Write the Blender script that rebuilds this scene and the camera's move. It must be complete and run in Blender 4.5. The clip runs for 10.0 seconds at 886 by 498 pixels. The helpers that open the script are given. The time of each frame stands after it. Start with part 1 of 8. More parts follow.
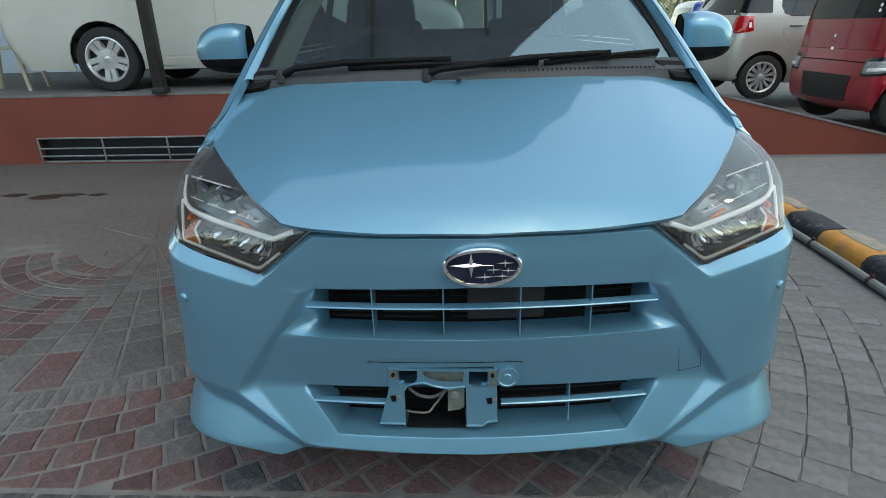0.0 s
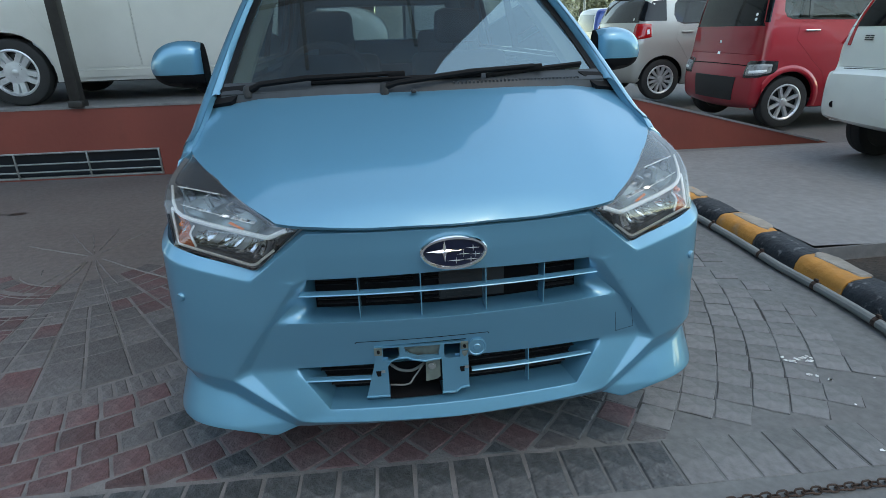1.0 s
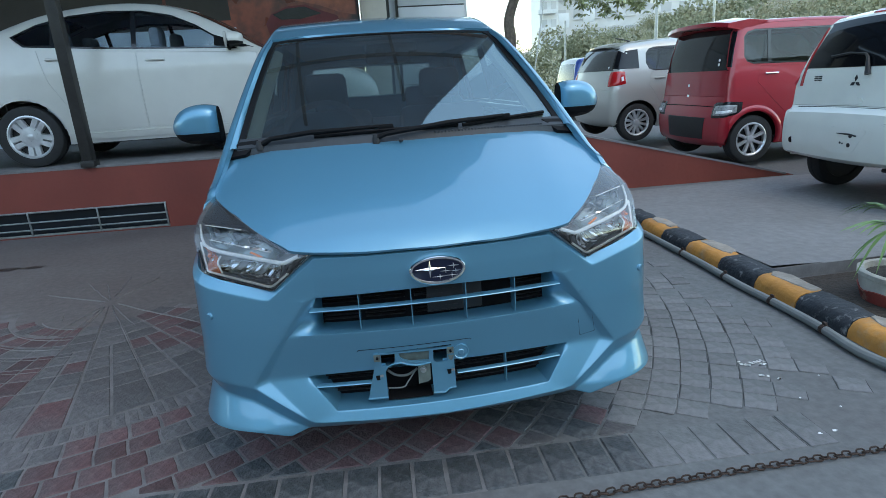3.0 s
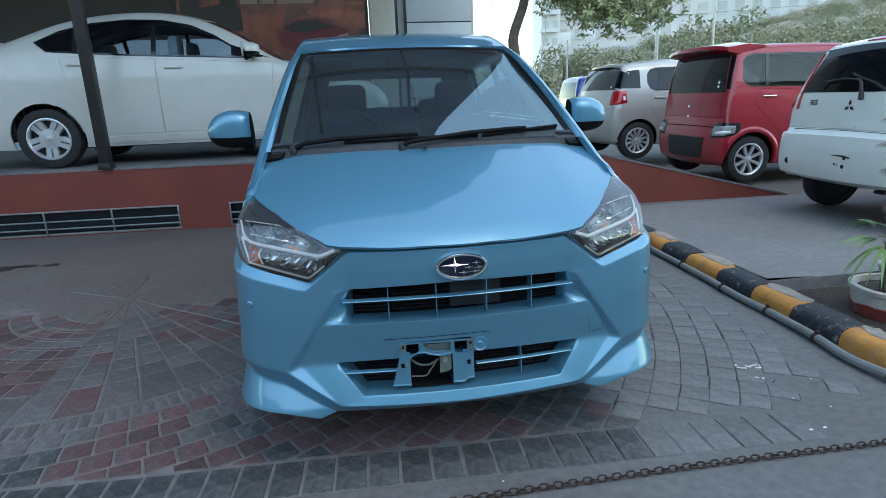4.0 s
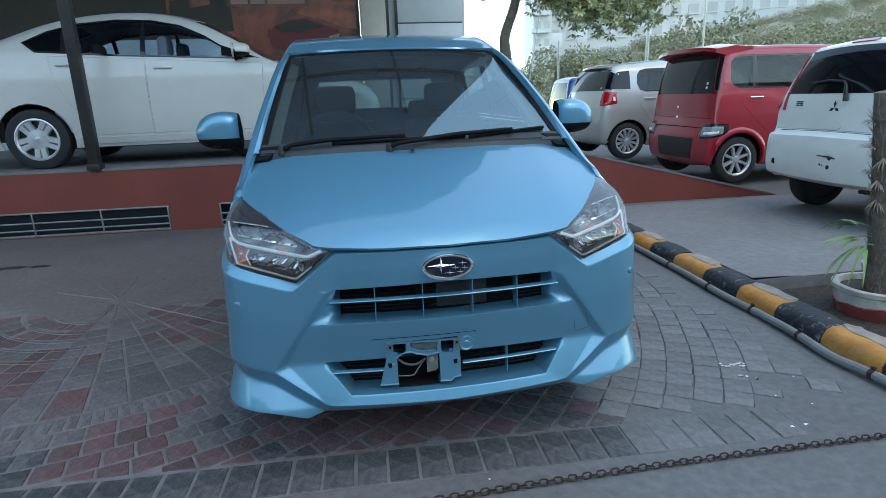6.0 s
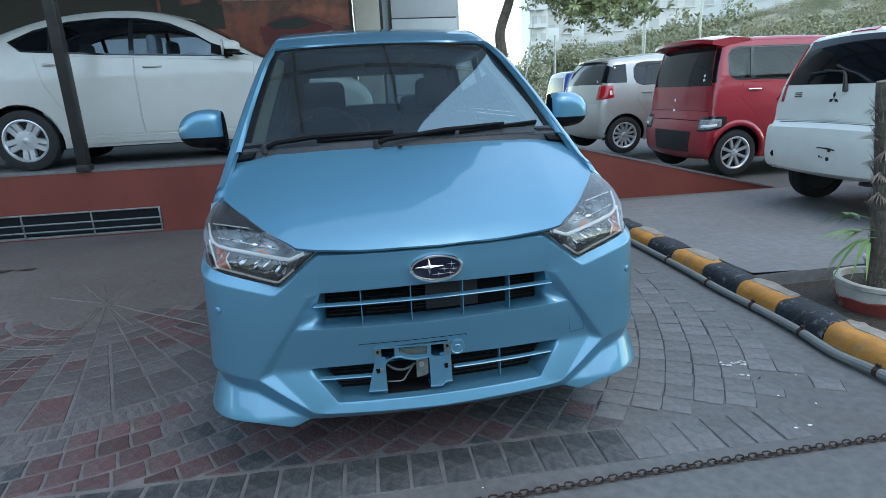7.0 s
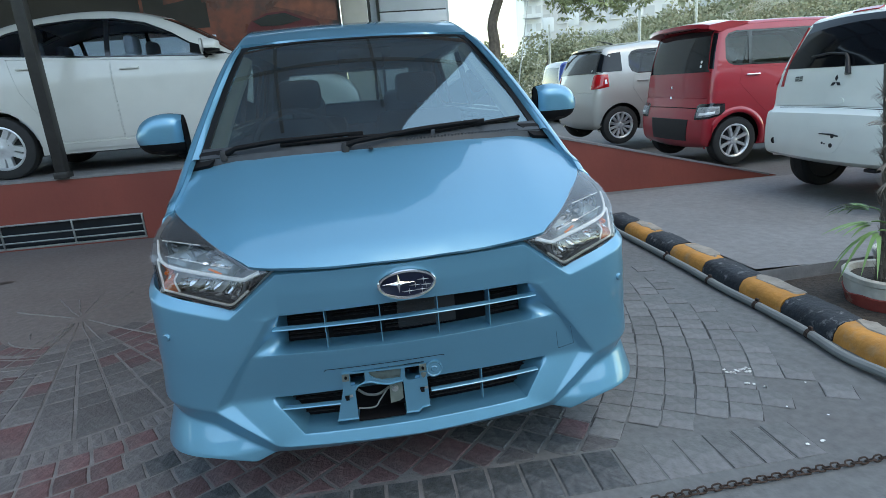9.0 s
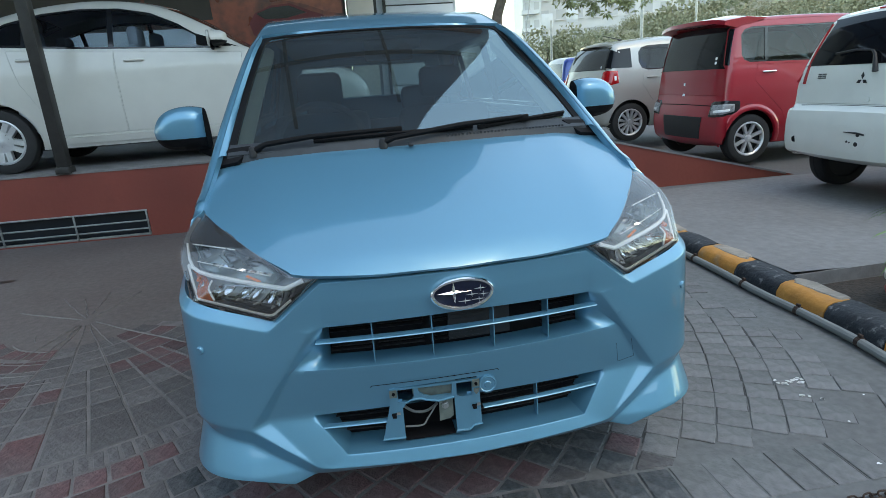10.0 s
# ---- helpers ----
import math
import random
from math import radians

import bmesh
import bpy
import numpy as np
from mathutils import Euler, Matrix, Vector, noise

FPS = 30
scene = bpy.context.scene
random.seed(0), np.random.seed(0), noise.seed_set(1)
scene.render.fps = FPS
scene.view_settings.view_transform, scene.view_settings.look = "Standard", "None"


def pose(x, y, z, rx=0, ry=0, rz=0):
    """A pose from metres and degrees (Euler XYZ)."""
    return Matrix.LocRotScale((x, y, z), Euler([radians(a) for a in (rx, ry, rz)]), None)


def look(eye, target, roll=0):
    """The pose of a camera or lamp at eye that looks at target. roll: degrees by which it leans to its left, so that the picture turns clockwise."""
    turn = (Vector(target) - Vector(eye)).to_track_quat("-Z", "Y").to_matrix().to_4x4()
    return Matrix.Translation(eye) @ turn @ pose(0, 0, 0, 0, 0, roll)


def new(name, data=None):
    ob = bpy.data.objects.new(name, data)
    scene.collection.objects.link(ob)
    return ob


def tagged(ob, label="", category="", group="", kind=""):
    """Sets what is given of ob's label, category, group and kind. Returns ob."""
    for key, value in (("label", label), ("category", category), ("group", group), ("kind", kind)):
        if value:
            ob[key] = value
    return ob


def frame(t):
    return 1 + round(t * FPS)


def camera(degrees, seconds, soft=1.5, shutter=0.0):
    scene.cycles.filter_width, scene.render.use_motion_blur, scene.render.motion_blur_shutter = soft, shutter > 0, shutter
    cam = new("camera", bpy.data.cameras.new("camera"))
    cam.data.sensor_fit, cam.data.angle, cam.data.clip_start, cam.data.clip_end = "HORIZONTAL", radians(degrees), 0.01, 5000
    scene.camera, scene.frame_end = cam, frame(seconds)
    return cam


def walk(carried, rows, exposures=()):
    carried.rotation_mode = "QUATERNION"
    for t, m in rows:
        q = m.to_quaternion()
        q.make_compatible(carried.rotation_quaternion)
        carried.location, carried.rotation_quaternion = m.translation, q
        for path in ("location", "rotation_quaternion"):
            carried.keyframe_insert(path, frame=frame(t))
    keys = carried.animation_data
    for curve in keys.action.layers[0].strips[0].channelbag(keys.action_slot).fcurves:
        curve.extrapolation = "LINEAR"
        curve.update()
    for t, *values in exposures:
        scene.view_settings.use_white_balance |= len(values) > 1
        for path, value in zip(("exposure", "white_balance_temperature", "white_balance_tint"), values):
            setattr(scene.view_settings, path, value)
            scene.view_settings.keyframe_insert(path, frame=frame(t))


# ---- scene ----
cam = camera(75.7, 10.0, 0.6)
PATH = [
    (0, (0.044, 0.04, 1.164), (0.022, 1.904, 0.439), -1.5),
    (0.5, (-0.057, -0.084, 1.208), (0.097, 1.778, 0.493), -1.5),
    (1, (-0.082, -0.153, 1.205), (0.16, 1.698, 0.488), -1.8),
    (1.5, (-0.055, -0.215, 1.201), (0.213, 1.642, 0.507), -1.9),
    (2, (-0.018, -0.305, 1.202), (0.257, 1.566, 0.552), -1.8),
    (2.5, (-0.026, -0.376, 1.207), (0.241, 1.51, 0.594), -2.9),
    (3, (-0.093, -0.448, 1.227), (0.178, 1.452, 0.664), -3.7),
    (4.5, (-0.218, -0.612, 1.223), (0.081, 1.298, 0.71), -1.4),
    (5, (-0.204, -0.61, 1.233), (0.101, 1.299, 0.722), -1.3),
    (5.5, (-0.198, -0.618, 1.233), (0.111, 1.29, 0.72), -1.6),
    (7, (-0.14, -0.54, 1.22), (0.174, 1.363, 0.691), -2.8),
    (7.5, (-0.118, -0.498, 1.221), (0.196, 1.404, 0.687), -2.8),
    (8, (-0.1, -0.471, 1.22), (0.215, 1.429, 0.68), -3.1),
    (8.5, (-0.068, -0.43, 1.224), (0.246, 1.468, 0.679), -3.9),
    (9, (-0.023, -0.379, 1.223), (0.285, 1.52, 0.673), -4.4),
    (9.5, (-0.073, -0.307, 1.208), (0.231, 1.589, 0.652), -4.3),
    (10, (-0.16, -0.219, 1.223), (0.162, 1.673, 0.66), -4.0),
]
TONE = [(0.0, 1.92, 10720, 0), (0.5, 1.70, 9370, 0), (1.0, 1.82, 8870, 0), (1.5, 1.78, 8870, 0), (2.0, 1.42, 7830, -1), (2.5, 1.70, 7830, -1), (3.0, 1.84, 7880, -1), (4.5, 1.78, 7780, -1),
        (5.5, 1.78, 7730, -1), (7.0, 1.90, 8030, 0), (8.0, 1.84, 8130, 0), (8.5, 1.94, 8410, 0), (9.5, 1.96, 8580, 0), (10.0, 1.88, 8860, 0)]
walk(cam, [(t, look(eye, target, roll)) for t, eye, target, roll in PATH], TONE)

# ---- world and light ----
SUN_ELEV, SUN_ROT = radians(64), radians(142)
world = bpy.data.worlds.new("sky")
scene.world = world
world.use_nodes = True
wn = world.node_tree
sky = wn.nodes.new("ShaderNodeTexSky")
sky.sky_type, sky.sun_disc = "NISHITA", False
sky.sun_elevation, sky.sun_rotation = SUN_ELEV, SUN_ROT
sky.air_density, sky.dust_density, sky.ozone_density = 1.0, 0.5, 1.0
wn.links.new(sky.outputs[0], wn.nodes["Background"].inputs[0])
wn.nodes["Background"].inputs[1].default_value = 0.15
sun = new("sun", bpy.data.lights.new("sun", "SUN"))
sun.data.energy, sun.data.angle, sun.data.color = 0.06, radians(15), (1.0, 0.93, 0.82)
sun.matrix_world = look((math.sin(SUN_ROT) * math.cos(SUN_ELEV) * 50, math.cos(SUN_ROT) * math.cos(SUN_ELEV) * 50, math.sin(SUN_ELEV) * 50), (0, 0, 0))


# ---- materials ----
def material(name, color, rough=0.5, metal=0.0, coat=0.0, vary=0.0, scale=8.0, bump=0.0, bump_scale=60.0, color2=None, mix_scale=None, lo=0.4, hi=0.6, island=0.0, objects=0.0, emit=0.0, detail=6.0, coat_rough=0.03):
    """A principled material with two scales of noise in colour, roughness and relief."""
    m = bpy.data.materials.new(name)
    m.use_nodes = True
    t = m.node_tree
    n, link = t.nodes, t.links.new
    b = n["Principled BSDF"]
    b.inputs["Base Color"].default_value = (*color, 1)
    b.inputs["Roughness"].default_value = rough
    b.inputs["Metallic"].default_value = metal
    b.inputs["Coat Weight"].default_value = coat
    b.inputs["Coat Roughness"].default_value = coat_rough
    co = n.new("ShaderNodeTexCoord")
    if emit:
        b.inputs["Emission Color"].default_value = (*color, 1)
        b.inputs["Emission Strength"].default_value = emit
    out = None
    if color2:
        nz = n.new("ShaderNodeTexNoise")
        nz.inputs["Scale"].default_value = mix_scale or scale
        nz.inputs["Detail"].default_value = detail
        nz.inputs["Roughness"].default_value = 0.62
        link(co.outputs["Object"], nz.inputs["Vector"])
        ramp = n.new("ShaderNodeMapRange")
        ramp.inputs["From Min"].default_value, ramp.inputs["From Max"].default_value = lo, hi
        link(nz.outputs["Fac"], ramp.inputs["Value"])
        mx = n.new("ShaderNodeMix")
        mx.data_type = "RGBA"
        mx.inputs["A"].default_value, mx.inputs["B"].default_value = (*color, 1), (*color2, 1)
        link(ramp.outputs[0], mx.inputs["Factor"])
        out = mx.outputs["Result"]
    fac = None
    if vary:
        nz = n.new("ShaderNodeTexNoise")
        nz.inputs["Scale"].default_value, nz.inputs["Detail"].default_value = scale, 8
        link(co.outputs["Object"], nz.inputs["Vector"])
        mr = n.new("ShaderNodeMapRange")
        mr.inputs["From Min"].default_value, mr.inputs["From Max"].default_value = 0.3, 0.7
        mr.inputs["To Min"].default_value, mr.inputs["To Max"].default_value = 1 - vary, 1 + vary
        link(nz.outputs["Fac"], mr.inputs["Value"])
        fac = mr.outputs[0]
        rr = n.new("ShaderNodeMapRange")
        rr.inputs["To Min"].default_value, rr.inputs["To Max"].default_value = max(0.02, rough - 0.12), min(1, rough + 0.12)
        link(nz.outputs["Fac"], rr.inputs["Value"])
        link(rr.outputs[0], b.inputs["Roughness"])
    for amount, node, socket in ((island, "ShaderNodeNewGeometry", "Random Per Island"), (objects, "ShaderNodeObjectInfo", "Random")):
        if amount:
            g = n.new(node)
            mr = n.new("ShaderNodeMapRange")
            mr.inputs["To Min"].default_value, mr.inputs["To Max"].default_value = 1 - amount, 1 + amount
            link(g.outputs[socket], mr.inputs["Value"])
            if fac:
                ml = n.new("ShaderNodeMath")
                ml.operation = "MULTIPLY"
                link(fac, ml.inputs[0])
                link(mr.outputs[0], ml.inputs[1])
                fac = ml.outputs[0]
            else:
                fac = mr.outputs[0]
    if fac:
        hs = n.new("ShaderNodeHueSaturation")
        if out:
            link(out, hs.inputs["Color"])
        else:
            hs.inputs["Color"].default_value = (*color, 1)
        link(fac, hs.inputs["Value"])
        out = hs.outputs[0]
    if out:
        link(out, b.inputs["Base Color"])
    if bump:
        nz = n.new("ShaderNodeTexNoise")
        nz.inputs["Scale"].default_value, nz.inputs["Detail"].default_value = bump_scale, 6
        link(co.outputs["Object"], nz.inputs["Vector"])
        bp = n.new("ShaderNodeBump")
        bp.inputs["Strength"].default_value, bp.inputs["Distance"].default_value = bump, 0.01
        link(nz.outputs["Fac"], bp.inputs["Height"])
        link(bp.outputs[0], b.inputs["Normal"])
    return m


def glass(name, tint, gloss_ior=1.5, rough=0.0, haze=0.0, sheen=(1, 1, 1)):
    """A clear or tinted pane: light passes straight through, the surface mirrors by Fresnel."""
    m = bpy.data.materials.new(name)
    m.use_nodes = True
    t = m.node_tree
    t.nodes.remove(t.nodes["Principled BSDF"])
    tr, gl, mx, fr = (t.nodes.new(k) for k in ("ShaderNodeBsdfTransparent", "ShaderNodeBsdfGlossy", "ShaderNodeMixShader", "ShaderNodeFresnel"))
    tr.inputs[0].default_value = (*tint, 1)
    gl.inputs["Roughness"].default_value = rough
    gl.inputs["Color"].default_value = (*sheen, 1)
    fr.inputs[0].default_value = gloss_ior
    t.links.new(fr.outputs[0], mx.inputs[0])
    t.links.new(tr.outputs[0], mx.inputs[1])
    t.links.new(gl.outputs[0], mx.inputs[2])
    # pale diffuse film that paints a veil of reflected light on the pane
    if haze:
        df, ov, nz, mr = (t.nodes.new(k) for k in ("ShaderNodeBsdfDiffuse", "ShaderNodeMixShader", "ShaderNodeTexNoise", "ShaderNodeMapRange"))
        df.inputs[0].default_value = (0.62, 0.62, 0.58, 1)
        nz.inputs["Scale"].default_value, nz.inputs["Detail"].default_value = 5, 8
        mr.inputs["From Min"].default_value, mr.inputs["From Max"].default_value = 0.3, 0.7
        mr.inputs["To Min"].default_value, mr.inputs["To Max"].default_value = haze * 0.7, haze * 1.3
        t.links.new(nz.outputs["Fac"], mr.inputs["Value"])
        t.links.new(mr.outputs[0], ov.inputs[0])
        t.links.new(mx.outputs[0], ov.inputs[1])
        t.links.new(df.outputs[0], ov.inputs[2])
        t.links.new(ov.outputs[0], t.nodes["Material Output"].inputs[0])
        return m
    t.links.new(mx.outputs[0], t.nodes["Material Output"].inputs[0])
    return m


BLUE = material("light_blue_metallic_paint", (0.102, 0.300, 0.432), 0.41, 0.55, 1.0, vary=0.03, scale=900)
BLUE.node_tree.nodes["Principled BSDF"].inputs["Coat IOR"].default_value = 1.62
WHITE_PAINT = material("white_car_paint", (0.60, 0.585, 0.545), 0.35, 0.0, 1.0, vary=0.03, scale=5)
WHITE_VAN = material("cool_white_car_paint", (0.82, 0.83, 0.76), 0.35, 0.0, 1.0, vary=0.03, scale=5)
PEARL = material("pearl_silver_car_paint", (0.50, 0.50, 0.475), 0.35, 0.35, 1.0, vary=0.03, scale=400)
RED_PAINT = material("red_car_paint", (0.38, 0.009, 0.024), 0.35, 0.15, 1.0, vary=0.03, scale=400)
DEEP_BLUE = material("deep_blue_car_paint", (0.01, 0.06, 0.35), 0.35, 0.2, 1.0)
BLACK_PLASTIC = material("black_plastic", (0.018, 0.018, 0.02), 0.5, vary=0.2, scale=30, bump=0.1, bump_scale=400)
GLOSS_BLACK = material("glossy_black", (0.01, 0.011, 0.013), 0.15, coat=0.5)
# shade of hollows, gaps and the underside put into a near-black colour
CAVITY_SHADE = material("painted_cavity_shade", (0.006, 0.006, 0.007), 0.8)
RUBBER = material("tyre_rubber", (0.02, 0.02, 0.021), 0.75, vary=0.25, scale=25, bump=0.15, bump_scale=90)
CHROME = material("chrome", (0.85, 0.86, 0.88), 0.08, 1.0)
SILVER = material("silver_wheel_paint", (0.62, 0.63, 0.65), 0.32, 0.6, 0.4, vary=0.1, scale=20)
DULL_STEEL = material("dull_grey_green_steel", (0.17, 0.20, 0.18), 0.5, 0.35, vary=0.25, scale=40)
STEEL = material("galvanised_steel", (0.38, 0.40, 0.40), 0.4, 0.8, vary=0.2, scale=14)
REFLECTOR = material("lamp_reflector", (0.75, 0.77, 0.8), 0.12, 1.0)
LAMP_GREY = material("lamp_housing_grey", (0.30, 0.31, 0.32), 0.3, 0.2, vary=0.1, scale=30)
LAMP_TRIM = material("smoked_lamp_trim", (0.05, 0.052, 0.055), 0.16, coat=1.0)
LAMP_TRIM.node_tree.nodes["Principled BSDF"].inputs["Coat IOR"].default_value = 2.2
LAMP_WHITE = material("white_light_guide", (0.93, 0.95, 0.95), 0.25, coat=0.6)
LAMP_BOWL = material("grey_green_lamp_bowl", (0.22, 0.26, 0.255), 0.22, 0.5, vary=0.1, scale=30)
LAMP_CELL = material("dark_lamp_cell", (0.11, 0.125, 0.13), 0.15, 0.6, coat=0.5)
AMBER_DEEP = material("amber_bowl", (0.42, 0.10, 0.035), 0.25, 0.2, coat=0.6, vary=0.35, scale=60)
AMBER = material("amber_lens", (0.75, 0.17, 0.02), 0.2, coat=1.0)
TAIL_RED = material("red_tail_lens", (0.45, 0.008, 0.012), 0.12, coat=1.0)
EMBLEM_BLUE = material("dark_blue_enamel", (0.001, 0.004, 0.022), 0.35, coat=0.1)
CLEAR = glass("clear_glass", (0.80, 0.88, 0.86), 1.5)
# the screen's thin film lifts its dark part like hazy reflected light
SCREEN = glass("green_tinted_windscreen", (0.34, 0.45, 0.48), 3.3, haze=0.022, sheen=(0.76, 0.97, 1.0))
LENS = glass("headlamp_lens", (0.97, 0.98, 0.99), 1.85)
BLACK_TRIM = material("deep_black_plastic", (0.007, 0.007, 0.008), 0.6)
SCUTTLE_BLACK = material("weathered_black_plastic", (0.030, 0.036, 0.042), 0.5, vary=0.2, scale=30)
SCUTTLE_BLACK.node_tree.nodes["Principled BSDF"].inputs["Specular IOR Level"].default_value = 0.4
BEAM_PAINT = material("grey_blue_beam_paint", (0.11, 0.14, 0.17), 0.6, vary=0.1, scale=4)
for dull in (BLACK_TRIM, CAVITY_SHADE):
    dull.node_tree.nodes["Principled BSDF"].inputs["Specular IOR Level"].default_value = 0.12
NAVY_SHEET = material("dark_navy_sheet", (0.008, 0.012, 0.018), 0.35)
TINTED = glass("tinted_car_glass", (0.22, 0.25, 0.26), 1.5)
SEDAN_GLASS = glass("lightly_tinted_car_glass", (0.72, 0.78, 0.82), 1.6)
PALE_CLOTH = material("pale_blue_grey_cloth", (0.50, 0.55, 0.60), 0.9, vary=0.1, scale=20)
TAIL_PANE = material("dark_privacy_pane", (0.006, 0.007, 0.009), 0.06)
DARK_GLASS = glass("dark_privacy_glass", (0.035, 0.04, 0.045), 1.55)
SEAT = material("dark_seat_cloth", (0.011, 0.012, 0.015), 0.9, vary=0.2, scale=60, bump=0.2, bump_scale=300)
DASH = material("dashboard_plastic", (0.018, 0.019, 0.022), 0.65, bump=0.1, bump_scale=500, vary=0.1, scale=30)
PILLAR_TRIM = material("pale_green_grey_trim", (0.62, 0.68, 0.62), 0.8, vary=0.05, scale=20)
LINING = material("grey_headlining", (0.32, 0.33, 0.33), 0.9, vary=0.05, scale=20)
CONCRETE = material("concrete", (0.205, 0.20, 0.20), 0.85, vary=0.14, scale=18, bump=0.35, bump_scale=50, color2=(0.175, 0.168, 0.168), mix_scale=1.6, lo=0.3, hi=0.7)


def yard_dust(m):
    """Dusty red-brown wear off the red stones, drifting over the grey yard around the fan."""
    t = m.node_tree
    b = t.nodes["Principled BSDF"]
    src = b.inputs["Base Color"].links[0].from_socket
    co, sep, nz, ad, mr, mx = (t.nodes.new(k) for k in ("ShaderNodeTexCoord", "ShaderNodeSeparateXYZ", "ShaderNodeTexNoise", "ShaderNodeMath", "ShaderNodeMapRange", "ShaderNodeMix"))
    t.links.new(co.outputs["Object"], sep.inputs[0])
    t.links.new(co.outputs["Object"], nz.inputs["Vector"])
    nz.inputs["Scale"].default_value, nz.inputs["Detail"].default_value = 1.6, 6
    ad.operation = "ADD"
    t.links.new(sep.outputs["X"], ad.inputs[0])
    t.links.new(nz.outputs["Fac"], ad.inputs[1])
    mr.inputs["From Min"].default_value, mr.inputs["From Max"].default_value = 1.2, -0.6
    mr.inputs["To Max"].default_value = 0.85
    t.links.new(ad.outputs[0], mr.inputs["Value"])
    mx.data_type = "RGBA"
    mx.blend_type = "MULTIPLY"
    mx.inputs["B"].default_value = (1.0, 0.86, 0.85, 1)
    t.links.new(mr.outputs[0], mx.inputs["Factor"])
    t.links.new(src, mx.inputs["A"])
    t.links.new(mx.outputs["Result"], b.inputs["Base Color"])
    return m


GROUND = yard_dust(material("dusty_grey_paving", (0.136, 0.140, 0.140), 0.8, vary=0.20, scale=26, bump=0.28, bump_scale=70, color2=(0.112, 0.107, 0.106), mix_scale=0.7, lo=0.35, hi=0.65))
PAVER_GREY = material("grey_paver", (0.124, 0.126, 0.124), 0.75, vary=0.22, scale=32, bump=0.35, bump_scale=80, color2=(0.16, 0.155, 0.156), mix_scale=3, objects=0.14, island=0.14)
PAVER_DARK = material("dark_grey_paver", (0.040, 0.046, 0.050), 0.7, vary=0.42, scale=36, bump=0.9, bump_scale=60, color2=(0.082, 0.083, 0.086), mix_scale=7, objects=0.25, island=0.25)
PAVER_RED = material("red_paver", (0.106, 0.054, 0.056), 0.75, vary=0.3, scale=34, bump=0.7, bump_scale=70, color2=(0.102, 0.080, 0.081), mix_scale=2.2, lo=0.42, hi=0.68, objects=0.28, island=0.28)
PAVER_DUSK = material("dusty_dark_paver", (0.094, 0.086, 0.088), 0.75, vary=0.28, scale=34, bump=0.7, bump_scale=70, color2=(0.116, 0.110, 0.112), mix_scale=3, objects=0.22, island=0.18)
MORTAR = material("sandy_mortar", (0.150, 0.140, 0.140), 0.9, vary=0.25, scale=12, bump=0.4, bump_scale=80)
RED_WALL = material("painted_brick_red_render", (0.24, 0.052, 0.036), 0.6, vary=0.12, scale=4, bump=0.2, bump_scale=25, color2=(0.20, 0.042, 0.030), mix_scale=2)
KERB_YELLOW = material("worn_yellow_paint", (0.52, 0.225, 0.05), 0.7, vary=0.2, scale=9, bump=0.5, bump_scale=40, color2=(0.36, 0.25, 0.16), mix_scale=6, lo=0.52, hi=0.72)
KERB_WORN = material("bare_worn_kerb", (0.30, 0.26, 0.22), 0.9, vary=0.25, scale=14, bump=0.5, bump_scale=50)
KERB_BLACK = material("worn_black_paint", (0.022, 0.026, 0.032), 0.7, vary=0.3, scale=9, bump=0.8, bump_scale=40, color2=(0.20, 0.20, 0.20), mix_scale=22, lo=0.58, hi=0.70)
CONDUIT = material("grey_flexible_conduit", (0.18, 0.185, 0.18), 0.7, vary=0.12, scale=8, bump=0.2, bump_scale=120)
RUST = material("rusty_chain_steel", (0.055, 0.032, 0.024), 0.75, 0.3, vary=0.4, scale=40, bump=0.5, bump_scale=200)
POST_PAINT = material("dark_brown_post_paint", (0.035, 0.033, 0.032), 0.45, 0.3, vary=0.2, scale=12)
POT_WHITE = material("whitewashed_clay", (0.50, 0.48, 0.43), 0.85, vary=0.18, scale=10, bump=0.5, bump_scale=30, color2=(0.33, 0.28, 0.23), mix_scale=6, lo=0.45, hi=0.65)
POT_RED = material("red_pot_paint", (0.27, 0.05, 0.04), 0.8, vary=0.25, scale=12, bump=0.4, bump_scale=30, color2=(0.33, 0.24, 0.19), mix_scale=8, lo=0.56, hi=0.66)
SOIL = material("dark_soil", (0.05, 0.038, 0.03), 0.95, vary=0.4, scale=30, bump=0.8, bump_scale=60)
LEAF = material("tree_leaf", (0.25, 0.28, 0.13), 0.6, island=0.45)
PALM_LEAF = material("palm_leaf", (0.13, 0.22, 0.07), 0.5, island=0.35)
FAR_LEAF = material("far_foliage", (0.235, 0.255, 0.165), 0.85, island=0.18, color2=(0.29, 0.27, 0.17), mix_scale=0.12, lo=0.42, hi=0.6)
DRY_LEAF = material("dry_brown_palm_leaf", (0.22, 0.175, 0.145), 0.9, island=0.3)
BARK = material("grey_brown_bark", (0.13, 0.105, 0.085), 0.9, vary=0.35, scale=14, bump=0.9, bump_scale=30)
PANEL_WHITE = material("pale_grey_cladding", (0.55, 0.58, 0.60), 0.4, vary=0.05, scale=3)
BEIGE = material("beige_column_render", (0.52, 0.48, 0.42), 0.8, vary=0.08, scale=4, bump=0.2, bump_scale=40)
SHOP_DARK = material("dark_shop_wall", (0.05, 0.045, 0.042), 0.7, vary=0.2, scale=2)
CANOPY = material("canopy_sheet", (0.32, 0.44, 0.60), 0.6, vary=0.15, scale=1.5)
# colour of the added out-of-view walls, pale for warm reflections
BOUNCE_WALL = material("beige_bounce_wall", (0.44, 0.42, 0.35), 0.9, vary=0.3, scale=0.8, bump=0.3, bump_scale=6, color2=(0.30, 0.30, 0.24), mix_scale=0.5)
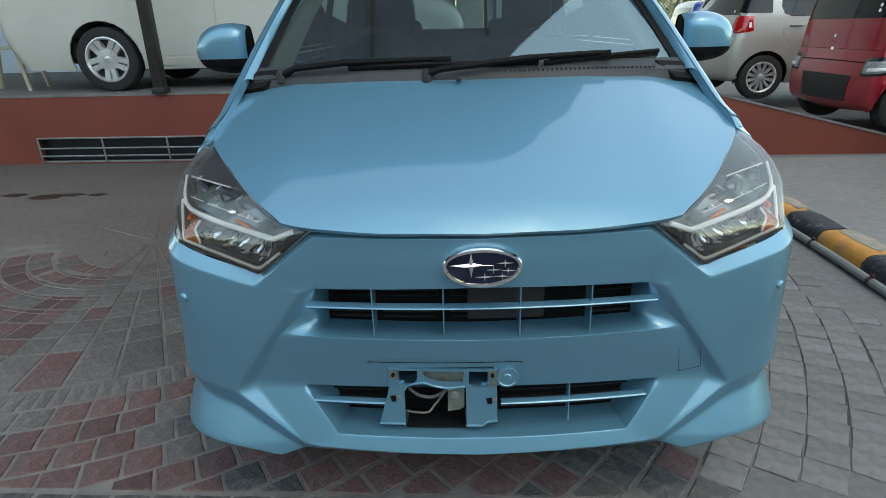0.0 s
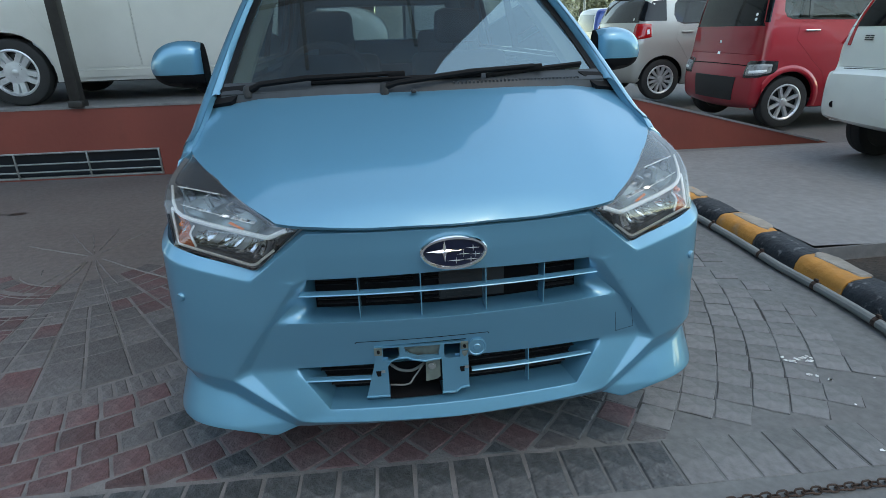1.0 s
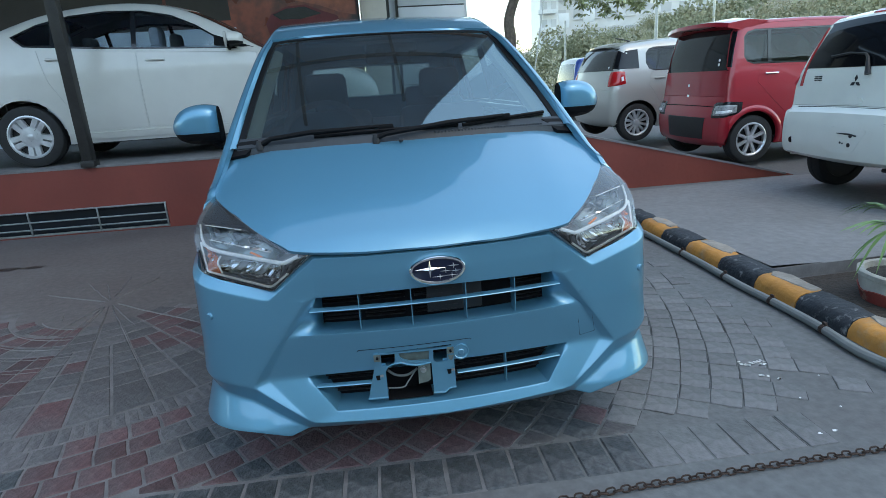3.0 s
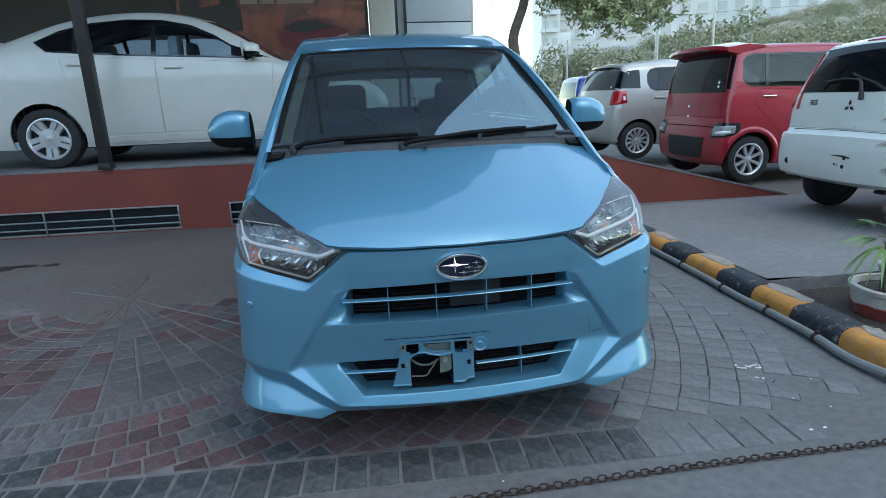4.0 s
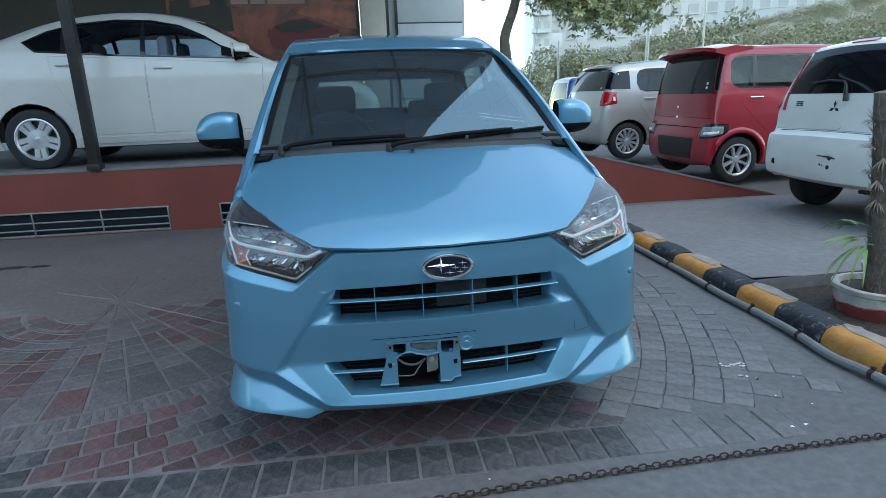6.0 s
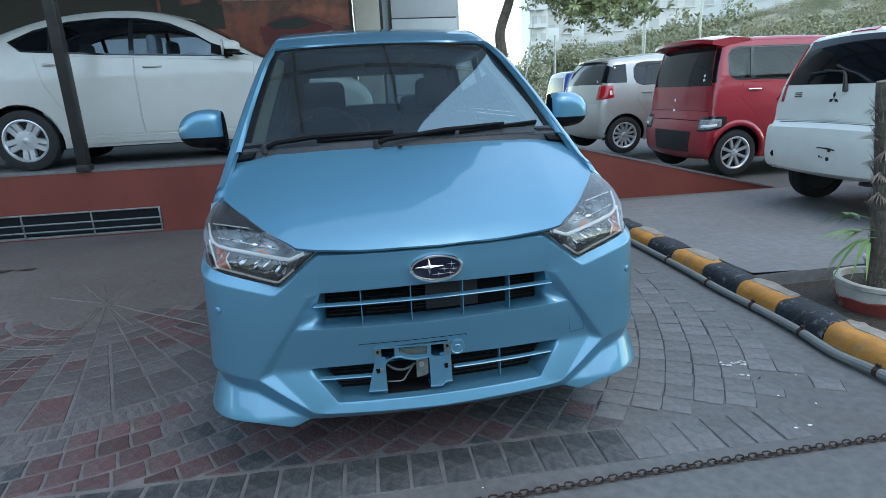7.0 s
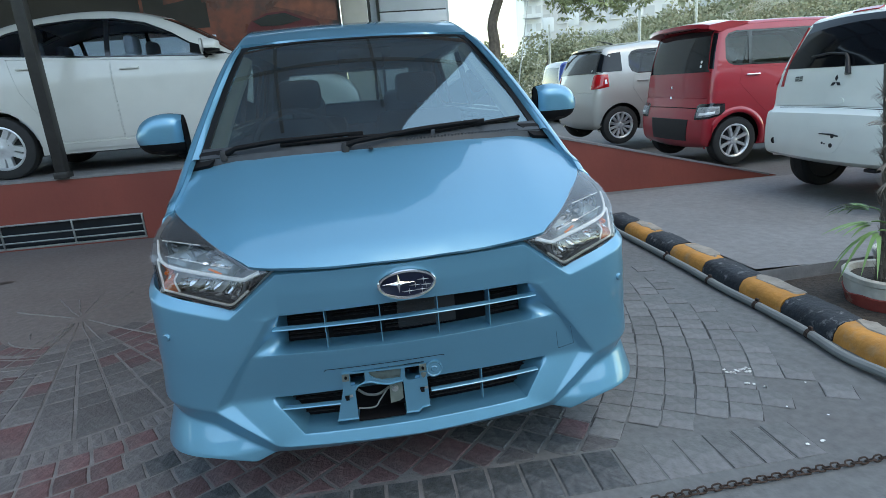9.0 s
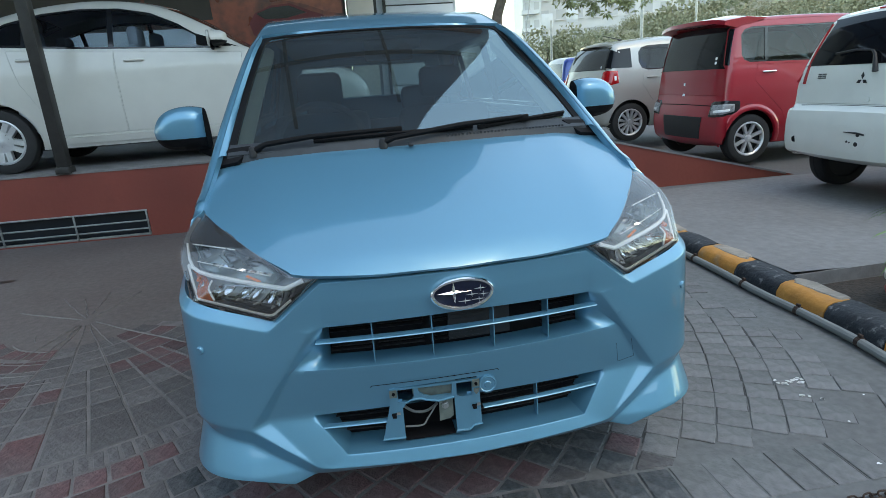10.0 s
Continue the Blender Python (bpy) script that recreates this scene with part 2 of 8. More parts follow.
POSTER_RED = material("poster_print_red", (0.26, 0.060, 0.030), 0.3, vary=0.4, scale=2.5, color2=(0.045, 0.022, 0.020), mix_scale=1.6, lo=0.42, hi=0.62)
FASCIA = material("brown_red_beam_paint", (0.20, 0.075, 0.055), 0.5, vary=0.15, scale=3)
PALE_BLUE = material("pale_blue_backdrop", (0.62, 0.72, 0.84), 0.5, vary=0.08, scale=2)
POSTER_PALE = material("poster_print_pale", (0.30, 0.20, 0.17), 0.4)
FAR_WALL = material("far_building_render", (0.55, 0.56, 0.57), 0.8, vary=0.1, scale=0.3)
FAR_WINDOW = material("far_window", (0.40, 0.42, 0.44), 0.3)
RIDGE = material("raised_pale_mortar", (0.185, 0.177, 0.174), 0.9, vary=0.2, scale=30, bump=0.4, bump_scale=90)
POSTER_GLOW = material("poster_print_orange", (0.30, 0.085, 0.045), 0.35, vary=0.35, scale=5, color2=(0.16, 0.05, 0.035), mix_scale=3)
POSTER_CAR = material("poster_dark_red_print", (0.13, 0.012, 0.015), 0.45, vary=0.2, scale=4)
HILL = material("scrub_hillside", (0.27, 0.28, 0.20), 0.95, vary=0.25, scale=0.4, color2=(0.33, 0.31, 0.25), mix_scale=0.15)
CHAIR_PLASTIC = material("cream_plastic", (0.55, 0.50, 0.38), 0.45, vary=0.05, scale=6)
# dark tone painting the thin shadow in the open joints
JOINT_DARK = material("open_joint_shade", (0.046, 0.044, 0.044), 0.95, vary=0.3, scale=30)
WHITE_SPOT = material("white_paint_spill", (0.72, 0.72, 0.70), 0.7, vary=0.1, scale=40)
STAIN = material("dark_oil_stain", (0.03, 0.022, 0.02), 0.4, vary=0.2, scale=20)


# ---- mesh helpers ----
from mathutils import geometry


def thing(name, at=(0, 0, 0), turn=0.0, label="", category="", group="", kind=""):
    ob = new(name)
    ob.matrix_world = pose(*at, 0, 0, turn)
    ob.empty_display_size = 0.1
    return tagged(ob, label, category, group, kind)


def part(name, bm, mat, parent=None, label="", sharp=35, smooth=True):
    me = bpy.data.meshes.new(name)
    bm.normal_update()
    bm.to_mesh(me)
    bm.free()
    me.materials.append(mat)
    if smooth:
        me.polygons.foreach_set("use_smooth", [True] * len(me.polygons))
        me.set_sharp_from_angle(angle=radians(sharp))
    ob = new(name, me)
    if parent is not None:
        ob.parent = parent
    if label:
        ob["label"] = label
    return ob


def box(bm, lo, hi, bevel=0.0, m=None, segs=2):
    r = bmesh.ops.create_cube(bm, size=1.0)
    vs = r["verts"]
    size = Vector(hi) - Vector(lo)
    mid = (Vector(hi) + Vector(lo)) / 2
    for v in vs:
        v.co = Vector((v.co.x * size.x, v.co.y * size.y, v.co.z * size.z)) + mid
    if bevel:
        es = list({e for v in vs for e in v.link_edges})
        r = bmesh.ops.bevel(bm, geom=es, offset=bevel, segments=segs, profile=0.5, affect="EDGES")
        vs = list({v for f in r["faces"] for v in f.verts} | {v for v in vs if v.is_valid})
    if m is not None:
        bmesh.ops.transform(bm, matrix=m, verts=vs)
    return vs


def boxed(name, lo, hi, mat, parent=None, bevel=0.0, label="", m=None):
    bm = bmesh.new()
    box(bm, lo, hi, bevel, m)
    return part(name, bm, mat, parent, label)


def curve(points, n=8, closed=False):
    """Catmull-Rom through the points, n steps a span."""
    pts = [Vector(p) for p in points]
    k = len(pts)
    out = []
    for i in range(k if closed else k - 1):
        p0, p1, p2, p3 = (pts[(i + j) % k] if closed else pts[min(max(i + j, 0), k - 1)] for j in (-1, 0, 1, 2))
        for s in range(n):
            t = s / n
            out.append(0.5 * ((2 * p1) + (p2 - p0) * t + (2 * p0 - 5 * p1 + 4 * p2 - p3) * t * t + (3 * p1 - p0 - 3 * p2 + p3) * t ** 3))
    if not closed:
        out.append(pts[-1])
    return out


def tube(bm, path, radius, sides=8, cap=True):
    """A round bar along a path; radius may be a number or one number a point."""
    pts = [Vector(p) for p in path]
    rs = radius if isinstance(radius, (list, tuple)) else [radius] * len(pts)
    rings = []
    up = None
    for i, p in enumerate(pts):
        d = (pts[min(i + 1, len(pts) - 1)] - pts[max(i - 1, 0)]).normalized()
        if up is None:
            up = d.orthogonal().normalized()
        a = (up - d * up.dot(d)).normalized()
        up = a
        b = d.cross(a)
        rings.append([bm.verts.new(p + (a * math.cos(2 * math.pi * k / sides) + b * math.sin(2 * math.pi * k / sides)) * rs[i]) for k in range(sides)])
    for r0, r1 in zip(rings, rings[1:]):
        for k in range(sides):
            bm.faces.new((r0[k], r0[(k + 1) % sides], r1[(k + 1) % sides], r1[k]))
    if cap:
        bm.faces.new(rings[0][::-1])
        bm.faces.new(rings[-1])


def lathe(bm, profile, sides=48, m=None, closed=False):
    """Turns a profile of (radius, height) round the z axis."""
    rings = []
    for r, z in profile:
        rings.append([bm.verts.new((r * math.cos(2 * math.pi * k / sides), r * math.sin(2 * math.pi * k / sides), z)) for k in range(sides)])
    pairs = list(zip(rings, rings[1:])) + ([(rings[-1], rings[0])] if closed else [])
    for r0, r1 in pairs:
        for k in range(sides):
            bm.faces.new((r0[k], r0[(k + 1) % sides], r1[(k + 1) % sides], r1[k]))
    vs = [v for r in rings for v in r]
    bmesh.ops.remove_doubles(bm, verts=vs, dist=1e-5)
    vs = [v for v in vs if v.is_valid]
    if m is not None:
        bmesh.ops.transform(bm, matrix=m, verts=vs)


def inside(poly, px, py):
    """Which of the points lie in the polygon (numpy arrays)."""
    res = np.zeros(len(px), bool)
    for (x0, y0), (x1, y1) in zip(poly, np.roll(poly, -1, axis=0)):
        if y0 != y1:
            hit = ((y0 > py) != (y1 > py)) & (px < (x1 - x0) * (py - y0) / (y1 - y0) + x0)
            res ^= hit
    return res


def seg_dist(poly, px, py, closed=True):
    best = np.full(len(px), 1e9)
    poly = np.array(poly)
    nxt = np.roll(poly, -1, axis=0)
    for (x0, y0), (x1, y1) in list(zip(poly, nxt))[: len(poly) if closed else len(poly) - 1]:
        dx, dy = x1 - x0, y1 - y0
        t = np.clip(((px - x0) * dx + (py - y0) * dy) / max(dx * dx + dy * dy, 1e-12), 0, 1)
        best = np.minimum(best, np.hypot(px - x0 - t * dx, py - y0 - t * dy))
    return best


def flat_mesh(outline, holes=(), step=0.05, extra=()):
    """Triangles that fill an outline less its holes, with grid points inside."""
    loops = [np.array([(p[0], p[1]) for p in outline], float)] + [np.array([(p[0], p[1]) for p in h], float) for h in holes]
    dense = []
    for lp in loops:
        pts = []
        for a, b in zip(lp, np.roll(lp, -1, axis=0)):
            k = max(1, int(np.hypot(*(b - a)) / step))
            pts += [a + (b - a) * i / k for i in range(k)]
        dense.append(np.array(pts))
    verts, edges = [], []
    for lp in dense:
        o = len(verts)
        verts += [Vector(p) for p in lp]
        edges += [(o + i, o + (i + 1) % len(lp)) for i in range(len(lp))]
    lo, hi = loops[0].min(0), loops[0].max(0)
    gx, gy = np.meshgrid(np.arange(lo[0] + step / 2, hi[0], step), np.arange(lo[1] + step / 2, hi[1], step))
    gx, gy = gx.ravel(), gy.ravel()
    keep = inside(loops[0], gx, gy)
    for lp in loops[1:]:
        keep &= ~inside(lp, gx, gy)
    for lp in dense:
        keep &= seg_dist(lp, gx, gy) > step * 0.4
    verts += [Vector((x, y)) for x, y in zip(gx[keep], gy[keep])]
    verts += [Vector(p) for p in extra]
    vs, _, faces, *_ = geometry.delaunay_2d_cdt(verts, edges, [], 0, 1e-7)
    cx = np.array([sum(vs[i].x for i in f) / len(f) for f in faces])
    cy = np.array([sum(vs[i].y for i in f) / len(f) for f in faces])
    keep = inside(loops[0], cx, cy)
    for lp in loops[1:]:
        keep &= ~inside(lp, cx, cy)
    return vs, [f for f, k in zip(faces, keep) if k]


def skin(name, outline, mapping, mat, parent, out, holes=(), step=0.05, thick=0.012, label="", sharp=35, extra=()):
    """A sheet: a flat outline carried onto a curved surface, with its edge folded inwards. out: a rough outward direction."""
    vs, faces = flat_mesh(outline, holes, step, extra)
    bm = bmesh.new()
    used = {i for f in faces for i in f}
    made = {i: bm.verts.new(mapping(vs[i].x, vs[i].y)) for i in used}
    for f in faces:
        try:
            bm.faces.new([made[i] for i in f])
        except ValueError:
            pass
    bm.normal_update()
    if sum((f.normal * f.calc_area() for f in bm.faces), Vector()).dot(Vector(out)) < 0:
        bmesh.ops.reverse_faces(bm, faces=bm.faces[:])
        bm.normal_update()
    if thick:
        rim = [e for e in bm.edges if e.is_boundary]
        nrm = {v: v.normal.copy() for e in rim for v in e.verts}
        res = bmesh.ops.extrude_edge_only(bm, edges=rim)
        new_v = [g for g in res["geom"] if isinstance(g, bmesh.types.BMVert)]
        near = {tuple(round(c, 6) for c in v.co): n for v, n in nrm.items()}
        for v in new_v:
            n = near.get(tuple(round(c, 6) for c in v.co))
            if n is not None:
                v.co -= n * thick
    return part(name, bm, mat, parent, label, sharp)


def inset(poly, d):
    """A polygon drawn in (or out, d < 0) by d along its corners."""
    p = [Vector((q[0], q[1])) for q in poly]
    area = sum(a.x * b.y - b.x * a.y for a, b in zip(p, p[1:] + p[:1]))
    s = 1 if area > 0 else -1
    res = []
    for i, v in enumerate(p):
        a, b = (v - p[i - 1]), (p[(i + 1) % len(p)] - v)
        if a.length < 1e-9 or b.length < 1e-9:
            res.append(v)
            continue
        a, b = a.normalized(), b.normalized()
        n = Vector((-a.y - b.y, a.x + b.x)) * s
        n = n.normalized() if n.length > 1e-6 else Vector((-a.y, a.x)) * s
        k = max(0.4, n.dot(Vector((-a.y, a.x)) * s))
        res.append(v + n * d / k)
    return [(q.x, q.y) for q in res]


# ---- ground, retaining wall, platform ----
def sheet(name, lo, hi, z, mat, label, steps=(1, 1), height=None):
    bm = bmesh.new()
    g = [[bm.verts.new((lo[0] + (hi[0] - lo[0]) * i / steps[0], lo[1] + (hi[1] - lo[1]) * j / steps[1], z)) for j in range(steps[1] + 1)] for i in range(steps[0] + 1)]
    if height:
        for row in g:
            for v in row:
                v.co.z = height(v.co.x, v.co.y)
    for i in range(steps[0]):
        for j in range(steps[1]):
            bm.faces.new((g[i][j], g[i + 1][j], g[i + 1][j + 1], g[i][j + 1]))
    return tagged(part(name, bm, mat), label, "ground", kind="structure")


sheet("ground", (-400, -400), (400, 400), -0.0025, GROUND, "dusty grey concrete and paved yard")

WALL_LEAN = -0.05
WALL_TOP, TIP_X, FULL_X = 0.65, 4.68, 2.08


def wall_y(x):
    return 5.40 + WALL_LEAN * x


def rise(x):
    return max(0.0, min(WALL_TOP, (TIP_X - x) * WALL_TOP / (TIP_X - FULL_X)))


def platform():
    bm = bmesh.new()
    xs = [-30, -14, -8, -4, 0, FULL_X, 2.6, 3.2, 3.9, TIP_X]
    ys = [0.0, 0.14, 2, 5, 10, 30]
    g = [[bm.verts.new((x, wall_y(x) + d, rise(x) - (0.0 if x < TIP_X else 0.006))) for d in ys] for x in xs]
    for i in range(len(xs) - 1):
        for j in range(len(ys) - 1):
            bm.faces.new((g[i][j], g[i + 1][j], g[i + 1][j + 1], g[i][j + 1]))
    return tagged(part("pavement", bm, CONCRETE), "raised grey concrete parking platform sloping down as a ramp", "pavement", kind="structure")


platform()
# unseen walls added behind and beside the camera to block sky and bounce light
for wall_name, lo_, hi_ in (("unseen_wall_back", (-22, -13.3, -0.1), (24, -13.0, 6.5)), ("unseen_wall_side", (-16.3, -13.0, -0.1), (-16.0, 9.4, 3.2))):
    tagged(boxed(wall_name, lo_, hi_, BOUNCE_WALL), "plain beige unseen wall added to block sky and bounce light", "wall", kind="structure")
VENTS = [(-6.39, -4.44), (-3.95, -1.99), (-1.50, 0.46), (0.95, 1.9)]


def retaining_wall():
    """Red rendered wall with low barred vents, tapering with the ramp."""
    wall = thing("wall_retaining", label="brick red painted retaining wall with low barred vents", category="wall", kind="structure")
    bm = bmesh.new()
    outline = [(-30, -0.05), (TIP_X, -0.05), (TIP_X, 0.0), (FULL_X, WALL_TOP - 0.012), (-30, WALL_TOP - 0.012)]
    holes = [[(a, 0.008), (b, 0.008), (b, 0.256), (a, 0.256)] for a, b in VENTS]
    vs, faces = flat_mesh(outline, holes, 1.0)
    made = [bm.verts.new((v.x, wall_y(v.x) - 0.004, v.y)) for v in vs]
    for f in faces:
        bm.faces.new([made[i] for i in f])
    res = bmesh.ops.extrude_edge_only(bm, edges=[e for e in bm.edges if e.is_boundary])
    for v in res["geom"]:
        if isinstance(v, bmesh.types.BMVert):
            v.co.y += 0.12
    bmesh.ops.recalc_face_normals(bm, faces=bm.faces[:])
    part("render_face", bm, RED_WALL, wall)
    bm = bmesh.new()
    for x0, x1 in ((-30, FULL_X), (FULL_X, TIP_X - 0.1)):
        p = [(x0, wall_y(x0) - 0.012, rise(x0) - 0.014), (x1, wall_y(x1) - 0.012, rise(x1) - 0.014)]
        lo = [bm.verts.new(q) for q in p] + [bm.verts.new((q[0], q[1] + 0.15, q[2])) for q in p[::-1]]
        hi = [bm.verts.new(v.co + Vector((0, 0, 0.020))) for v in lo]
        bm.faces.new(lo[::-1])
        bm.faces.new(hi)
        for k in range(4):
            bm.faces.new((lo[k], lo[(k + 1) % 4], hi[(k + 1) % 4], hi[k]))
    part("coping", bm, CONCRETE, wall, "pale worn concrete edge")
    for a, b in VENTS:
        y = wall_y((a + b) / 2)
        turn = pose((a + b) / 2, y, 0, 0, 0, math.degrees(math.atan(WALL_LEAN)))
        h = (b - a) / 2
        # opaque near-black navy sheet closes the vent behind its bars
        boxed("vent_backing", (-h - 0.02, 0.07, 0.0), (h + 0.02, 0.10, 0.27), NAVY_SHEET, wall, m=turn)
        bm = bmesh.new()
        for z in (0.075, 0.150):
            box(bm, (-h, -0.012, z - 0.007), (h, 0.002, z + 0.007), 0.003, turn)
        for z in (0.018, 0.248):
            box(bm, (-h, -0.006, z - 0.008), (h, 0.03, z + 0.008), 0.002, turn)
        for k in range(4):
            x = -h + 0.01 + (2 * h - 0.02) * k / 3
            box(bm, (x - 0.007, -0.016, 0.01), (x + 0.007, -0.002, 0.25), 0.002, turn)
        part("vent_bars", bm, STEEL, wall, "grey painted steel bars")


retaining_wall()


# ---- generic car ----
def wheel(parent, at, radius, width, side, style, spokes, cap):
    """Tyre and rim. side: +1 or -1, the way the outer face looks along x."""
    m = pose(*at, 0, 90 * side, 0)
    hub = new("wheel")
    hub.parent = parent
    bm = bmesh.new()
    rr, w = radius * 0.68, width / 2
    lathe(bm, [(rr, -w * 0.8), (rr * 1.04, -w * 0.95), (radius * 0.90, -w), (radius * 0.975, -w * 0.86), (radius, -w * 0.55), (radius, -w * 0.2), (radius * 0.988, -w * 0.17), (radius * 0.988, w * 0.17), (radius, w * 0.2), (radius, w * 0.55), (radius * 0.975, w * 0.86), (radius * 0.90, w), (rr * 1.04, w * 0.95), (rr, w * 0.8)], 56, m, True)
    part("tyre", bm, RUBBER, hub)
    bm = bmesh.new()
    lathe(bm, [(0.0, w * 0.25), (rr * 0.95, w * 0.15), (rr * 0.99, -w * 0.8), (0, -w * 0.8)], 40, m)
    part("brake_drum", bm, BLACK_PLASTIC, hub)
    bm = bmesh.new()
    lathe(bm, [(rr * 1.01, w * 0.35), (rr * 1.03, w * 0.93), (rr * 0.97, w * 0.97), (rr * 0.90, w * 0.80), (rr * 0.91, w * 0.3)], 56, m)
    lathe(bm, [(0, w * 0.88), (rr * 0.10, w * 0.87), (rr * 0.20, w * 0.80), (rr * 0.24, w * 0.66), (rr * 0.24, w * 0.2)], 24, m)
    if style == "double":
        lathe(bm, [(0, w * 0.84), (rr * 0.30, w * 0.82), (rr * 0.50, w * 0.76), (rr * 0.52, w * 0.6)], 36, m)
    for k in range(spokes):
        a = 2 * math.pi * (k + 0.5) / spokes
        for off in ((-0.55, 0.55) if style == "double" else (0,)):
            s0, s1 = (rr * 0.135, rr * 0.165) if style == "double" else ((rr * 0.085, rr * 0.125) if style == "cap" else (rr * 0.10, rr * 0.115))
            turn = Matrix.Rotation(a, 4, "Z")
            shift = off * rr * 0.34
            prof = [(rr * 0.16, w * 0.70, s0), (rr * 0.5, w * 0.78, (s0 + s1) / 2), (rr * 0.93, w * 0.84, s1)]
            rows = []
            for rad, z, hw_ in prof:
                c = shift * (0.55 + 0.45 * rad / rr)
                rows.append([bm.verts.new(m @ (turn @ Vector((rad, c + dy, zz)))) for dy, zz in ((-hw_, z - 0.03), (-hw_ * 0.75, z), (hw_ * 0.75, z), (hw_, z - 0.03))])
            for r0, r1 in zip(rows, rows[1:]):
                for q in range(3):
                    bm.faces.new((r0[q], r1[q], r1[q + 1], r0[q + 1]))
    bmesh.ops.recalc_face_normals(bm, faces=bm.faces[:])
    part("rim", bm, cap, hub)
    return hub


class Shell:
    """A car skin: a side-view silhouette, pillowed over to the sides. Front at y = 0, rear at y = length."""

    def __init__(self, sil, hw, r, tumble, bulge, n=6):
        self.pts = curve(sil, n)
        self.n = n
        self.poly = np.array([(p.x, p.y) for p in self.pts])
        self.arc = np.concatenate([[0], np.cumsum(np.hypot(*np.diff(self.poly, axis=0).T))])
        self.hw, self.r, self.tumble, self.bulge = hw, r, tumble, bulge

    def half(self, y, z):
        z0, z1, dx = self.tumble[:3]
        t = max(0.0, min(1.3, (z - z0) / (z1 - z0)))
        low = max(0.0, 0.55 - z)
        return self.hw - dx * t ** (self.tumble[3] if len(self.tumble) > 3 else 1.15) - 0.10 * low * low / 0.2

    def side(self, sign, off=0.0):
        def f(y, z):
            d = float(seg_dist(self.poly, np.array([y]), np.array([z]), False)[0])
            d = min(d, self.r)
            k = 1 - d / self.r
            return Vector((sign * (self.half(y, z) - self.r * (1 - math.sqrt(max(0, 1 - k * k))) + off), y, z))
        return f

    def at(self, a):
        i = min(max(int(np.searchsorted(self.arc, a)) - 1, 0), len(self.arc) - 2)
        t = (a - self.arc[i]) / (self.arc[i + 1] - self.arc[i])
        p = self.poly[i] * (1 - t) + self.poly[i + 1] * t
        j0, j1 = max(i - 1, 0), min(i + 2, len(self.poly) - 1)
        ta = self.poly[i + 1] - self.poly[j0]
        tb = self.poly[j1] - self.poly[i]
        d = ta * (1 - t) + tb * t
        d /= np.hypot(*d)
        return p, np.array([-d[1], d[0]])

    def edge(self, a):
        p, _ = self.at(a)
        return self.half(p[0], p[1]) - self.r

    def strip(self, off=0.0):
        def f(a, x):
            p, nrm = self.at(a)
            e = self.edge(a)
            q = p + nrm * (self.bulge * (1 - min(1, (x / e) ** 2)) + off)
            return Vector((x, q[0], q[1]))
        return f

    def span(self, a0, a1, k=12, trim=0.0):
        aa = [a0 + (a1 - a0) * i / k for i in range(k + 1)]
        return [(a, -self.edge(a) + trim) for a in aa] + [(a, self.edge(a) - trim) for a in aa[::-1]]

    def mark(self, i):
        return float(self.arc[i * self.n])


def rim_points(poly, outline, depths, holes):
    """Points a little inside a silhouette, where a sheet rounds over."""
    res = []
    for d in depths:
        for i in range(0, len(poly) - 1):
            p, q = Vector(poly[i]), Vector(poly[i + 1])
            n = Vector((q.y - p.y, p.x - q.x)).normalized()
            for t in (0.25, 0.75):
                res.append(p.lerp(q, t) + n * d)
    px, py = np.array([v.x for v in res]), np.array([v.y for v in res])
    keep = inside(np.array([(v[0], v[1]) for v in outline]), px, py) & (seg_dist([(v[0], v[1]) for v in outline], px, py) > min(depths) * 0.8)
    for h in holes:
        keep &= ~inside(np.array([(v[0], v[1]) for v in h]), px, py) & (seg_dist([(v[0], v[1]) for v in h], px, py) > 0.006)
    return [(x, y) for x, y, k in zip(px, py, keep) if k]


def body_edge(name, parent, sh, sign, i0, i1, reach, mat, eps=0.0025):
    """A smooth rounded strip where the roof, nose and tail turn over to the side."""
    bm = bmesh.new()
    rows = []
    for i in range(i0, i1 + 1):
        p = Vector(sh.poly[i])
        q = Vector(sh.poly[min(i + 1, len(sh.poly) - 1)]) - Vector(sh.poly[max(i - 1, 0)])
        n = Vector((-q.y, q.x)).normalized()
        row = []
        for k in range(11):
            d = sh.r * reach * (k / 10) ** 2
            c = p - n * d
            kk = 1 - d / sh.r
            th = math.sqrt(max(0.0, 1 - kk * kk))
            x = sh.half(c.x, c.y) - sh.r * (1 - th) + eps * th
            c = c + n * eps * (1 - th)
            row.append(bm.verts.new((sign * x, c.x, c.y)))
        rows.append(row)
    for r0, r1 in zip(rows, rows[1:]):
        for k in range(10):
            bm.faces.new((r0[k], r0[k + 1], r1[k + 1], r1[k]))
    bmesh.ops.recalc_face_normals(bm, faces=bm.faces[:])
    if sum((f.normal.x * f.calc_area() for f in bm.faces)) * sign < 0:
        bmesh.ops.reverse_faces(bm, faces=bm.faces[:])
    return part(name, bm, mat, parent, sharp=60)


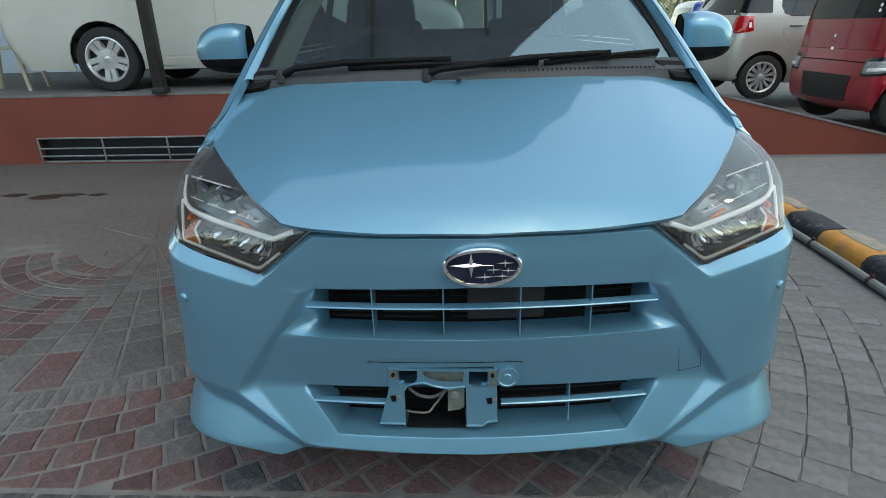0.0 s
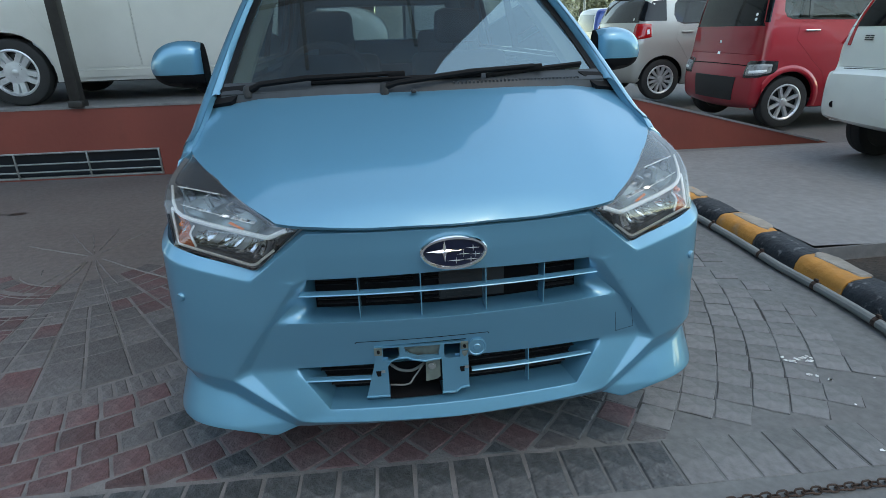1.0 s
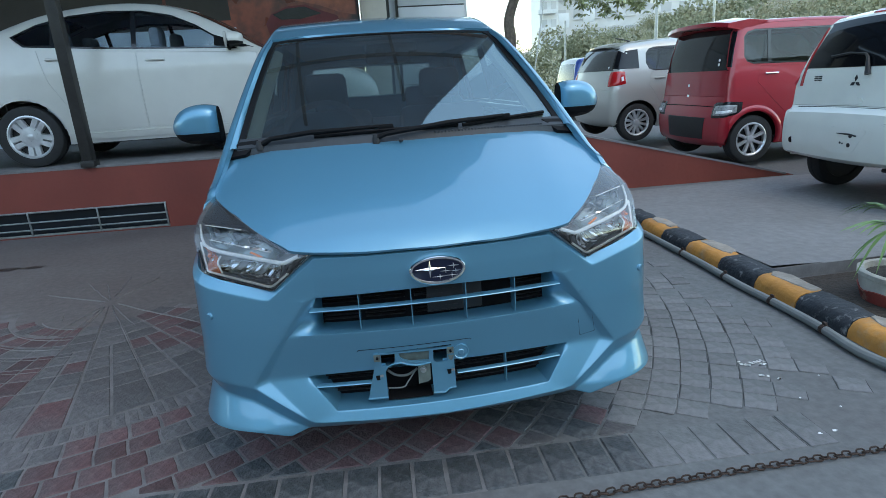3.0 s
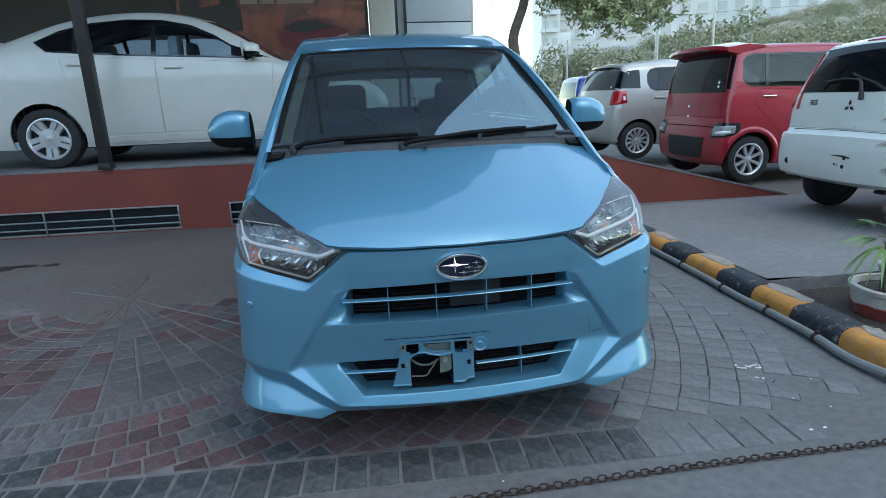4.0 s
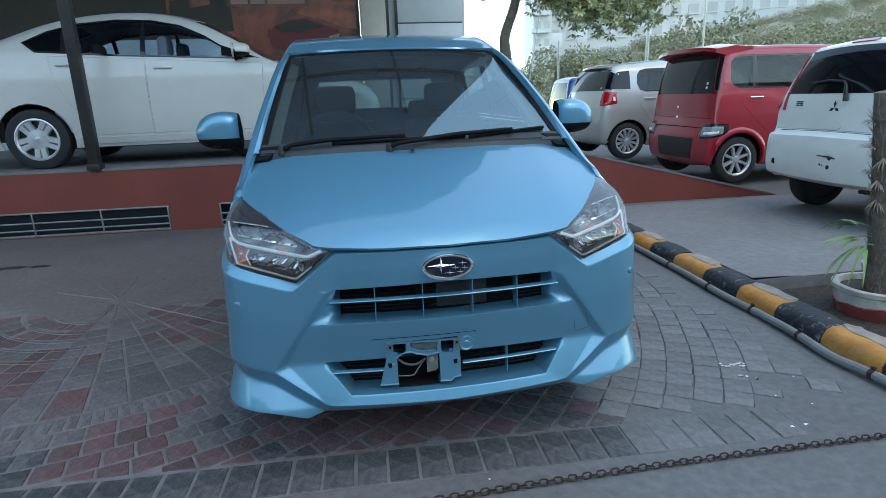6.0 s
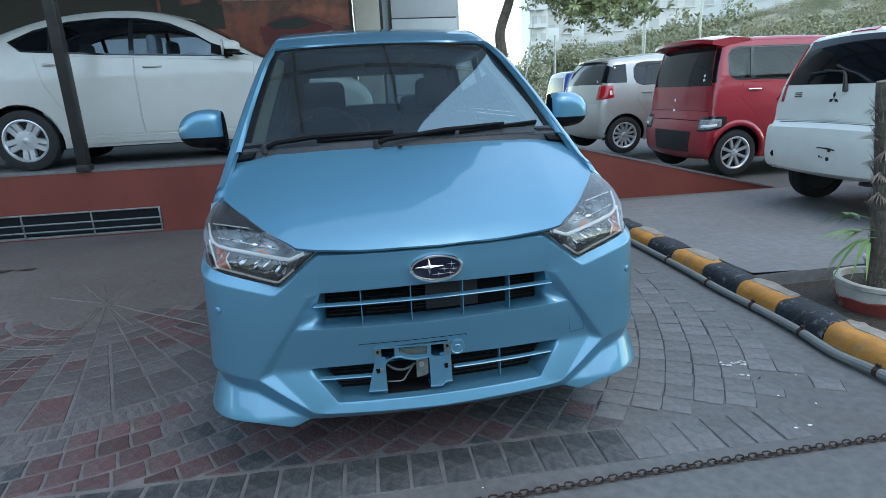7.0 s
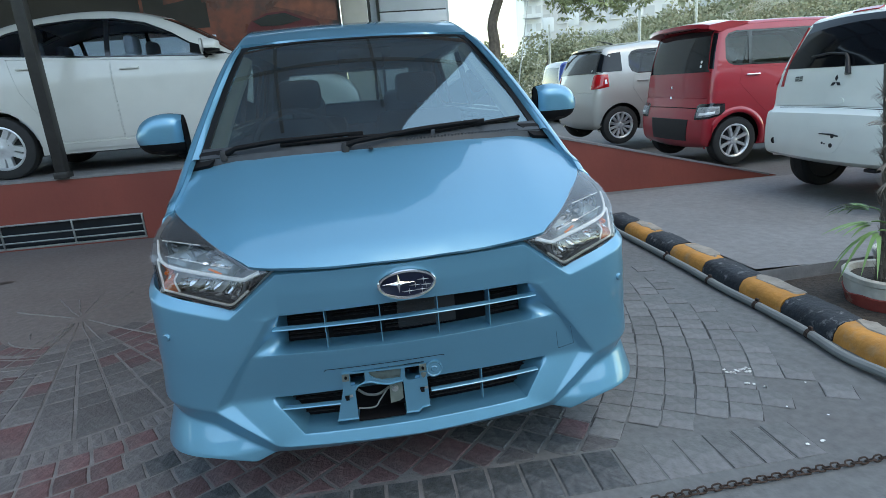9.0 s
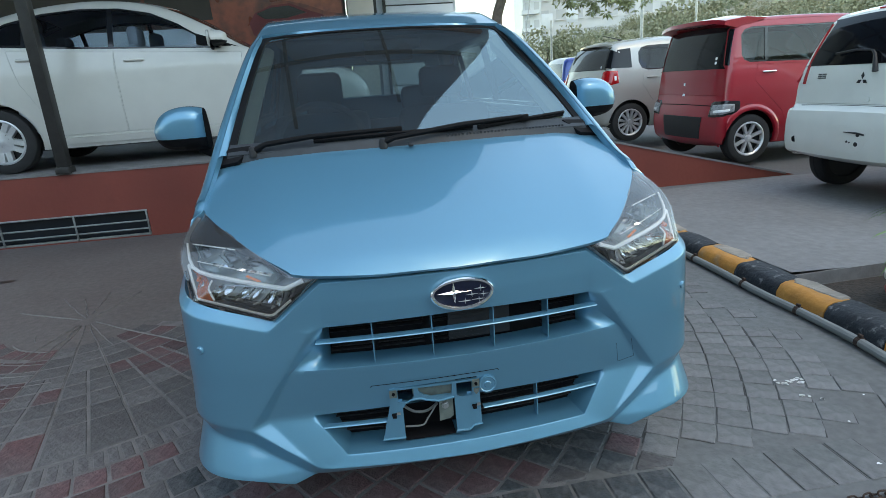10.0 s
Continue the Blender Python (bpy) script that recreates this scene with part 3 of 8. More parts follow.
def corner_patch(name, parent, sh, sign, z0, z1, x_in, y_in, off, mat, label="", taper=0.25):
    """A lens wrapped round the rear corner from x_in on the tail to y_in on the side."""
    bm = bmesh.new()
    f = sh.strip()
    half_n = len(sh.poly) // 2
    tail_z, tail_a = sh.poly[half_n:, 1][::-1], sh.arc[half_n:][::-1]

    def path_at(z):
        a = float(np.interp(z, tail_z, tail_a))
        e, h = sh.edge(a), sh.half(*sh.at(a)[0])
        ye, r = f(a, e).y, sh.half(*sh.at(a)[0]) - sh.edge(a)
        path = [(x_in + (e - x_in) * k / 4, f(a, x_in + (e - x_in) * k / 4).y) for k in range(4)]
        path += [(e + r * math.sin(math.pi / 2 * k / 8), ye - r + r * math.cos(math.pi / 2 * k / 8)) for k in range(9)]
        return path + [(h, ye - r + (y_in - ye + r) * k / 4) for k in range(1, 5)]

    n = 17
    rows = []
    for i in range(n):
        t = i / (n - 1)
        mid, hh = (z0 + z1) / 2 + 0.02 * t, (z1 - z0) / 2 * (1 - taper * max(0, t - 0.6) / 0.4)
        row = []
        for k in range(9):
            q = k / 8 * 2 - 1
            z = mid + hh * q
            path = path_at(z)
            (x, y), u, v = path[i], path[max(i - 1, 0)], path[min(i + 1, n - 1)]
            d = Vector((v[0] - u[0], v[1] - u[1])).normalized()
            o = off * (1 - 0.8 * abs(q) ** 6) * (1 if 0 < i < n - 1 else 0.2)
            row.append(bm.verts.new((sign * (x - d.y * o), y + d.x * o, z)))
        rows.append(row)
    for r0, r1 in zip(rows, rows[1:]):
        for k in range(8):
            bm.faces.new((r0[k], r0[k + 1], r1[k + 1], r1[k]))
    bmesh.ops.recalc_face_normals(bm, faces=bm.faces[:])
    return part(name, bm, mat, parent, label)


def make_car(name, label, at, turn, paint, sil, hw, r, tumble, bulge, sill, wheels, dlo, pillars, doors, strips, rear_window=None, side_glass=None, style=("cap", 12, SILVER), step=0.06, track=0.10):
    car = thing(name, at, turn, label, "car")
    sh = Shell(sil, hw, r, tumble, bulge)
    (w1, w2, rad) = wheels
    arch = rad * 1.17
    bottom = [(sh.poly[-1][0] - 0.02, max(sill, sh.poly[-1][1] - 0.02))]
    for wy in (w2, w1):
        dz = rad - sill
        a0 = math.asin(-dz / arch)
        bottom += [(wy + arch * math.cos(a), rad + arch * math.sin(a)) for a in np.linspace(a0, math.pi - a0, 17)]
    bottom += [(sh.poly[0][0] + 0.02, sill)]
    outline = [tuple(p) for p in sh.poly] + bottom
    ring = rim_points(sh.poly, outline, (r * 0.08, r * 0.25, r * 0.55, r), [dlo] + list(doors))
    for sign in (1, -1):
        holes = [dlo] + [inset(d, 0.0) for d in doors]
        skin("side_panel", outline, sh.side(sign), paint, car, (sign, 0, 0), holes, step, 0.02, extra=ring)
        for d in doors:
            door = skin("door", inset(d, 0.0025), sh.side(sign), paint, car, (sign, 0, 0), (), step, 0.02)
            y0, y1 = min(p[0] for p in d), max(p[0] for p in d)
            zt = max(p[1] for p in d)
            hy = y1 - 0.16
            hz = zt - 0.09
            hx = sh.side(sign)(hy, hz).x
            bm = bmesh.new()
            box(bm, (min(hx, hx + sign * 0.026), hy - 0.10, hz - 0.012), (max(hx, hx + sign * 0.026), hy + 0.08, hz + 0.012), 0.010)
            part("door_handle", bm, CHROME if paint is RED_PAINT else paint, door)
        body_edge("body_edge", car, sh, sign, 2, len(sh.poly) - 2, 0.5, paint)
        cuts = [min(p[0] for p in dlo)] + list(pillars) + [max(p[0] for p in dlo)]
        panes = []
        for c0, c1 in zip(cuts, cuts[1:]):
            c0, c1 = c0 + 0.022, c1 - 0.022
            cl = [Vector(p) for p in inset(dlo, 0.018)]
            for axis_keep in (lambda p: p.x - c0, lambda p: c1 - p.x):
                res = []
                for p, q in zip(cl, cl[1:] + cl[:1]):
                    fp, fq = axis_keep(p), axis_keep(q)
                    if fp >= 0:
                        res.append(p)
                    if (fp < 0) != (fq < 0):
                        res.append(p.lerp(q, fp / (fp - fq)))
                cl = res
            if len(cl) > 2:
                panes.append([(p.x, p.y) for p in cl])
        skin("window_trim", inset(dlo, 0.002), sh.side(sign, -0.006), GLOSS_BLACK, car, (sign, 0, 0), panes, step, 0.015)
        for pn in panes:
            skin("side_window", pn, sh.side(sign, -0.010), side_glass or TINTED, car, (sign, 0, 0), (), step * 1.5, 0.0)
        for wy in (w1, w2):
            wheel(car, (sign * (hw - track), wy, rad), rad, 0.17, sign, *style)
    for pname, i0, i1, mat in strips:
        a0, a1 = sh.mark(i0), sh.mark(i1)
        holes = []
        if rear_window and pname == "tailgate":
            holes = [rear_window]
        skin(pname, sh.span(a0 + 0.002, a1 - 0.002), sh.strip(-0.004 if mat in (TINTED, DARK_GLASS, CLEAR) else 0), mat, car, (0, 0, 0.5) if pname in ("roof", "hood", "trunk_lid") else ((0, -1, 0.3) if i0 < len(sil) / 2 else (0, 1, 0.3)), holes, step, 0.02)
        if holes:
            skin("rear_window", inset(rear_window, 0.003), sh.strip(-0.004), DARK_GLASS, car, (0, 1, 0.3), (), step, 0.0)
    bm = bmesh.new()
    length = float(sh.poly[:, 0].max())
    box(bm, (-hw + 0.24, 0.12, sill - 0.02), (hw - 0.24, w2 + 0.20, 0.62), 0.02)
    box(bm, (-hw + 0.06, w1 + arch, sill - 0.01), (hw - 0.06, w2 - arch, sill + 0.08), 0.02)
    box(bm, (-hw + 0.10, w2 + arch * 0.9, max(sill + 0.10, float(sh.poly[-1][1]) + 0.03)), (hw - 0.10, length - 0.16, 0.50), 0.02)
    box(bm, (-hw + 0.10, 0.16, sill + 0.05), (hw - 0.10, w1 - arch * 0.9, 0.50), 0.02)
    part("underbody", bm, BLACK_PLASTIC, car)
    return car, sh


def clip(poly, keep):
    """The part of a polygon where keep(point) is positive."""
    res = []
    cl = [Vector((p[0], p[1])) for p in poly]
    for p, q in zip(cl, cl[1:] + cl[:1]):
        fp, fq = keep(p), keep(q)
        if fp >= 0:
            res.append(p)
        if (fp < 0) != (fq < 0):
            res.append(p.lerp(q, fp / (fp - fq)))
    return [(p.x, p.y) for p in res]


MIRROR_OUT = [(-0.50, -0.40), (-0.48, 0.34), (-0.38, 0.46), (-0.10, 0.50), (0.18, 0.44), (0.38, 0.28), (0.49, 0.02), (0.47, -0.20), (0.36, -0.37), (0.10, -0.47), (-0.35, -0.50)]


def mirror(parent, sign, at, paint, size=(0.17, 0.10, 0.13), step=0.016):
    """A door mirror: painted cap, black housing and foot, silvered glass."""
    mx, my, mz = at
    sx, sy, sz = size
    m = Matrix.Translation((sign * mx, my, mz)) @ Matrix.Rotation(radians(-8 * sign), 4, "Z")
    base = new("mirror")
    base.parent = parent
    out = [(p.x * sx, p.y * sz) for p in curve(MIRROR_OUT, 4, True)]

    ang = np.array([math.atan2(z, x) for x, z in out])
    rad = np.array([math.hypot(x, z) for x, z in out])
    order = np.argsort(ang)
    ang, rad = np.concatenate([ang[order] - 2 * math.pi, ang[order], ang[order] + 2 * math.pi]), np.tile(rad[order], 3)

    def bowl(lift):
        def f(x, z):
            rho = min(1.0, math.hypot(x, z) / float(np.interp(math.atan2(z, x), ang, rad)))
            y = -sy * (0.08 + 0.92 * math.sqrt(max(0.0, 1 - rho ** 5))) * (1 - 0.45 * max(0.0, x / sx + 0.2)) - lift
            return m @ Vector((sign * x, y, z))
        return f
    cap = clip(clip(out, lambda p: p.x + 0.43 * sx), lambda p: p.y + sz * 0.19)
    low = clip(clip(out, lambda p: p.x + 0.43 * sx), lambda p: -p.y - sz * 0.195)
    root = clip(out, lambda p: -p.x - 0.435 * sx)
    skin("mirror_cap", inset(cap, 0.0005), bowl(0.003), paint, base, (0, -1, 0), (), step, 0.004)
    skin("mirror_housing", inset(low, 0.0005), bowl(0.0), BLACK_TRIM, base, (0, -1, 0), (), step, 0.004)
    skin("mirror_inner_housing", inset(root, 0.0005), bowl(0.0), BLACK_TRIM, base, (0, -1, 0), (), step, 0.004)
    bm = bmesh.new()
    rows = [[bm.verts.new(m @ Vector((sign * x * g, y, z * g))) for x, z in out] for g, y in ((1.0, -sy * 0.08), (1.0, 0.0), (0.94, 0.006), (0.90, -0.004))]
    for r0, r1 in zip(rows, rows[1:]):
        for k in range(len(out)):
            bm.faces.new((r0[k], r0[(k + 1) % len(out)], r1[(k + 1) % len(out)], r1[k]))
    bmesh.ops.recalc_face_normals(bm, faces=bm.faces[:])
    part("mirror_rim", bm, paint if paint is WHITE_PAINT else BLACK_TRIM, base)
    bm = bmesh.new()
    bm.faces.new([bm.verts.new(m @ Vector((sign * x * 0.905, -0.003, z * 0.905))) for x, z in out])
    part("mirror_glass", bm, CHROME, base)
    bm = bmesh.new()
    tube(bm, curve([m @ Vector((-sign * sx * 0.30, -0.03, -sz * 0.42)), m @ Vector((-sign * sx * 0.5, -0.03, -sz * 0.60)), m @ Vector((-sign * sx * 0.85, -0.02, -sz * 0.68))], 5), [0.026, 0.024, 0.022, 0.020, 0.018, 0.018, 0.018, 0.020, 0.022, 0.024, 0.026], 10)
    part("mirror_foot", bm, BLACK_TRIM, base)


# sedan on the platform
SEDAN = [(0.14, 0.20), (0.02, 0.42), (0.06, 0.64), (0.35, 0.80), (1.10, 1.00), (1.50, 1.24), (1.88, 1.425), (2.28, 1.515), (2.75, 1.518), (3.25, 1.432), (3.72, 1.26), (4.05, 1.14), (4.32, 1.07), (4.42, 0.88), (4.44, 0.55), (4.34, 0.24)]
sedan, sh = make_car("sedan", "white saloon car parked sideways on the raised platform", (0.24, 6.67, WALL_TOP), 90, WHITE_PAINT, SEDAN, 0.8475, 0.10, (0.85, 1.46, 0.235, 1.6), 0.05, 0.20, (0.87, 3.47, 0.30),
    [(1.38, 1.025), (1.76, 1.275), (2.00, 1.385), (2.28, 1.440), (2.62, 1.450), (2.95, 1.420), (3.25, 1.345), (3.48, 1.235), (3.36, 1.135), (2.6, 1.08)], (2.36, 3.10),
    [[(1.20, 0.98), (2.343, 1.050), (2.343, 0.32), (1.32, 0.32), (1.22, 0.6)], [(2.349, 1.05), (3.25, 1.100), (3.18, 0.80), (3.02, 0.50), (2.92, 0.32), (2.349, 0.32)]],
    [("front_bumper", 0, 2, WHITE_PAINT), ("hood", 2, 4, WHITE_PAINT), ("windshield", 4, 6, DARK_GLASS), ("roof", 6, 9, WHITE_PAINT), ("rear_window", 9, 11, DARK_GLASS), ("trunk_lid", 11, 13, WHITE_PAINT), ("rear_bumper", 13, 15, WHITE_PAINT)],
    side_glass=SEDAN_GLASS, style=("double", 5, SILVER), step=0.09)
for sg in (1, -1):
    boxed("door_lining", (min(sg * 0.70, sg * 0.735), 1.35, 0.35), (max(sg * 0.70, sg * 0.735), 3.30, 1.075), PALE_CLOTH, sedan, 0.012)
for x, y, w in ((-0.36, 2.25, 0.50), (0.36, 2.25, 0.50), (0.0, 3.18, 1.25)):
    bm = bmesh.new()
    box(bm, (x - w / 2, y - 0.55, 0.38), (x + w / 2, y, 0.62), 0.06)
    box(bm, (x - w / 2, y - 0.10, 0.50), (x + w / 2, y + 0.06, 1.12), 0.06)
    for hx in ((x,) if w < 1 else (-0.35, 0.35)):
        box(bm, (hx - 0.13, y - 0.06, 1.10), (hx + 0.13, y + 0.05, 1.30), 0.045)
    part("seat", bm, PALE_CLOTH, sedan)
boxed("cabin_floor", (-0.72, 1.2, 0.28), (0.72, 3.3, 0.36), DASH, sedan)
boxed("dashboard", (-0.68, 1.15, 0.7), (0.68, 1.55, 1.05), DASH, sedan, 0.05)
for sg in (1, -1):
    mirror(sedan, sg, (0.93, 1.47, 1.11), WHITE_PAINT, (0.24, 0.17, 0.145))
    skin("mirror_sail", [(1.22, 1.03), (1.60, 1.07), (1.60, 1.17)], sh.side(sg, 0.006), BLACK_TRIM, sedan, (sg, 0, 0), (), 0.1, 0.008)
    skin("rocker_moulding", [(1.20, 0.235), (3.10, 0.235), (3.10, 0.30), (1.20, 0.30)], sh.side(sg, 0.012), WHITE_PAINT, sedan, (sg, 0, 0), (), 0.1, 0.02)

# red tall wagon
TALL = [(0.12, 0.22), (0.0, 0.45), (0.05, 0.78), (0.45, 0.96), (0.62, 1.02), (1.10, 1.50), (1.5, 1.61), (2.2, 1.645), (2.95, 1.635), (3.20, 1.60), (3.28, 1.42), (3.335, 1.08), (3.355, 0.80), (3.405, 0.62), (3.42, 0.45), (3.40, 0.28), (3.32, 0.22)]
red, sh = make_car("tall_wagon", "red boxy tall wagon parked on the ramp", (4.24 + 3.395, 6.56, 0.045), 90, RED_PAINT, TALL, 0.7375, 0.07, (0.85, 1.62, 0.10), 0.035, 0.22, (0.68, 3.0, 0.285),
    [(0.95, 1.10), (1.22, 1.42), (1.36, 1.51), (1.55, 1.535), (3.02, 1.540), (3.12, 1.515), (3.165, 1.46), (3.165, 1.24), (3.13, 1.185), (3.05, 1.155)], (1.88, 2.84),
    [[(0.92, 1.03), (1.878, 1.10), (1.878, 0.34), (0.95, 0.34)], [(1.884, 1.10), (2.96, 1.13), (2.99, 0.95), (2.80, 0.76), (2.62, 0.60), (2.50, 0.34), (1.884, 0.34)]],
    [("front_bumper", 0, 2, RED_PAINT), ("hood", 2, 4, RED_PAINT), ("windshield", 4, 6, DARK_GLASS), ("roof", 6, 9, RED_PAINT), ("tailgate", 9, 12, RED_PAINT), ("rear_bumper", 12, 16, RED_PAINT)],
    rear_window=None, side_glass=TINTED, style=("alloy", 8, SILVER))


def rear_glass(car, sh, a0, a1, x0, x1, mat=GLOSS_BLACK, name="rear_window", off=0.004):
    """A dark pane bonded over the tailgate: between two arc places, half-widths at the top and the bottom."""
    out = curve([(a0, -x0 * 0.92), (a0, x0 * 0.92), (a0 + 0.04, x0), (a1 - 0.04, x1), (a1, x1 * 0.95), (a1, -x1 * 0.95), (a1 - 0.04, -x1), (a0 + 0.04, -x0)], 3, True)
    return skin(name, out, sh.strip(off), mat, car, (0, 1, 0.3), (), 0.06, 0.008)


def rear_lamp(car, sh, sign, side_poly, strip_poly, mat=TAIL_RED, label="red tail lamp"):
    lamp = new("tail_lamp")
    lamp.parent = car
    if side_poly:
        skin("lens", side_poly, sh.side(sign, 0.006), mat, lamp, (sign, 0, 0), (), 0.04, 0.02, label)
    if strip_poly:
        skin("lens", [(a, sign * x) for a, x in strip_poly], sh.strip(0.006), mat, lamp, (0, 1, 0), (), 0.04, 0.02, label)


def arc_of(sh, z, rear=True):
    """Arc place on the tail at height z."""
    k = len(sh.poly) // 2
    return float(np.interp(z, sh.poly[k:, 1][::-1], sh.arc[k:][::-1]))



rear_glass(red, sh, arc_of(sh, 1.55), arc_of(sh, 1.10), 0.55, 0.615, TAIL_PANE)
# dark strip on the skin paints the shade of the tailgate gap
skin("gate_groove", [(arc_of(sh, 0.685), -0.62), (arc_of(sh, 0.685), 0.62), (arc_of(sh, 0.675), 0.62), (arc_of(sh, 0.675), -0.62)], sh.strip(0.002), CAVITY_SHADE, red, (0, 1, 0), (), 0.06, 0.0)
for z, w in ((0.93, 0.035), (0.80, 0.05)):
    skin("badge", [(arc_of(sh, z + 0.016), 0.06 - w), (arc_of(sh, z + 0.016), 0.06), (arc_of(sh, z - 0.016), 0.06), (arc_of(sh, z - 0.016), 0.06 - w)], sh.strip(0.005), CHROME, red, (0, 1, 0), (), 0.05, 0.004, "small chrome badge")
for sg in (1, -1):
    unit = new("tail_lamp")
    unit.parent = red
    corner_patch("lamp_bezel", unit, sh, sg, 0.555, 0.735, 0.53, 3.17, 0.008, GLOSS_BLACK, "dark lamp edge")
    corner_patch("lens", unit, sh, sg, 0.575, 0.705, 0.55, 3.23, 0.015, LAMP_GREY, "clear silvery tail lamp lens")
    corner_patch("lamp_insert", unit, sh, sg, 0.60, 0.64, 0.60, 3.30, 0.019, LAMP_WHITE, "white reversing light")
skin("plate_recess", [(arc_of(sh, 0.55), -0.42), (arc_of(sh, 0.55), 0.40), (arc_of(sh, 0.30), 0.36), (arc_of(sh, 0.30), -0.38)], sh.strip(0.006), BLACK_PLASTIC, red, (0, 1, 0), (), 0.06, 0.01)
bm = bmesh.new()
prof = [(2.92, 1.668), (3.18, 1.690), (3.44, 1.655), (3.45, 1.610), (3.25, 1.570)]
rows = [[bm.verts.new((x, y - 0.07 * (x / 0.6) ** 2, z - 0.028 * (x / 0.6) ** 4)) for y, z in prof] for x in np.linspace(-0.645, 0.645, 17)]
for r0, r1 in zip(rows, rows[1:]):
    for k in range(len(prof)):
        bm.faces.new((r0[k], r0[(k + 1) % 5], r1[(k + 1) % 5], r1[k]))
bm.faces.new(rows[0]), bm.faces.new(rows[-1][::-1])
bmesh.ops.recalc_face_normals(bm, faces=bm.faces[:])
part("roof_spoiler", bm, RED_PAINT, red)
for sg in (1, -1):
    for wy in (0.68, 3.0):
        bm = bmesh.new()
        rows = []
        f = sh.side(sg)
        for k in range(25):
            a = radians(-8 + 196 * k / 24)
            row = []
            for r, lift in ((0.335, -0.004), (0.338, 0.014), (0.352, 0.018), (0.376, 0.014), (0.400, 0.001)):
                y, z = wy + r * math.cos(a), 0.285 + r * math.sin(a)
                row.append(bm.verts.new(Vector((f(min(max(y, 0.12), 3.30), max(z, 0.24)).x + sg * lift, min(max(y, 0.10), 3.325), max(z, 0.235)))))
            rows.append(row)
        for r0, r1 in zip(rows, rows[1:]):
            for k in range(4):
                bm.faces.new((r0[k], r0[k + 1], r1[k + 1], r1[k]))
        bmesh.ops.recalc_face_normals(bm, faces=bm.faces[:])
        part("arch_flare", bm, RED_PAINT, red)
boxed("aerial_base", (-0.03, 2.78, 1.655), (0.03, 2.92, 1.70), BLACK_PLASTIC, red, 0.01)
for sg in (1, -1):
    mirror(red, sg, (0.83, 0.95, 1.10), RED_PAINT)
    i0 = min(range(40, len(sh.poly)), key=lambda i: abs(sh.poly[i][1] - 1.52))
    i1 = min(range(40, len(sh.poly)), key=lambda i: abs(sh.poly[i][1] - 1.115))
    body_edge("corner_glass", red, sh, sg, i0, i1, 0.30, TAIL_PANE, 0.006)

for z in (1.165, 1.215):
    a = arc_of(sh, z)
    skin("sticker", [(a + 0.018 * math.cos(k * math.pi / 6), -0.50 + 0.018 * math.sin(k * math.pi / 6)) for k in range(12)], sh.strip(0.013), LAMP_WHITE, red, (0, 1, 0.3), (), 0.05, 0.001)

# pearl silver hatchback
HATCH = [(0.12, 0.22), (0.0, 0.45), (0.05, 0.76), (0.55, 0.95), (0.78, 1.0), (1.35, 1.41), (1.75, 1.49), (2.3, 1.515), (3.0, 1.48), (3.35, 1.43), (3.48, 1.22), (3.545, 1.0), (3.59, 0.80), (3.605, 0.55), (3.56, 0.30), (3.48, 0.24)]
silver, sh = make_car("hatchback", "pearl silver hatchback parked on the ramp", (3.80 + 3.65, 8.85, 0.14), 90, PEARL, HATCH, 0.8325, 0.12, (0.80, 1.5, 0.17), 0.035, 0.22, (0.72, 3.16, 0.29),
    [(1.15, 1.06), (1.50, 1.31), (1.72, 1.39), (2.1, 1.41), (2.85, 1.40), (2.95, 1.375), (3.005, 1.31), (3.015, 1.17), (2.97, 1.08), (2.87, 1.045)], (2.0,),
    [[(1.12, 1.0), (2.02, 1.02), (2.02, 0.34), (1.12, 0.34)], [(2.026, 1.00), (2.94, 1.03), (2.98, 0.85), (2.82, 0.62), (2.62, 0.34), (2.026, 0.34)]],
    [("front_bumper", 0, 2, PEARL), ("hood", 2, 4, PEARL), ("windshield", 4, 6, DARK_GLASS), ("roof", 6, 9, PEARL), ("tailgate", 9, 12, PEARL), ("rear_bumper", 12, 15, PEARL)],
    side_glass=TINTED, style=("cap", 12, SILVER))
rear_glass(silver, sh, arc_of(sh, 1.40), arc_of(sh, 1.08), 0.60, 0.67, TAIL_PANE)
for sg in (1, -1):
    skin("quarter_window", [(3.13, 1.095), (3.460, 1.10), (3.410, 1.24), (3.330, 1.360), (3.13, 1.375)], sh.side(sg, 0.004), TAIL_PANE, silver, (sg, 0, 0), (), 0.06, 0.008)
    corner_patch("tail_lamp", silver, sh, sg, 0.845, 1.055, 0.66, 3.36, 0.014, TAIL_RED, "red wraparound tail lamp", 0.15)
    i0 = min(range(40, len(sh.poly)), key=lambda i: abs(sh.poly[i][1] - 1.375))
    i1 = min(range(40, len(sh.poly)), key=lambda i: abs(sh.poly[i][1] - 1.105))
    body_edge("corner_glass", silver, sh, sg, i0, i1, 0.62, TAIL_PANE, 0.006)
    skin("lamp_insert", [(3.395, 0.925), (3.435, 0.92), (3.433, 0.985), (3.40, 0.99)], sh.side(sg, 0.019), LAMP_WHITE, silver, (sg, 0, 0), (), 0.04, 0.006, "white reversing light")
    mirror(silver, sg, (0.93, 1.12, 1.06), PEARL)
bm = bmesh.new()
prof = [(3.05, 1.50), (3.30, 1.50), (3.46, 1.465), (3.46, 1.44), (3.36, 1.42)]
rows = [[bm.verts.new((x, y - 0.10 * (x / 0.6) ** 2, z - 0.03 * (x / 0.6) ** 4)) for y, z in prof] for x in np.linspace(-0.58, 0.58, 15)]
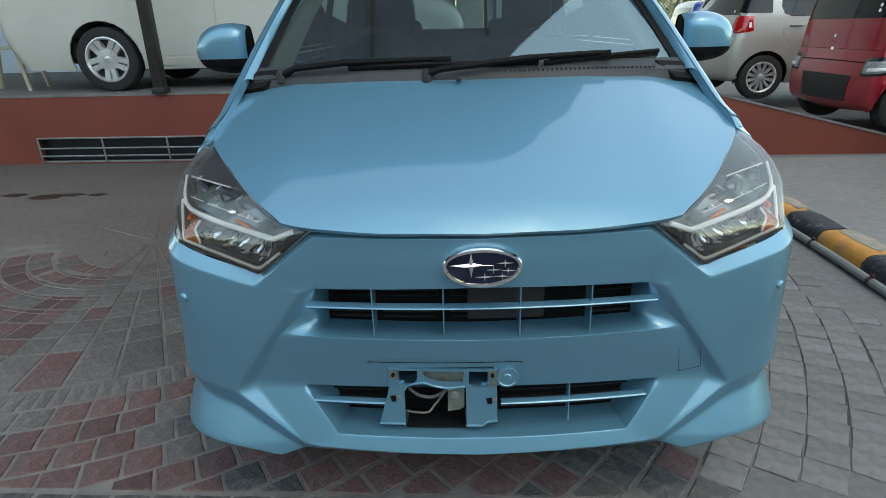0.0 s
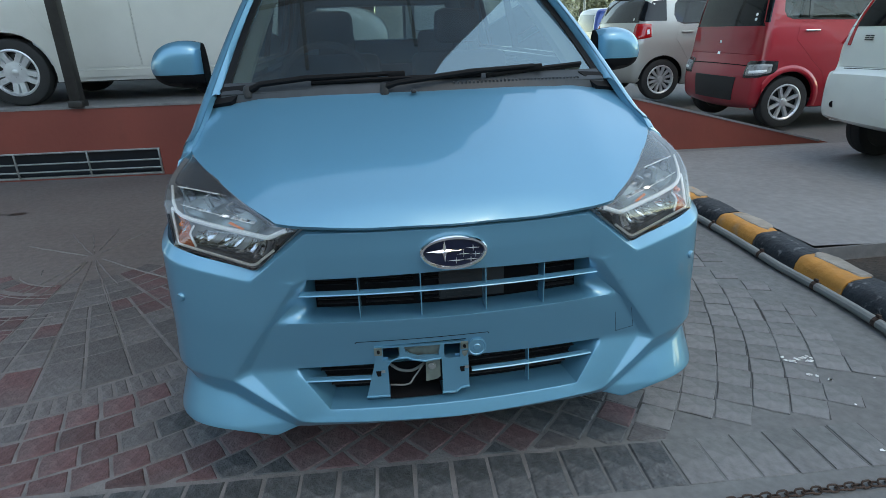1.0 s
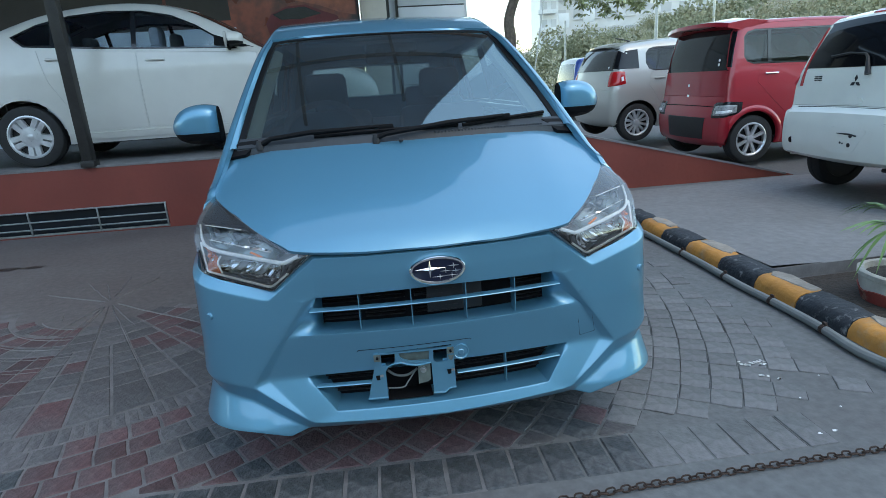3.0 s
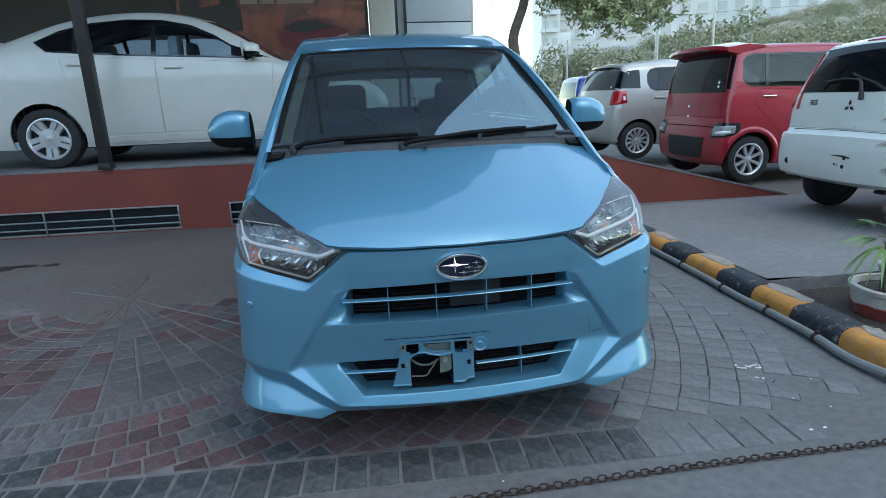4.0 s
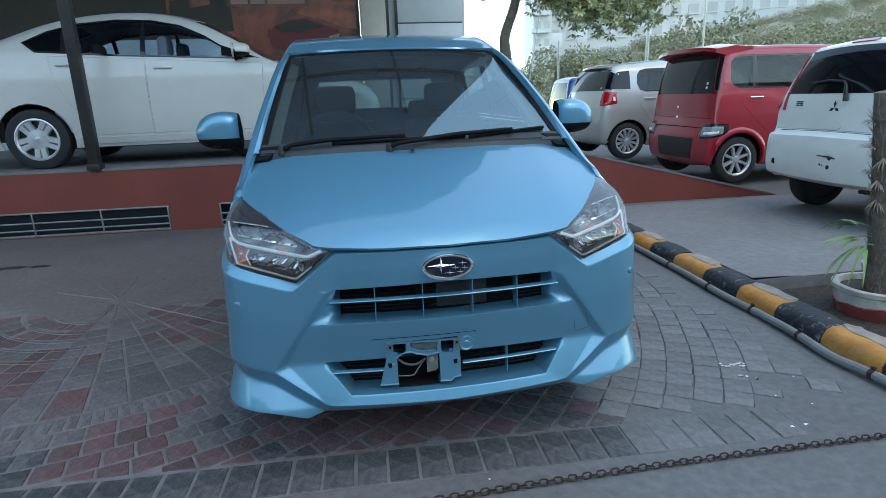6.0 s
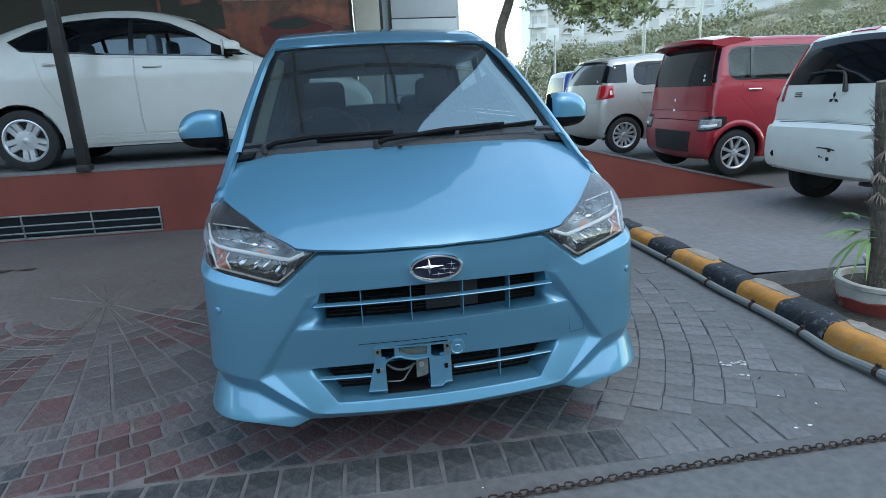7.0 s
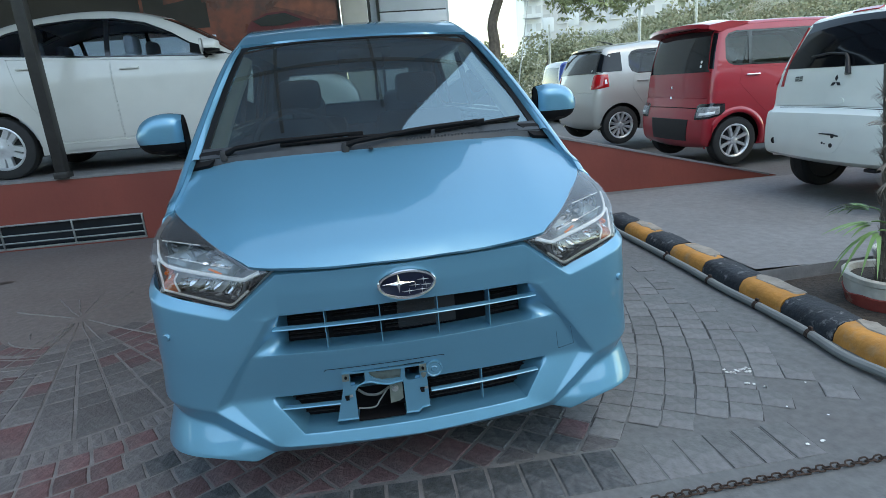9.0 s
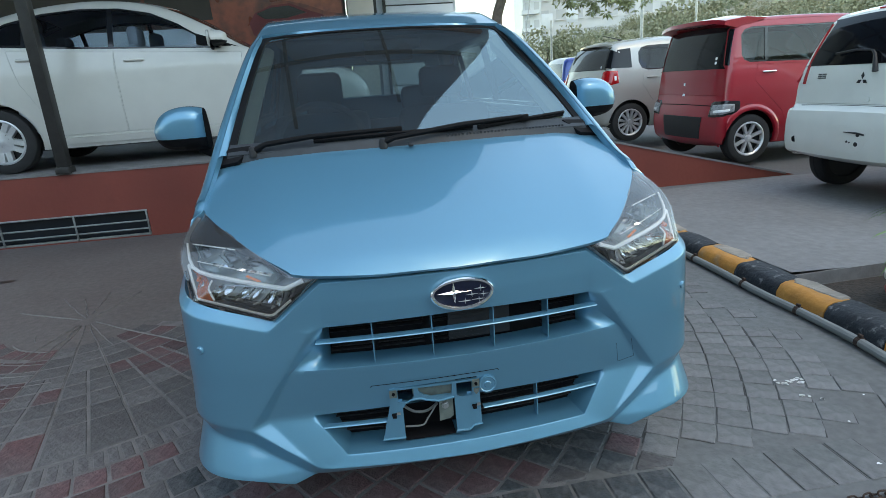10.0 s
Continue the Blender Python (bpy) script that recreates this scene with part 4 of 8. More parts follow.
for r0, r1 in zip(rows, rows[1:]):
    for k in range(5):
        bm.faces.new((r0[k], r0[(k + 1) % 5], r1[(k + 1) % 5], r1[k]))
bm.faces.new(rows[0]), bm.faces.new(rows[-1][::-1])
bmesh.ops.recalc_face_normals(bm, faces=bm.faces[:])
part("roof_spoiler", bm, PEARL, silver)
bm = bmesh.new()
tube(bm, [(0, 2.92, 1.52), (0, 2.98, 1.545), (0, 3.22, 1.60)], [0.02, 0.008, 0.004], 8)
part("roof_aerial", bm, BLACK_PLASTIC, silver)

a = arc_of(sh, 1.12)
skin("sticker", [(a + 0.018 * math.cos(k * math.pi / 6), -0.58 + 0.018 * math.sin(k * math.pi / 6)) for k in range(12)], sh.strip(0.013), LAMP_WHITE, silver, (0, 1, 0.3), (), 0.05, 0.001)

# white kei wagon seen from behind
KEI = [(0.12, 0.22), (0.0, 0.45), (0.05, 0.78), (0.50, 0.95), (0.66, 1.0), (1.15, 1.44), (1.5, 1.53), (2.2, 1.56), (2.95, 1.55), (3.16, 1.52), (3.26, 1.32), (3.325, 1.08), (3.345, 0.81), (3.408, 0.75), (3.425, 0.58), (3.41, 0.40), (3.33, 0.36)]
kei, sh = make_car("kei_wagon", "white compact wagon with a dark rear window, tail towards the yard", (4.02 + 3.395, 3.86, 0.0), 90, WHITE_VAN, KEI, 0.7375, 0.07, (0.95, 1.55, 0.20), 0.030, 0.31, (0.68, 2.80, 0.28),
    [(0.98, 1.08), (1.25, 1.38), (1.45, 1.455), (1.6, 1.465), (2.9, 1.455), (3.0, 1.40), (3.02, 1.15), (2.95, 1.10)], (1.88, 2.6),
    [[(0.95, 1.02), (1.878, 1.07), (1.878, 0.34), (0.97, 0.34)], [(1.884, 1.07), (2.5, 1.08), (2.48, 0.6), (2.35, 0.34), (1.884, 0.34)]],
    [("front_bumper", 0, 2, WHITE_VAN), ("hood", 2, 4, WHITE_VAN), ("windshield", 4, 6, DARK_GLASS), ("roof", 6, 9, WHITE_VAN), ("tailgate", 9, 12, WHITE_VAN), ("rear_bumper", 12, 16, WHITE_VAN)],
    side_glass=DARK_GLASS, style=("cap", 12, SILVER), track=0.06)
rear_glass(kei, sh, arc_of(sh, 1.50), arc_of(sh, 1.13), 0.48, 0.58, TAIL_PANE)
for sg in (1, -1):
    rear_lamp(kei, sh, sg, [(3.10, 1.46), (3.17, 1.48), (3.30, 1.18), (3.345, 1.0), (3.25, 0.98), (3.20, 1.18)], [(arc_of(sh, 1.47), 0.505), (arc_of(sh, 1.16), 0.585), (arc_of(sh, 0.98), 0.60), (arc_of(sh, 0.98), 0.635), (arc_of(sh, 1.2), 0.60), (arc_of(sh, 1.47), 0.520)])
    bm = bmesh.new()
    lathe(bm, [(0, 0.006), (0.028, 0.006), (0.03, -0.01)], 20, Matrix.Translation((sg * 0.565, 3.428, 0.50)) @ Matrix.Rotation(radians(-90), 4, "X") @ Matrix.Rotation(radians(-14 * sg), 4, "Y"))
    part("reflector", bm, GLOSS_BLACK, kei, "dark round reflector")
    mirror(kei, sg, (0.83, 0.95, 1.08), WHITE_VAN)
bm = bmesh.new()
f = sh.strip(0.03)
tube(bm, [f(arc_of(sh, 1.065), -0.125), f(arc_of(sh, 1.10), -0.115), f(arc_of(sh, 1.19), -0.08), f(arc_of(sh, 1.215), -0.05)], [0.022, 0.020, 0.013, 0.010], 8)
tube(bm, [f(arc_of(sh, 1.215), -0.06), f(arc_of(sh, 1.228), 0.11), f(arc_of(sh, 1.21), 0.30)], 0.009, 8)
part("rear_wiper", bm, BLACK_PLASTIC, kei)
skin("brake_light", [(arc_of(sh, 1.535) - 0.03, -0.12), (arc_of(sh, 1.535) - 0.03, 0.12), (arc_of(sh, 1.535) + 0.01, 0.12), (arc_of(sh, 1.535) + 0.01, -0.12)], sh.strip(0.006), TAIL_RED, kei, (0, 1, 1), (), 0.06, 0.01)
skin("gate_latch_cover", curve([(arc_of(sh, 0.885), -0.08), (arc_of(sh, 0.885), 0.08), (arc_of(sh, 0.83), 0.085), (arc_of(sh, 0.83), -0.085)], 3, True), sh.strip(0.008), WHITE_VAN, kei, (0, 1, 0), (), 0.05, 0.01)
for k in range(3):
    a = radians(90 + 120 * k)
    c = Vector((arc_of(sh, 1.01) - 0.030 * math.sin(a), 0.030 * math.cos(a)))
    d = Vector((-math.sin(a), math.cos(a)))
    e = Vector((d.y, -d.x))
    skin("badge", [tuple(c + d * 0.026), tuple(c + e * 0.014), tuple(c - d * 0.026), tuple(c - e * 0.014)], sh.strip(0.005), BLACK_PLASTIC, kei, (0, 1, 0), (), 0.05, 0.004)
a0, a1 = arc_of(sh, 1.062), arc_of(sh, 1.022)
for u0, u1 in ((0.372, 0.410), (0.418, 0.460)):
    for f0, f1 in ((0.0, 0.22), (0.40, 0.60), (0.78, 1.0)):
        skin("badge", [(a0 + (a1 - a0) * f0, u0), (a0 + (a1 - a0) * f0, u1), (a0 + (a1 - a0) * f1, u1), (a0 + (a1 - a0) * f1, u0)], sh.strip(0.005), BLACK_PLASTIC, kei, (0, 1, 0), (), 0.05, 0.003)
a0, a1 = arc_of(sh, 0.640), arc_of(sh, 0.45)
skin("plate_recess", curve([(a0, -0.24), (a0 - 0.01, 0.0), (a0, 0.24), (a0 + 0.10, 0.20), (a1, 0.12), (a1, -0.12), (a0 + 0.10, -0.20)], 4, True), sh.strip(0.0015), WHITE_VAN, kei, (0, 1, 0), (), 0.05, 0.002, "bare number plate recess")
f = sh.strip(0.004)
bm = bmesh.new()
tube(bm, [f(arc_of(sh, 0.60), 0.02), f(arc_of(sh, 0.598), -0.10), f(arc_of(sh, 0.588), -0.17)], [0.003, 0.008, 0.006], 6)
part("plate_lamp_slot", bm, BLACK_PLASTIC, kei)
for dx, dz, r in ((-0.115, 0.585, 0.017), (-0.02, 0.525, 0.010), (-0.045, 0.520, 0.007), (-0.105, 0.510, 0.018)):
    c = arc_of(sh, dz)
    skin("bolt_hole", [(c + r * math.sin(k * math.pi / 5), dx + r * math.cos(k * math.pi / 5)) for k in range(10)], f, BLACK_PLASTIC, kei, (0, 1, 0), (), 0.05, 0.002)
bm = bmesh.new()
box(bm, (-0.39, 3.27, 0.325), (-0.33, 3.31, 0.375), 0.008)
box(bm, (-0.42, 3.26, 0.300), (-0.31, 3.32, 0.330), 0.010)
part("tow_hook", bm, BLACK_PLASTIC, kei)
a = arc_of(sh, 0.792)
# tailgate gap shade, again a dark strip on the skin
skin("gate_groove", [(a - 0.004, -0.60), (a - 0.004, 0.60), (a + 0.004, 0.60), (a + 0.004, -0.60)], sh.strip(0.003), CAVITY_SHADE, kei, (0, 1, 0), (), 0.06, 0.0)

# far blue and white wagon
far, sh = make_car("two_tone_wagon", "white and blue tall wagon parked beyond the others", (5.78 + 3.395, 15.2, -0.05), 90, DEEP_BLUE, TALL, 0.7375, 0.07, (0.85, 1.62, 0.12), 0.035, 0.22, (0.68, 3.0, 0.28),
    [(0.95, 1.10), (1.22, 1.42), (1.36, 1.51), (1.55, 1.535), (2.6, 1.53), (2.66, 1.46), (2.66, 1.16), (2.6, 1.12)], (1.88,),
    [[(0.92, 1.03), (1.878, 1.10), (1.878, 0.34), (0.95, 0.34)], [(1.884, 1.10), (2.62, 1.11), (2.66, 0.72), (2.62, 0.5), (2.50, 0.34), (1.884, 0.34)]],
    [("front_bumper", 0, 2, DEEP_BLUE), ("hood", 2, 4, DEEP_BLUE), ("windshield", 4, 6, DARK_GLASS), ("roof", 6, 9, WHITE_PAINT), ("tailgate", 9, 12, WHITE_PAINT), ("rear_bumper", 12, 16, WHITE_PAINT)], step=0.1)
rear_glass(far, sh, arc_of(sh, 1.50), arc_of(sh, 1.10), 0.50, 0.58)
for sg in (1, -1):
    rear_lamp(far, sh, sg, [(3.20, 0.80), (3.35, 0.78), (3.33, 1.08), (3.24, 1.08)], [(arc_of(sh, 1.08), 0.60), (arc_of(sh, 0.80), 0.60), (arc_of(sh, 0.80), 0.66), (arc_of(sh, 1.08), 0.66)])


# ---- the blue hatchback ----
car = thing("blue_hatchback", (0.112, 1.12, 0), 0, "light blue metallic small hatchback without a number plate on block paving", "car")
PLAN = curve([(-0.2, 0.017), (0, 0.010), (0.2, 0.017), (0.4, 0.039), (0.55, 0.066), (0.640, 0.088), (0.692, 0.120), (0.720, 0.172), (0.734, 0.25), (0.740, 0.35), (0.742, 0.5)], 8)[8:]
PLAN_ARC = np.concatenate([[0], np.cumsum([(b - a).length for a, b in zip(PLAN, PLAN[1:])])])
LEAN_Z = [0.17, 0.20, 0.23, 0.27, 0.39, 0.53, 0.64, 0.70, 0.78]
LEAN_Y = [0.030, 0.010, 0.0, 0.0, 0.008, 0.0, 0.003, 0.005, 0.014]


def front(u, z, d=0.0):
    """A place on the nose: u along the plan curve from the middle, height z, d inwards."""
    s, u = (1 if u >= 0 else -1), abs(u)
    i = min(max(int(np.searchsorted(PLAN_ARC, u)) - 1, 0), len(PLAN) - 2)
    t = (u - PLAN_ARC[i]) / (PLAN_ARC[i + 1] - PLAN_ARC[i])
    p = PLAN[i].lerp(PLAN[i + 1], t)
    tan = (PLAN[min(i + 2, len(PLAN) - 1)] - PLAN[max(i - 1, 0)]).normalized()
    nx, ny = tan.y, -tan.x
    w = max(0.0, 1 - u / 0.9)
    return Vector((s * (p.x - nx * d), p.y - ny * d + float(np.interp(z, LEAN_Z, LEAN_Y)) * min(1, 0.3 + w), z))


CAGE = dict(
    A0=(0, 0.764, 0.012), A1=(0.357, 0.770, 0.012), A2=(0.492, 0.668, 0.012), A3=(0.690, 0.724, 0.012), A4=(0.93, 0.77, 0.012),
    S0=(0, 0.756, 0), S1=(0.356, 0.759, 0), S2=(0.504, 0.640, -0.002), S3=(0.700, 0.698, -0.009), S4=(0.93, 0.75, -0.004),
    G0=(0, 0.647, 0.004), G1=(0.364, 0.640, 0.008), Gi=(0.386, 0.590, 0.030), K0=(0.398, 0.634, 0), K1=(0.449, 0.562, -0.002), K2=(0.512, 0.474, -0.008), C=(0.586, 0.368, -0.016))
CAGE.update(
    M1=(0.70, 0.60, -0.013), M2=(0.72, 0.50, -0.014), N1=(0.94, 0.60, -0.007), N2=(0.935, 0.50, -0.012), N3=(0.935, 0.40, -0.019), N3b=(0.94, 0.36, -0.016), N4=(0.94, 0.262, -0.032),
    Sh0=(0, 0.521, 0.004), ShM=(0.36, 0.524, 0.005), Sh=(0.462, 0.522, 0.010), P0=(0, 0.390, 0.016), P=(0.545, 0.381, 0.006), L1=(0.428, 0.381, 0.018),
    U0=(0.748, 0.404, -0.022), U1=(0.500, 0.308, -0.021), U2=(0.410, 0.247, -0.028), V0=(0.765, 0.368, -0.002), V1=(0.600, 0.316, 0.008), V3=(0.516, 0.264, 0.004), V2=(0.430, 0.216, -0.006), B3=(0.544, 0.212, -0.032))
CAGE.update(
    B0=(0.775, 0.252, -0.040), B1=(0.60, 0.228, -0.038), B2=(0.488, 0.196, -0.026), L0=(0, 0.272, -0.014), L2=(0.338, 0.275, -0.014), LB0=(0, 0.238, -0.030), Bc0=(0, 0.205, 0.004),
    Bk0=(0, 0.527, 0.080), Bk1=(0.366, 0.530, 0.084), Gb0=(0, 0.642, 0.086), Gb1=(0.362, 0.638, 0.086),
    Lb0=(0, 0.388, 0.086), Lb1=(0.400, 0.384, 0.086), Ls0=(0, 0.277, 0.086), Ls1=(0.338, 0.277, 0.086),
    Q0=(0, 0.203, 0.10), Q2=(0.44, 0.203, 0.10), R2=(0.50, 0.196, 0.08), R3=(0.55, 0.211, 0.07), R1=(0.60, 0.225, 0.06), R0=(0.775, 0.250, 0.02), R4=(0.94, 0.262, 0.02))
QUADS = """A0 A1 S1 S0, A1 A2 S2 S1, A2 A3 S3 S2, A3 A4 S4 S3, S0 S1 G1 G0, S1 S2 K0 G1, K0 S2 S2 K1, S2 S3 M1 K1, K1 M1 M2 K2, K2 M2 U0 C,
S3 S4 N1 M1, M1 N1 N2 M2, M2 N2 N3 U0, K0 K1 Gi G1, K1 K2 Sh Gi, K2 C P Sh, Sh0 ShM L1 P0, ShM Sh P L1, L1 P U2 L2, P C U1 U2,
U0 C V1 V0, C U1 V3 V1, U1 U2 V2 V3, V0 V1 B1 B0, V1 V3 B3 B1, V3 V2 B2 B3, U0 N3 N3b V0, V0 N3b N4 B0, L0 L2 U2 LB0, LB0 U2 V2 Bc0,
Bk0 Bk1 ShM Sh0, Bk1 Gi Sh ShM, G1 Gi Bk1 Gb1, G0 G1 Gb1 Gb0, P0 L1 Lb1 Lb0, L0 L2 Ls1 Ls0, L1 L2 Ls1 Lb1, Bc0 V2 Q2 Q0, V2 B2 R2 Q2, B2 B3 R3 R2, B3 B1 R1 R3, B1 B0 R0 R1, B0 N4 R4 R0"""


def bumper():
    bm = bmesh.new()
    n = 14
    for s in (1, -1):
        for quad in QUADS.replace("\n", " ").split(","):
            c = [Vector(CAGE[k]) for k in quad.split()]
            g = [[bm.verts.new(front(*((lambda q: (s * q.x, q.y, q.z))((c[0].lerp(c[1], i / n)).lerp(c[3].lerp(c[2], i / n), j / n))))) for j in range(n + 1)] for i in range(n + 1)]
            for i in range(n):
                for j in range(n):
                    f = [g[i][j], g[i + 1][j], g[i + 1][j + 1], g[i][j + 1]]
                    bm.faces.new(f if s < 0 else f[::-1])
    bmesh.ops.remove_doubles(bm, verts=bm.verts[:], dist=2e-4)
    bmesh.ops.dissolve_degenerate(bm, edges=bm.edges[:], dist=1e-5)
    bmesh.ops.recalc_face_normals(bm, faces=bm.faces[:])
    probe = min(bm.faces, key=lambda f: (f.calc_center_median() - Vector((0.1, 0.0, 0.7))).length)
    if probe.normal.y > 0:
        bmesh.ops.reverse_faces(bm, faces=bm.faces[:])
    inner = [v for v in bm.verts if not v.is_boundary and abs(v.co.x) > (0.455 if v.co.z > 0.45 else 0.40) and v.co.z < 0.74]
    for _ in range(2):
        bmesh.ops.smooth_vert(bm, verts=inner, factor=0.5, use_axis_x=True, use_axis_y=True, use_axis_z=True)
    crisp = [e for e in bm.edges if len(e.link_faces) == 2 and e.calc_face_angle(0) > radians(42) and all(abs(v.co.x) < 0.47 and v.co.y < 0.075 for v in e.verts)]
    bmesh.ops.bevel(bm, geom=crisp, offset=0.0042, segments=3, profile=0.5, affect="EDGES", clamp_overlap=True)
    gone = [f for f in bm.faces if -0.194 < f.calc_center_median().x < 0.015 and 0.385 < f.calc_center_median().z < 0.442 and f.normal.y < -0.5]
    bmesh.ops.delete(bm, geom=gone, context="FACES")
    return part("front_bumper", bm, BLUE, car, sharp=50)


nose = bumper()


def nose_bar(bm, u0, u1, z0, z1, d0, d1, n=24, zc=0.0):
    """A blade along the nose from u0 to u1, between heights z0, z1 and depths d0, d1."""
    rows = []
    for i in range(n + 1):
        u = u0 + (u1 - u0) * i / n
        c = min(0.0012, (z1 - z0) * 0.25)
        rows.append([bm.verts.new(front(u, z, d)) for z, d in ((z0, d0 + 0.0035), (z0 + c, d0 + 0.001), ((z0 + z1) / 2, d0), (z1 - c, d0 + 0.001), (z1, d0 + 0.0035), (z1 + zc, d1), (z0 + zc, d1))])
    for a, b in zip(rows, rows[1:]):
        for k in range(7):
            bm.faces.new((a[k], a[(k + 1) % 7], b[(k + 1) % 7], b[k]))
    bm.faces.new(rows[0]), bm.faces.new(rows[-1][::-1])
    bmesh.ops.recalc_face_normals(bm, faces=bm.faces[:])


def one_bar(name, mat, parent, *args, **kw):
    bm = bmesh.new()
    nose_bar(bm, *args, **kw)
    return part(name, bm, mat, parent)


upper = new("upper_grille")
upper.parent = car
# near-black sheet paints the depth of shade behind the upper grille
one_bar("grille_backing", CAVITY_SHADE, upper, -0.385, 0.385, 0.515, 0.65, 0.088, 0.098)
one_bar("grille_blade", BLUE, upper, -0.388, 0.388, 0.595, 0.6005, 0.002, 0.024, zc=0.002)
for u in (-0.241, -0.084, 0.084, 0.241):
    one_bar("grille_rib", BLUE, upper, u - 0.0014, u + 0.0014, 0.526, 0.645, 0.012, 0.05, n=1)
for z in (0.540, 0.552, 0.564, 0.594, 0.606, 0.618):
    for u0, u1 in ((-0.36, -0.25), (-0.23, -0.10), (-0.07, 0.07), (0.25, 0.36)):
        one_bar("grille_louvre", BLACK_PLASTIC, upper, u0, u1, z, z + 0.004, 0.076, 0.0885, n=4)
one_bar("sensor_cover", BLACK_PLASTIC, upper, -0.03, 0.15, 0.535, 0.625, 0.076, 0.0885, n=6)
lower = new("lower_grille")
lower.parent = car
# same painted shade behind the lower grille
one_bar("grille_backing", CAVITY_SHADE, lower, -0.41, 0.41, 0.262, 0.40, 0.088, 0.098)
for u0, u1 in ((-0.400, -0.225), (0.045, 0.392)):
    one_bar("grille_blade", BLUE, lower, u0, u1, 0.342, 0.3475, 0.008, 0.026, n=10, zc=0.001)
one_bar("grille_rib", BLUE, lower, 0.2055, 0.2085, 0.285, 0.386, 0.018, 0.04, n=1)
for u0, u1 in ((-0.40, -0.22), (0.05, 0.39)):
    for z in (0.290, 0.301, 0.312, 0.334, 0.345, 0.356):
        one_bar("grille_louvre", BLACK_PLASTIC, lower, u0, u1, z, z + 0.004, 0.076, 0.0885, n=4)


def on_nose(off):
    return lambda u, z: front(u, z, -off)


# number plate bracket, bare
bracket = skin("plate_bracket", [(-0.213, 0.402), (-0.213, 0.443), (0.034, 0.440), (0.035, 0.384), (0.036, 0.302), (0.012, 0.300), (0.000, 0.289), (-0.036, 0.291), (-0.037, 0.395), (-0.080, 0.390), (-0.113, 0.398), (-0.130, 0.406), (-0.157, 0.404), (-0.172, 0.397), (-0.180, 0.386), (-0.180, 0.294), (-0.241, 0.294), (-0.229, 0.340), (-0.219, 0.374)],
    on_nose(-0.007), BLUE, car, (0, -1, 0), [
        [(-0.191, 0.438), (-0.147, 0.438), (-0.148, 0.413), (-0.156, 0.403), (-0.166, 0.399), (-0.191, 0.398)], [(-0.030, 0.436), (0.013, 0.435), (0.013, 0.392), (-0.019, 0.392), (-0.027, 0.396), (-0.030, 0.404)],
        [(-0.136, 0.438), (-0.041, 0.435), (-0.045, 0.4025), (-0.100, 0.4040), (-0.120, 0.412), (-0.132, 0.422)]], 0.010, 0.009, "bare light blue mounting panel with cut-outs", 30)
for pts in ([(-0.242, 0.2945), (-0.179, 0.2945)], [(-0.037, 0.2915), (0.0005, 0.2895), (0.0125, 0.3005), (0.0365, 0.3025)], [(-0.180, 0.384), (-0.172, 0.396), (-0.157, 0.4035), (-0.130, 0.405), (-0.113, 0.397), (-0.080, 0.3895), (-0.038, 0.3945)]):
    bm = bmesh.new()
    tube(bm, [front(u, z, 0.006) for u, z in pts], 0.0026, 8)
    part("rolled_edge", bm, BLUE, bracket)
skin("tow_beam", [(-0.150, 0.444), (-0.030, 0.444), (-0.030, 0.396), (-0.150, 0.396)], on_nose(-0.024), DULL_STEEL, car, (0, -1, 0), [[(-0.120, 0.440), (-0.073, 0.440), (-0.079, 0.426), (-0.114, 0.426)]], 0.02, 0.004, "bare steel beam behind the bumper")
bm = bmesh.new()
tube(bm, [front(u, z, 0.023) for u, z in ((-0.122, 0.442), (-0.115, 0.4255), (-0.078, 0.4255), (-0.071, 0.442))], 0.0022, 8)
part("beam_flange", bm, DULL_STEEL, car)
skin("mounting_tab", [(-0.079, 0.392), (-0.040, 0.392), (-0.041, 0.333), (-0.052, 0.326), (-0.080, 0.322)], on_nose(-0.018), DULL_STEEL, car, (0, -1, 0), [], 0.012, 0.006, "grey steel tab with a bolt")
for u, z, d, r in ((-0.063, 0.369, 0.015, 0.010), (-0.202, 0.432, -0.002, 0.004), (0.023, 0.430, -0.002, 0.004)):
    bm = bmesh.new()
    lathe(bm, [(0, 0.006), (r * 0.6, 0.006), (r * 0.7, 0.003), (r, 0.003), (r, -0.003)], 12, Matrix.Translation(front(u, z, d)) @ Matrix.Rotation(radians(90), 4, "X"))
    part("bolt", bm, STEEL if r > 0.005 else CAVITY_SHADE, car)
skin("torn_tab", [(0.017, 0.412), (0.034, 0.412), (0.030, 0.400), (0.024, 0.394), (0.018, 0.402)], on_nose(-0.002), DULL_STEEL, car, (0, -1, 0), [], 0.01, 0.003)
for u, z in ((-0.204, 0.364), (0.018, 0.358)):
    # flat dark patch for the shaded slot, no hole is cut
    skin("clip_slot", [(u - 0.005, z - 0.008), (u + 0.005, z - 0.008), (u + 0.005, z + 0.004), (u + 0.010, z + 0.004), (u + 0.010, z + 0.008), (u - 0.008, z + 0.008), (u - 0.008, z + 0.003)], on_nose(-0.0025), CAVITY_SHADE, car, (0, -1, 0), [], 0.02, 0.0)
    skin("clip", [(u + 0.006, z + 0.002), (u + 0.016, z + 0.002), (u + 0.016, z + 0.009), (u + 0.006, z + 0.009)], on_nose(-0.001), STEEL, car, (0, -1, 0), [], 0.02, 0.003)
for u in (-0.203, 0.024):
    skin("nut_plate", [(u - 0.010, 0.418), (u + 0.010, 0.418), (u + 0.010, 0.440), (u - 0.010, 0.440)], on_nose(-0.003), DULL_STEEL, car, (0, -1, 0), [], 0.02, 0.003)
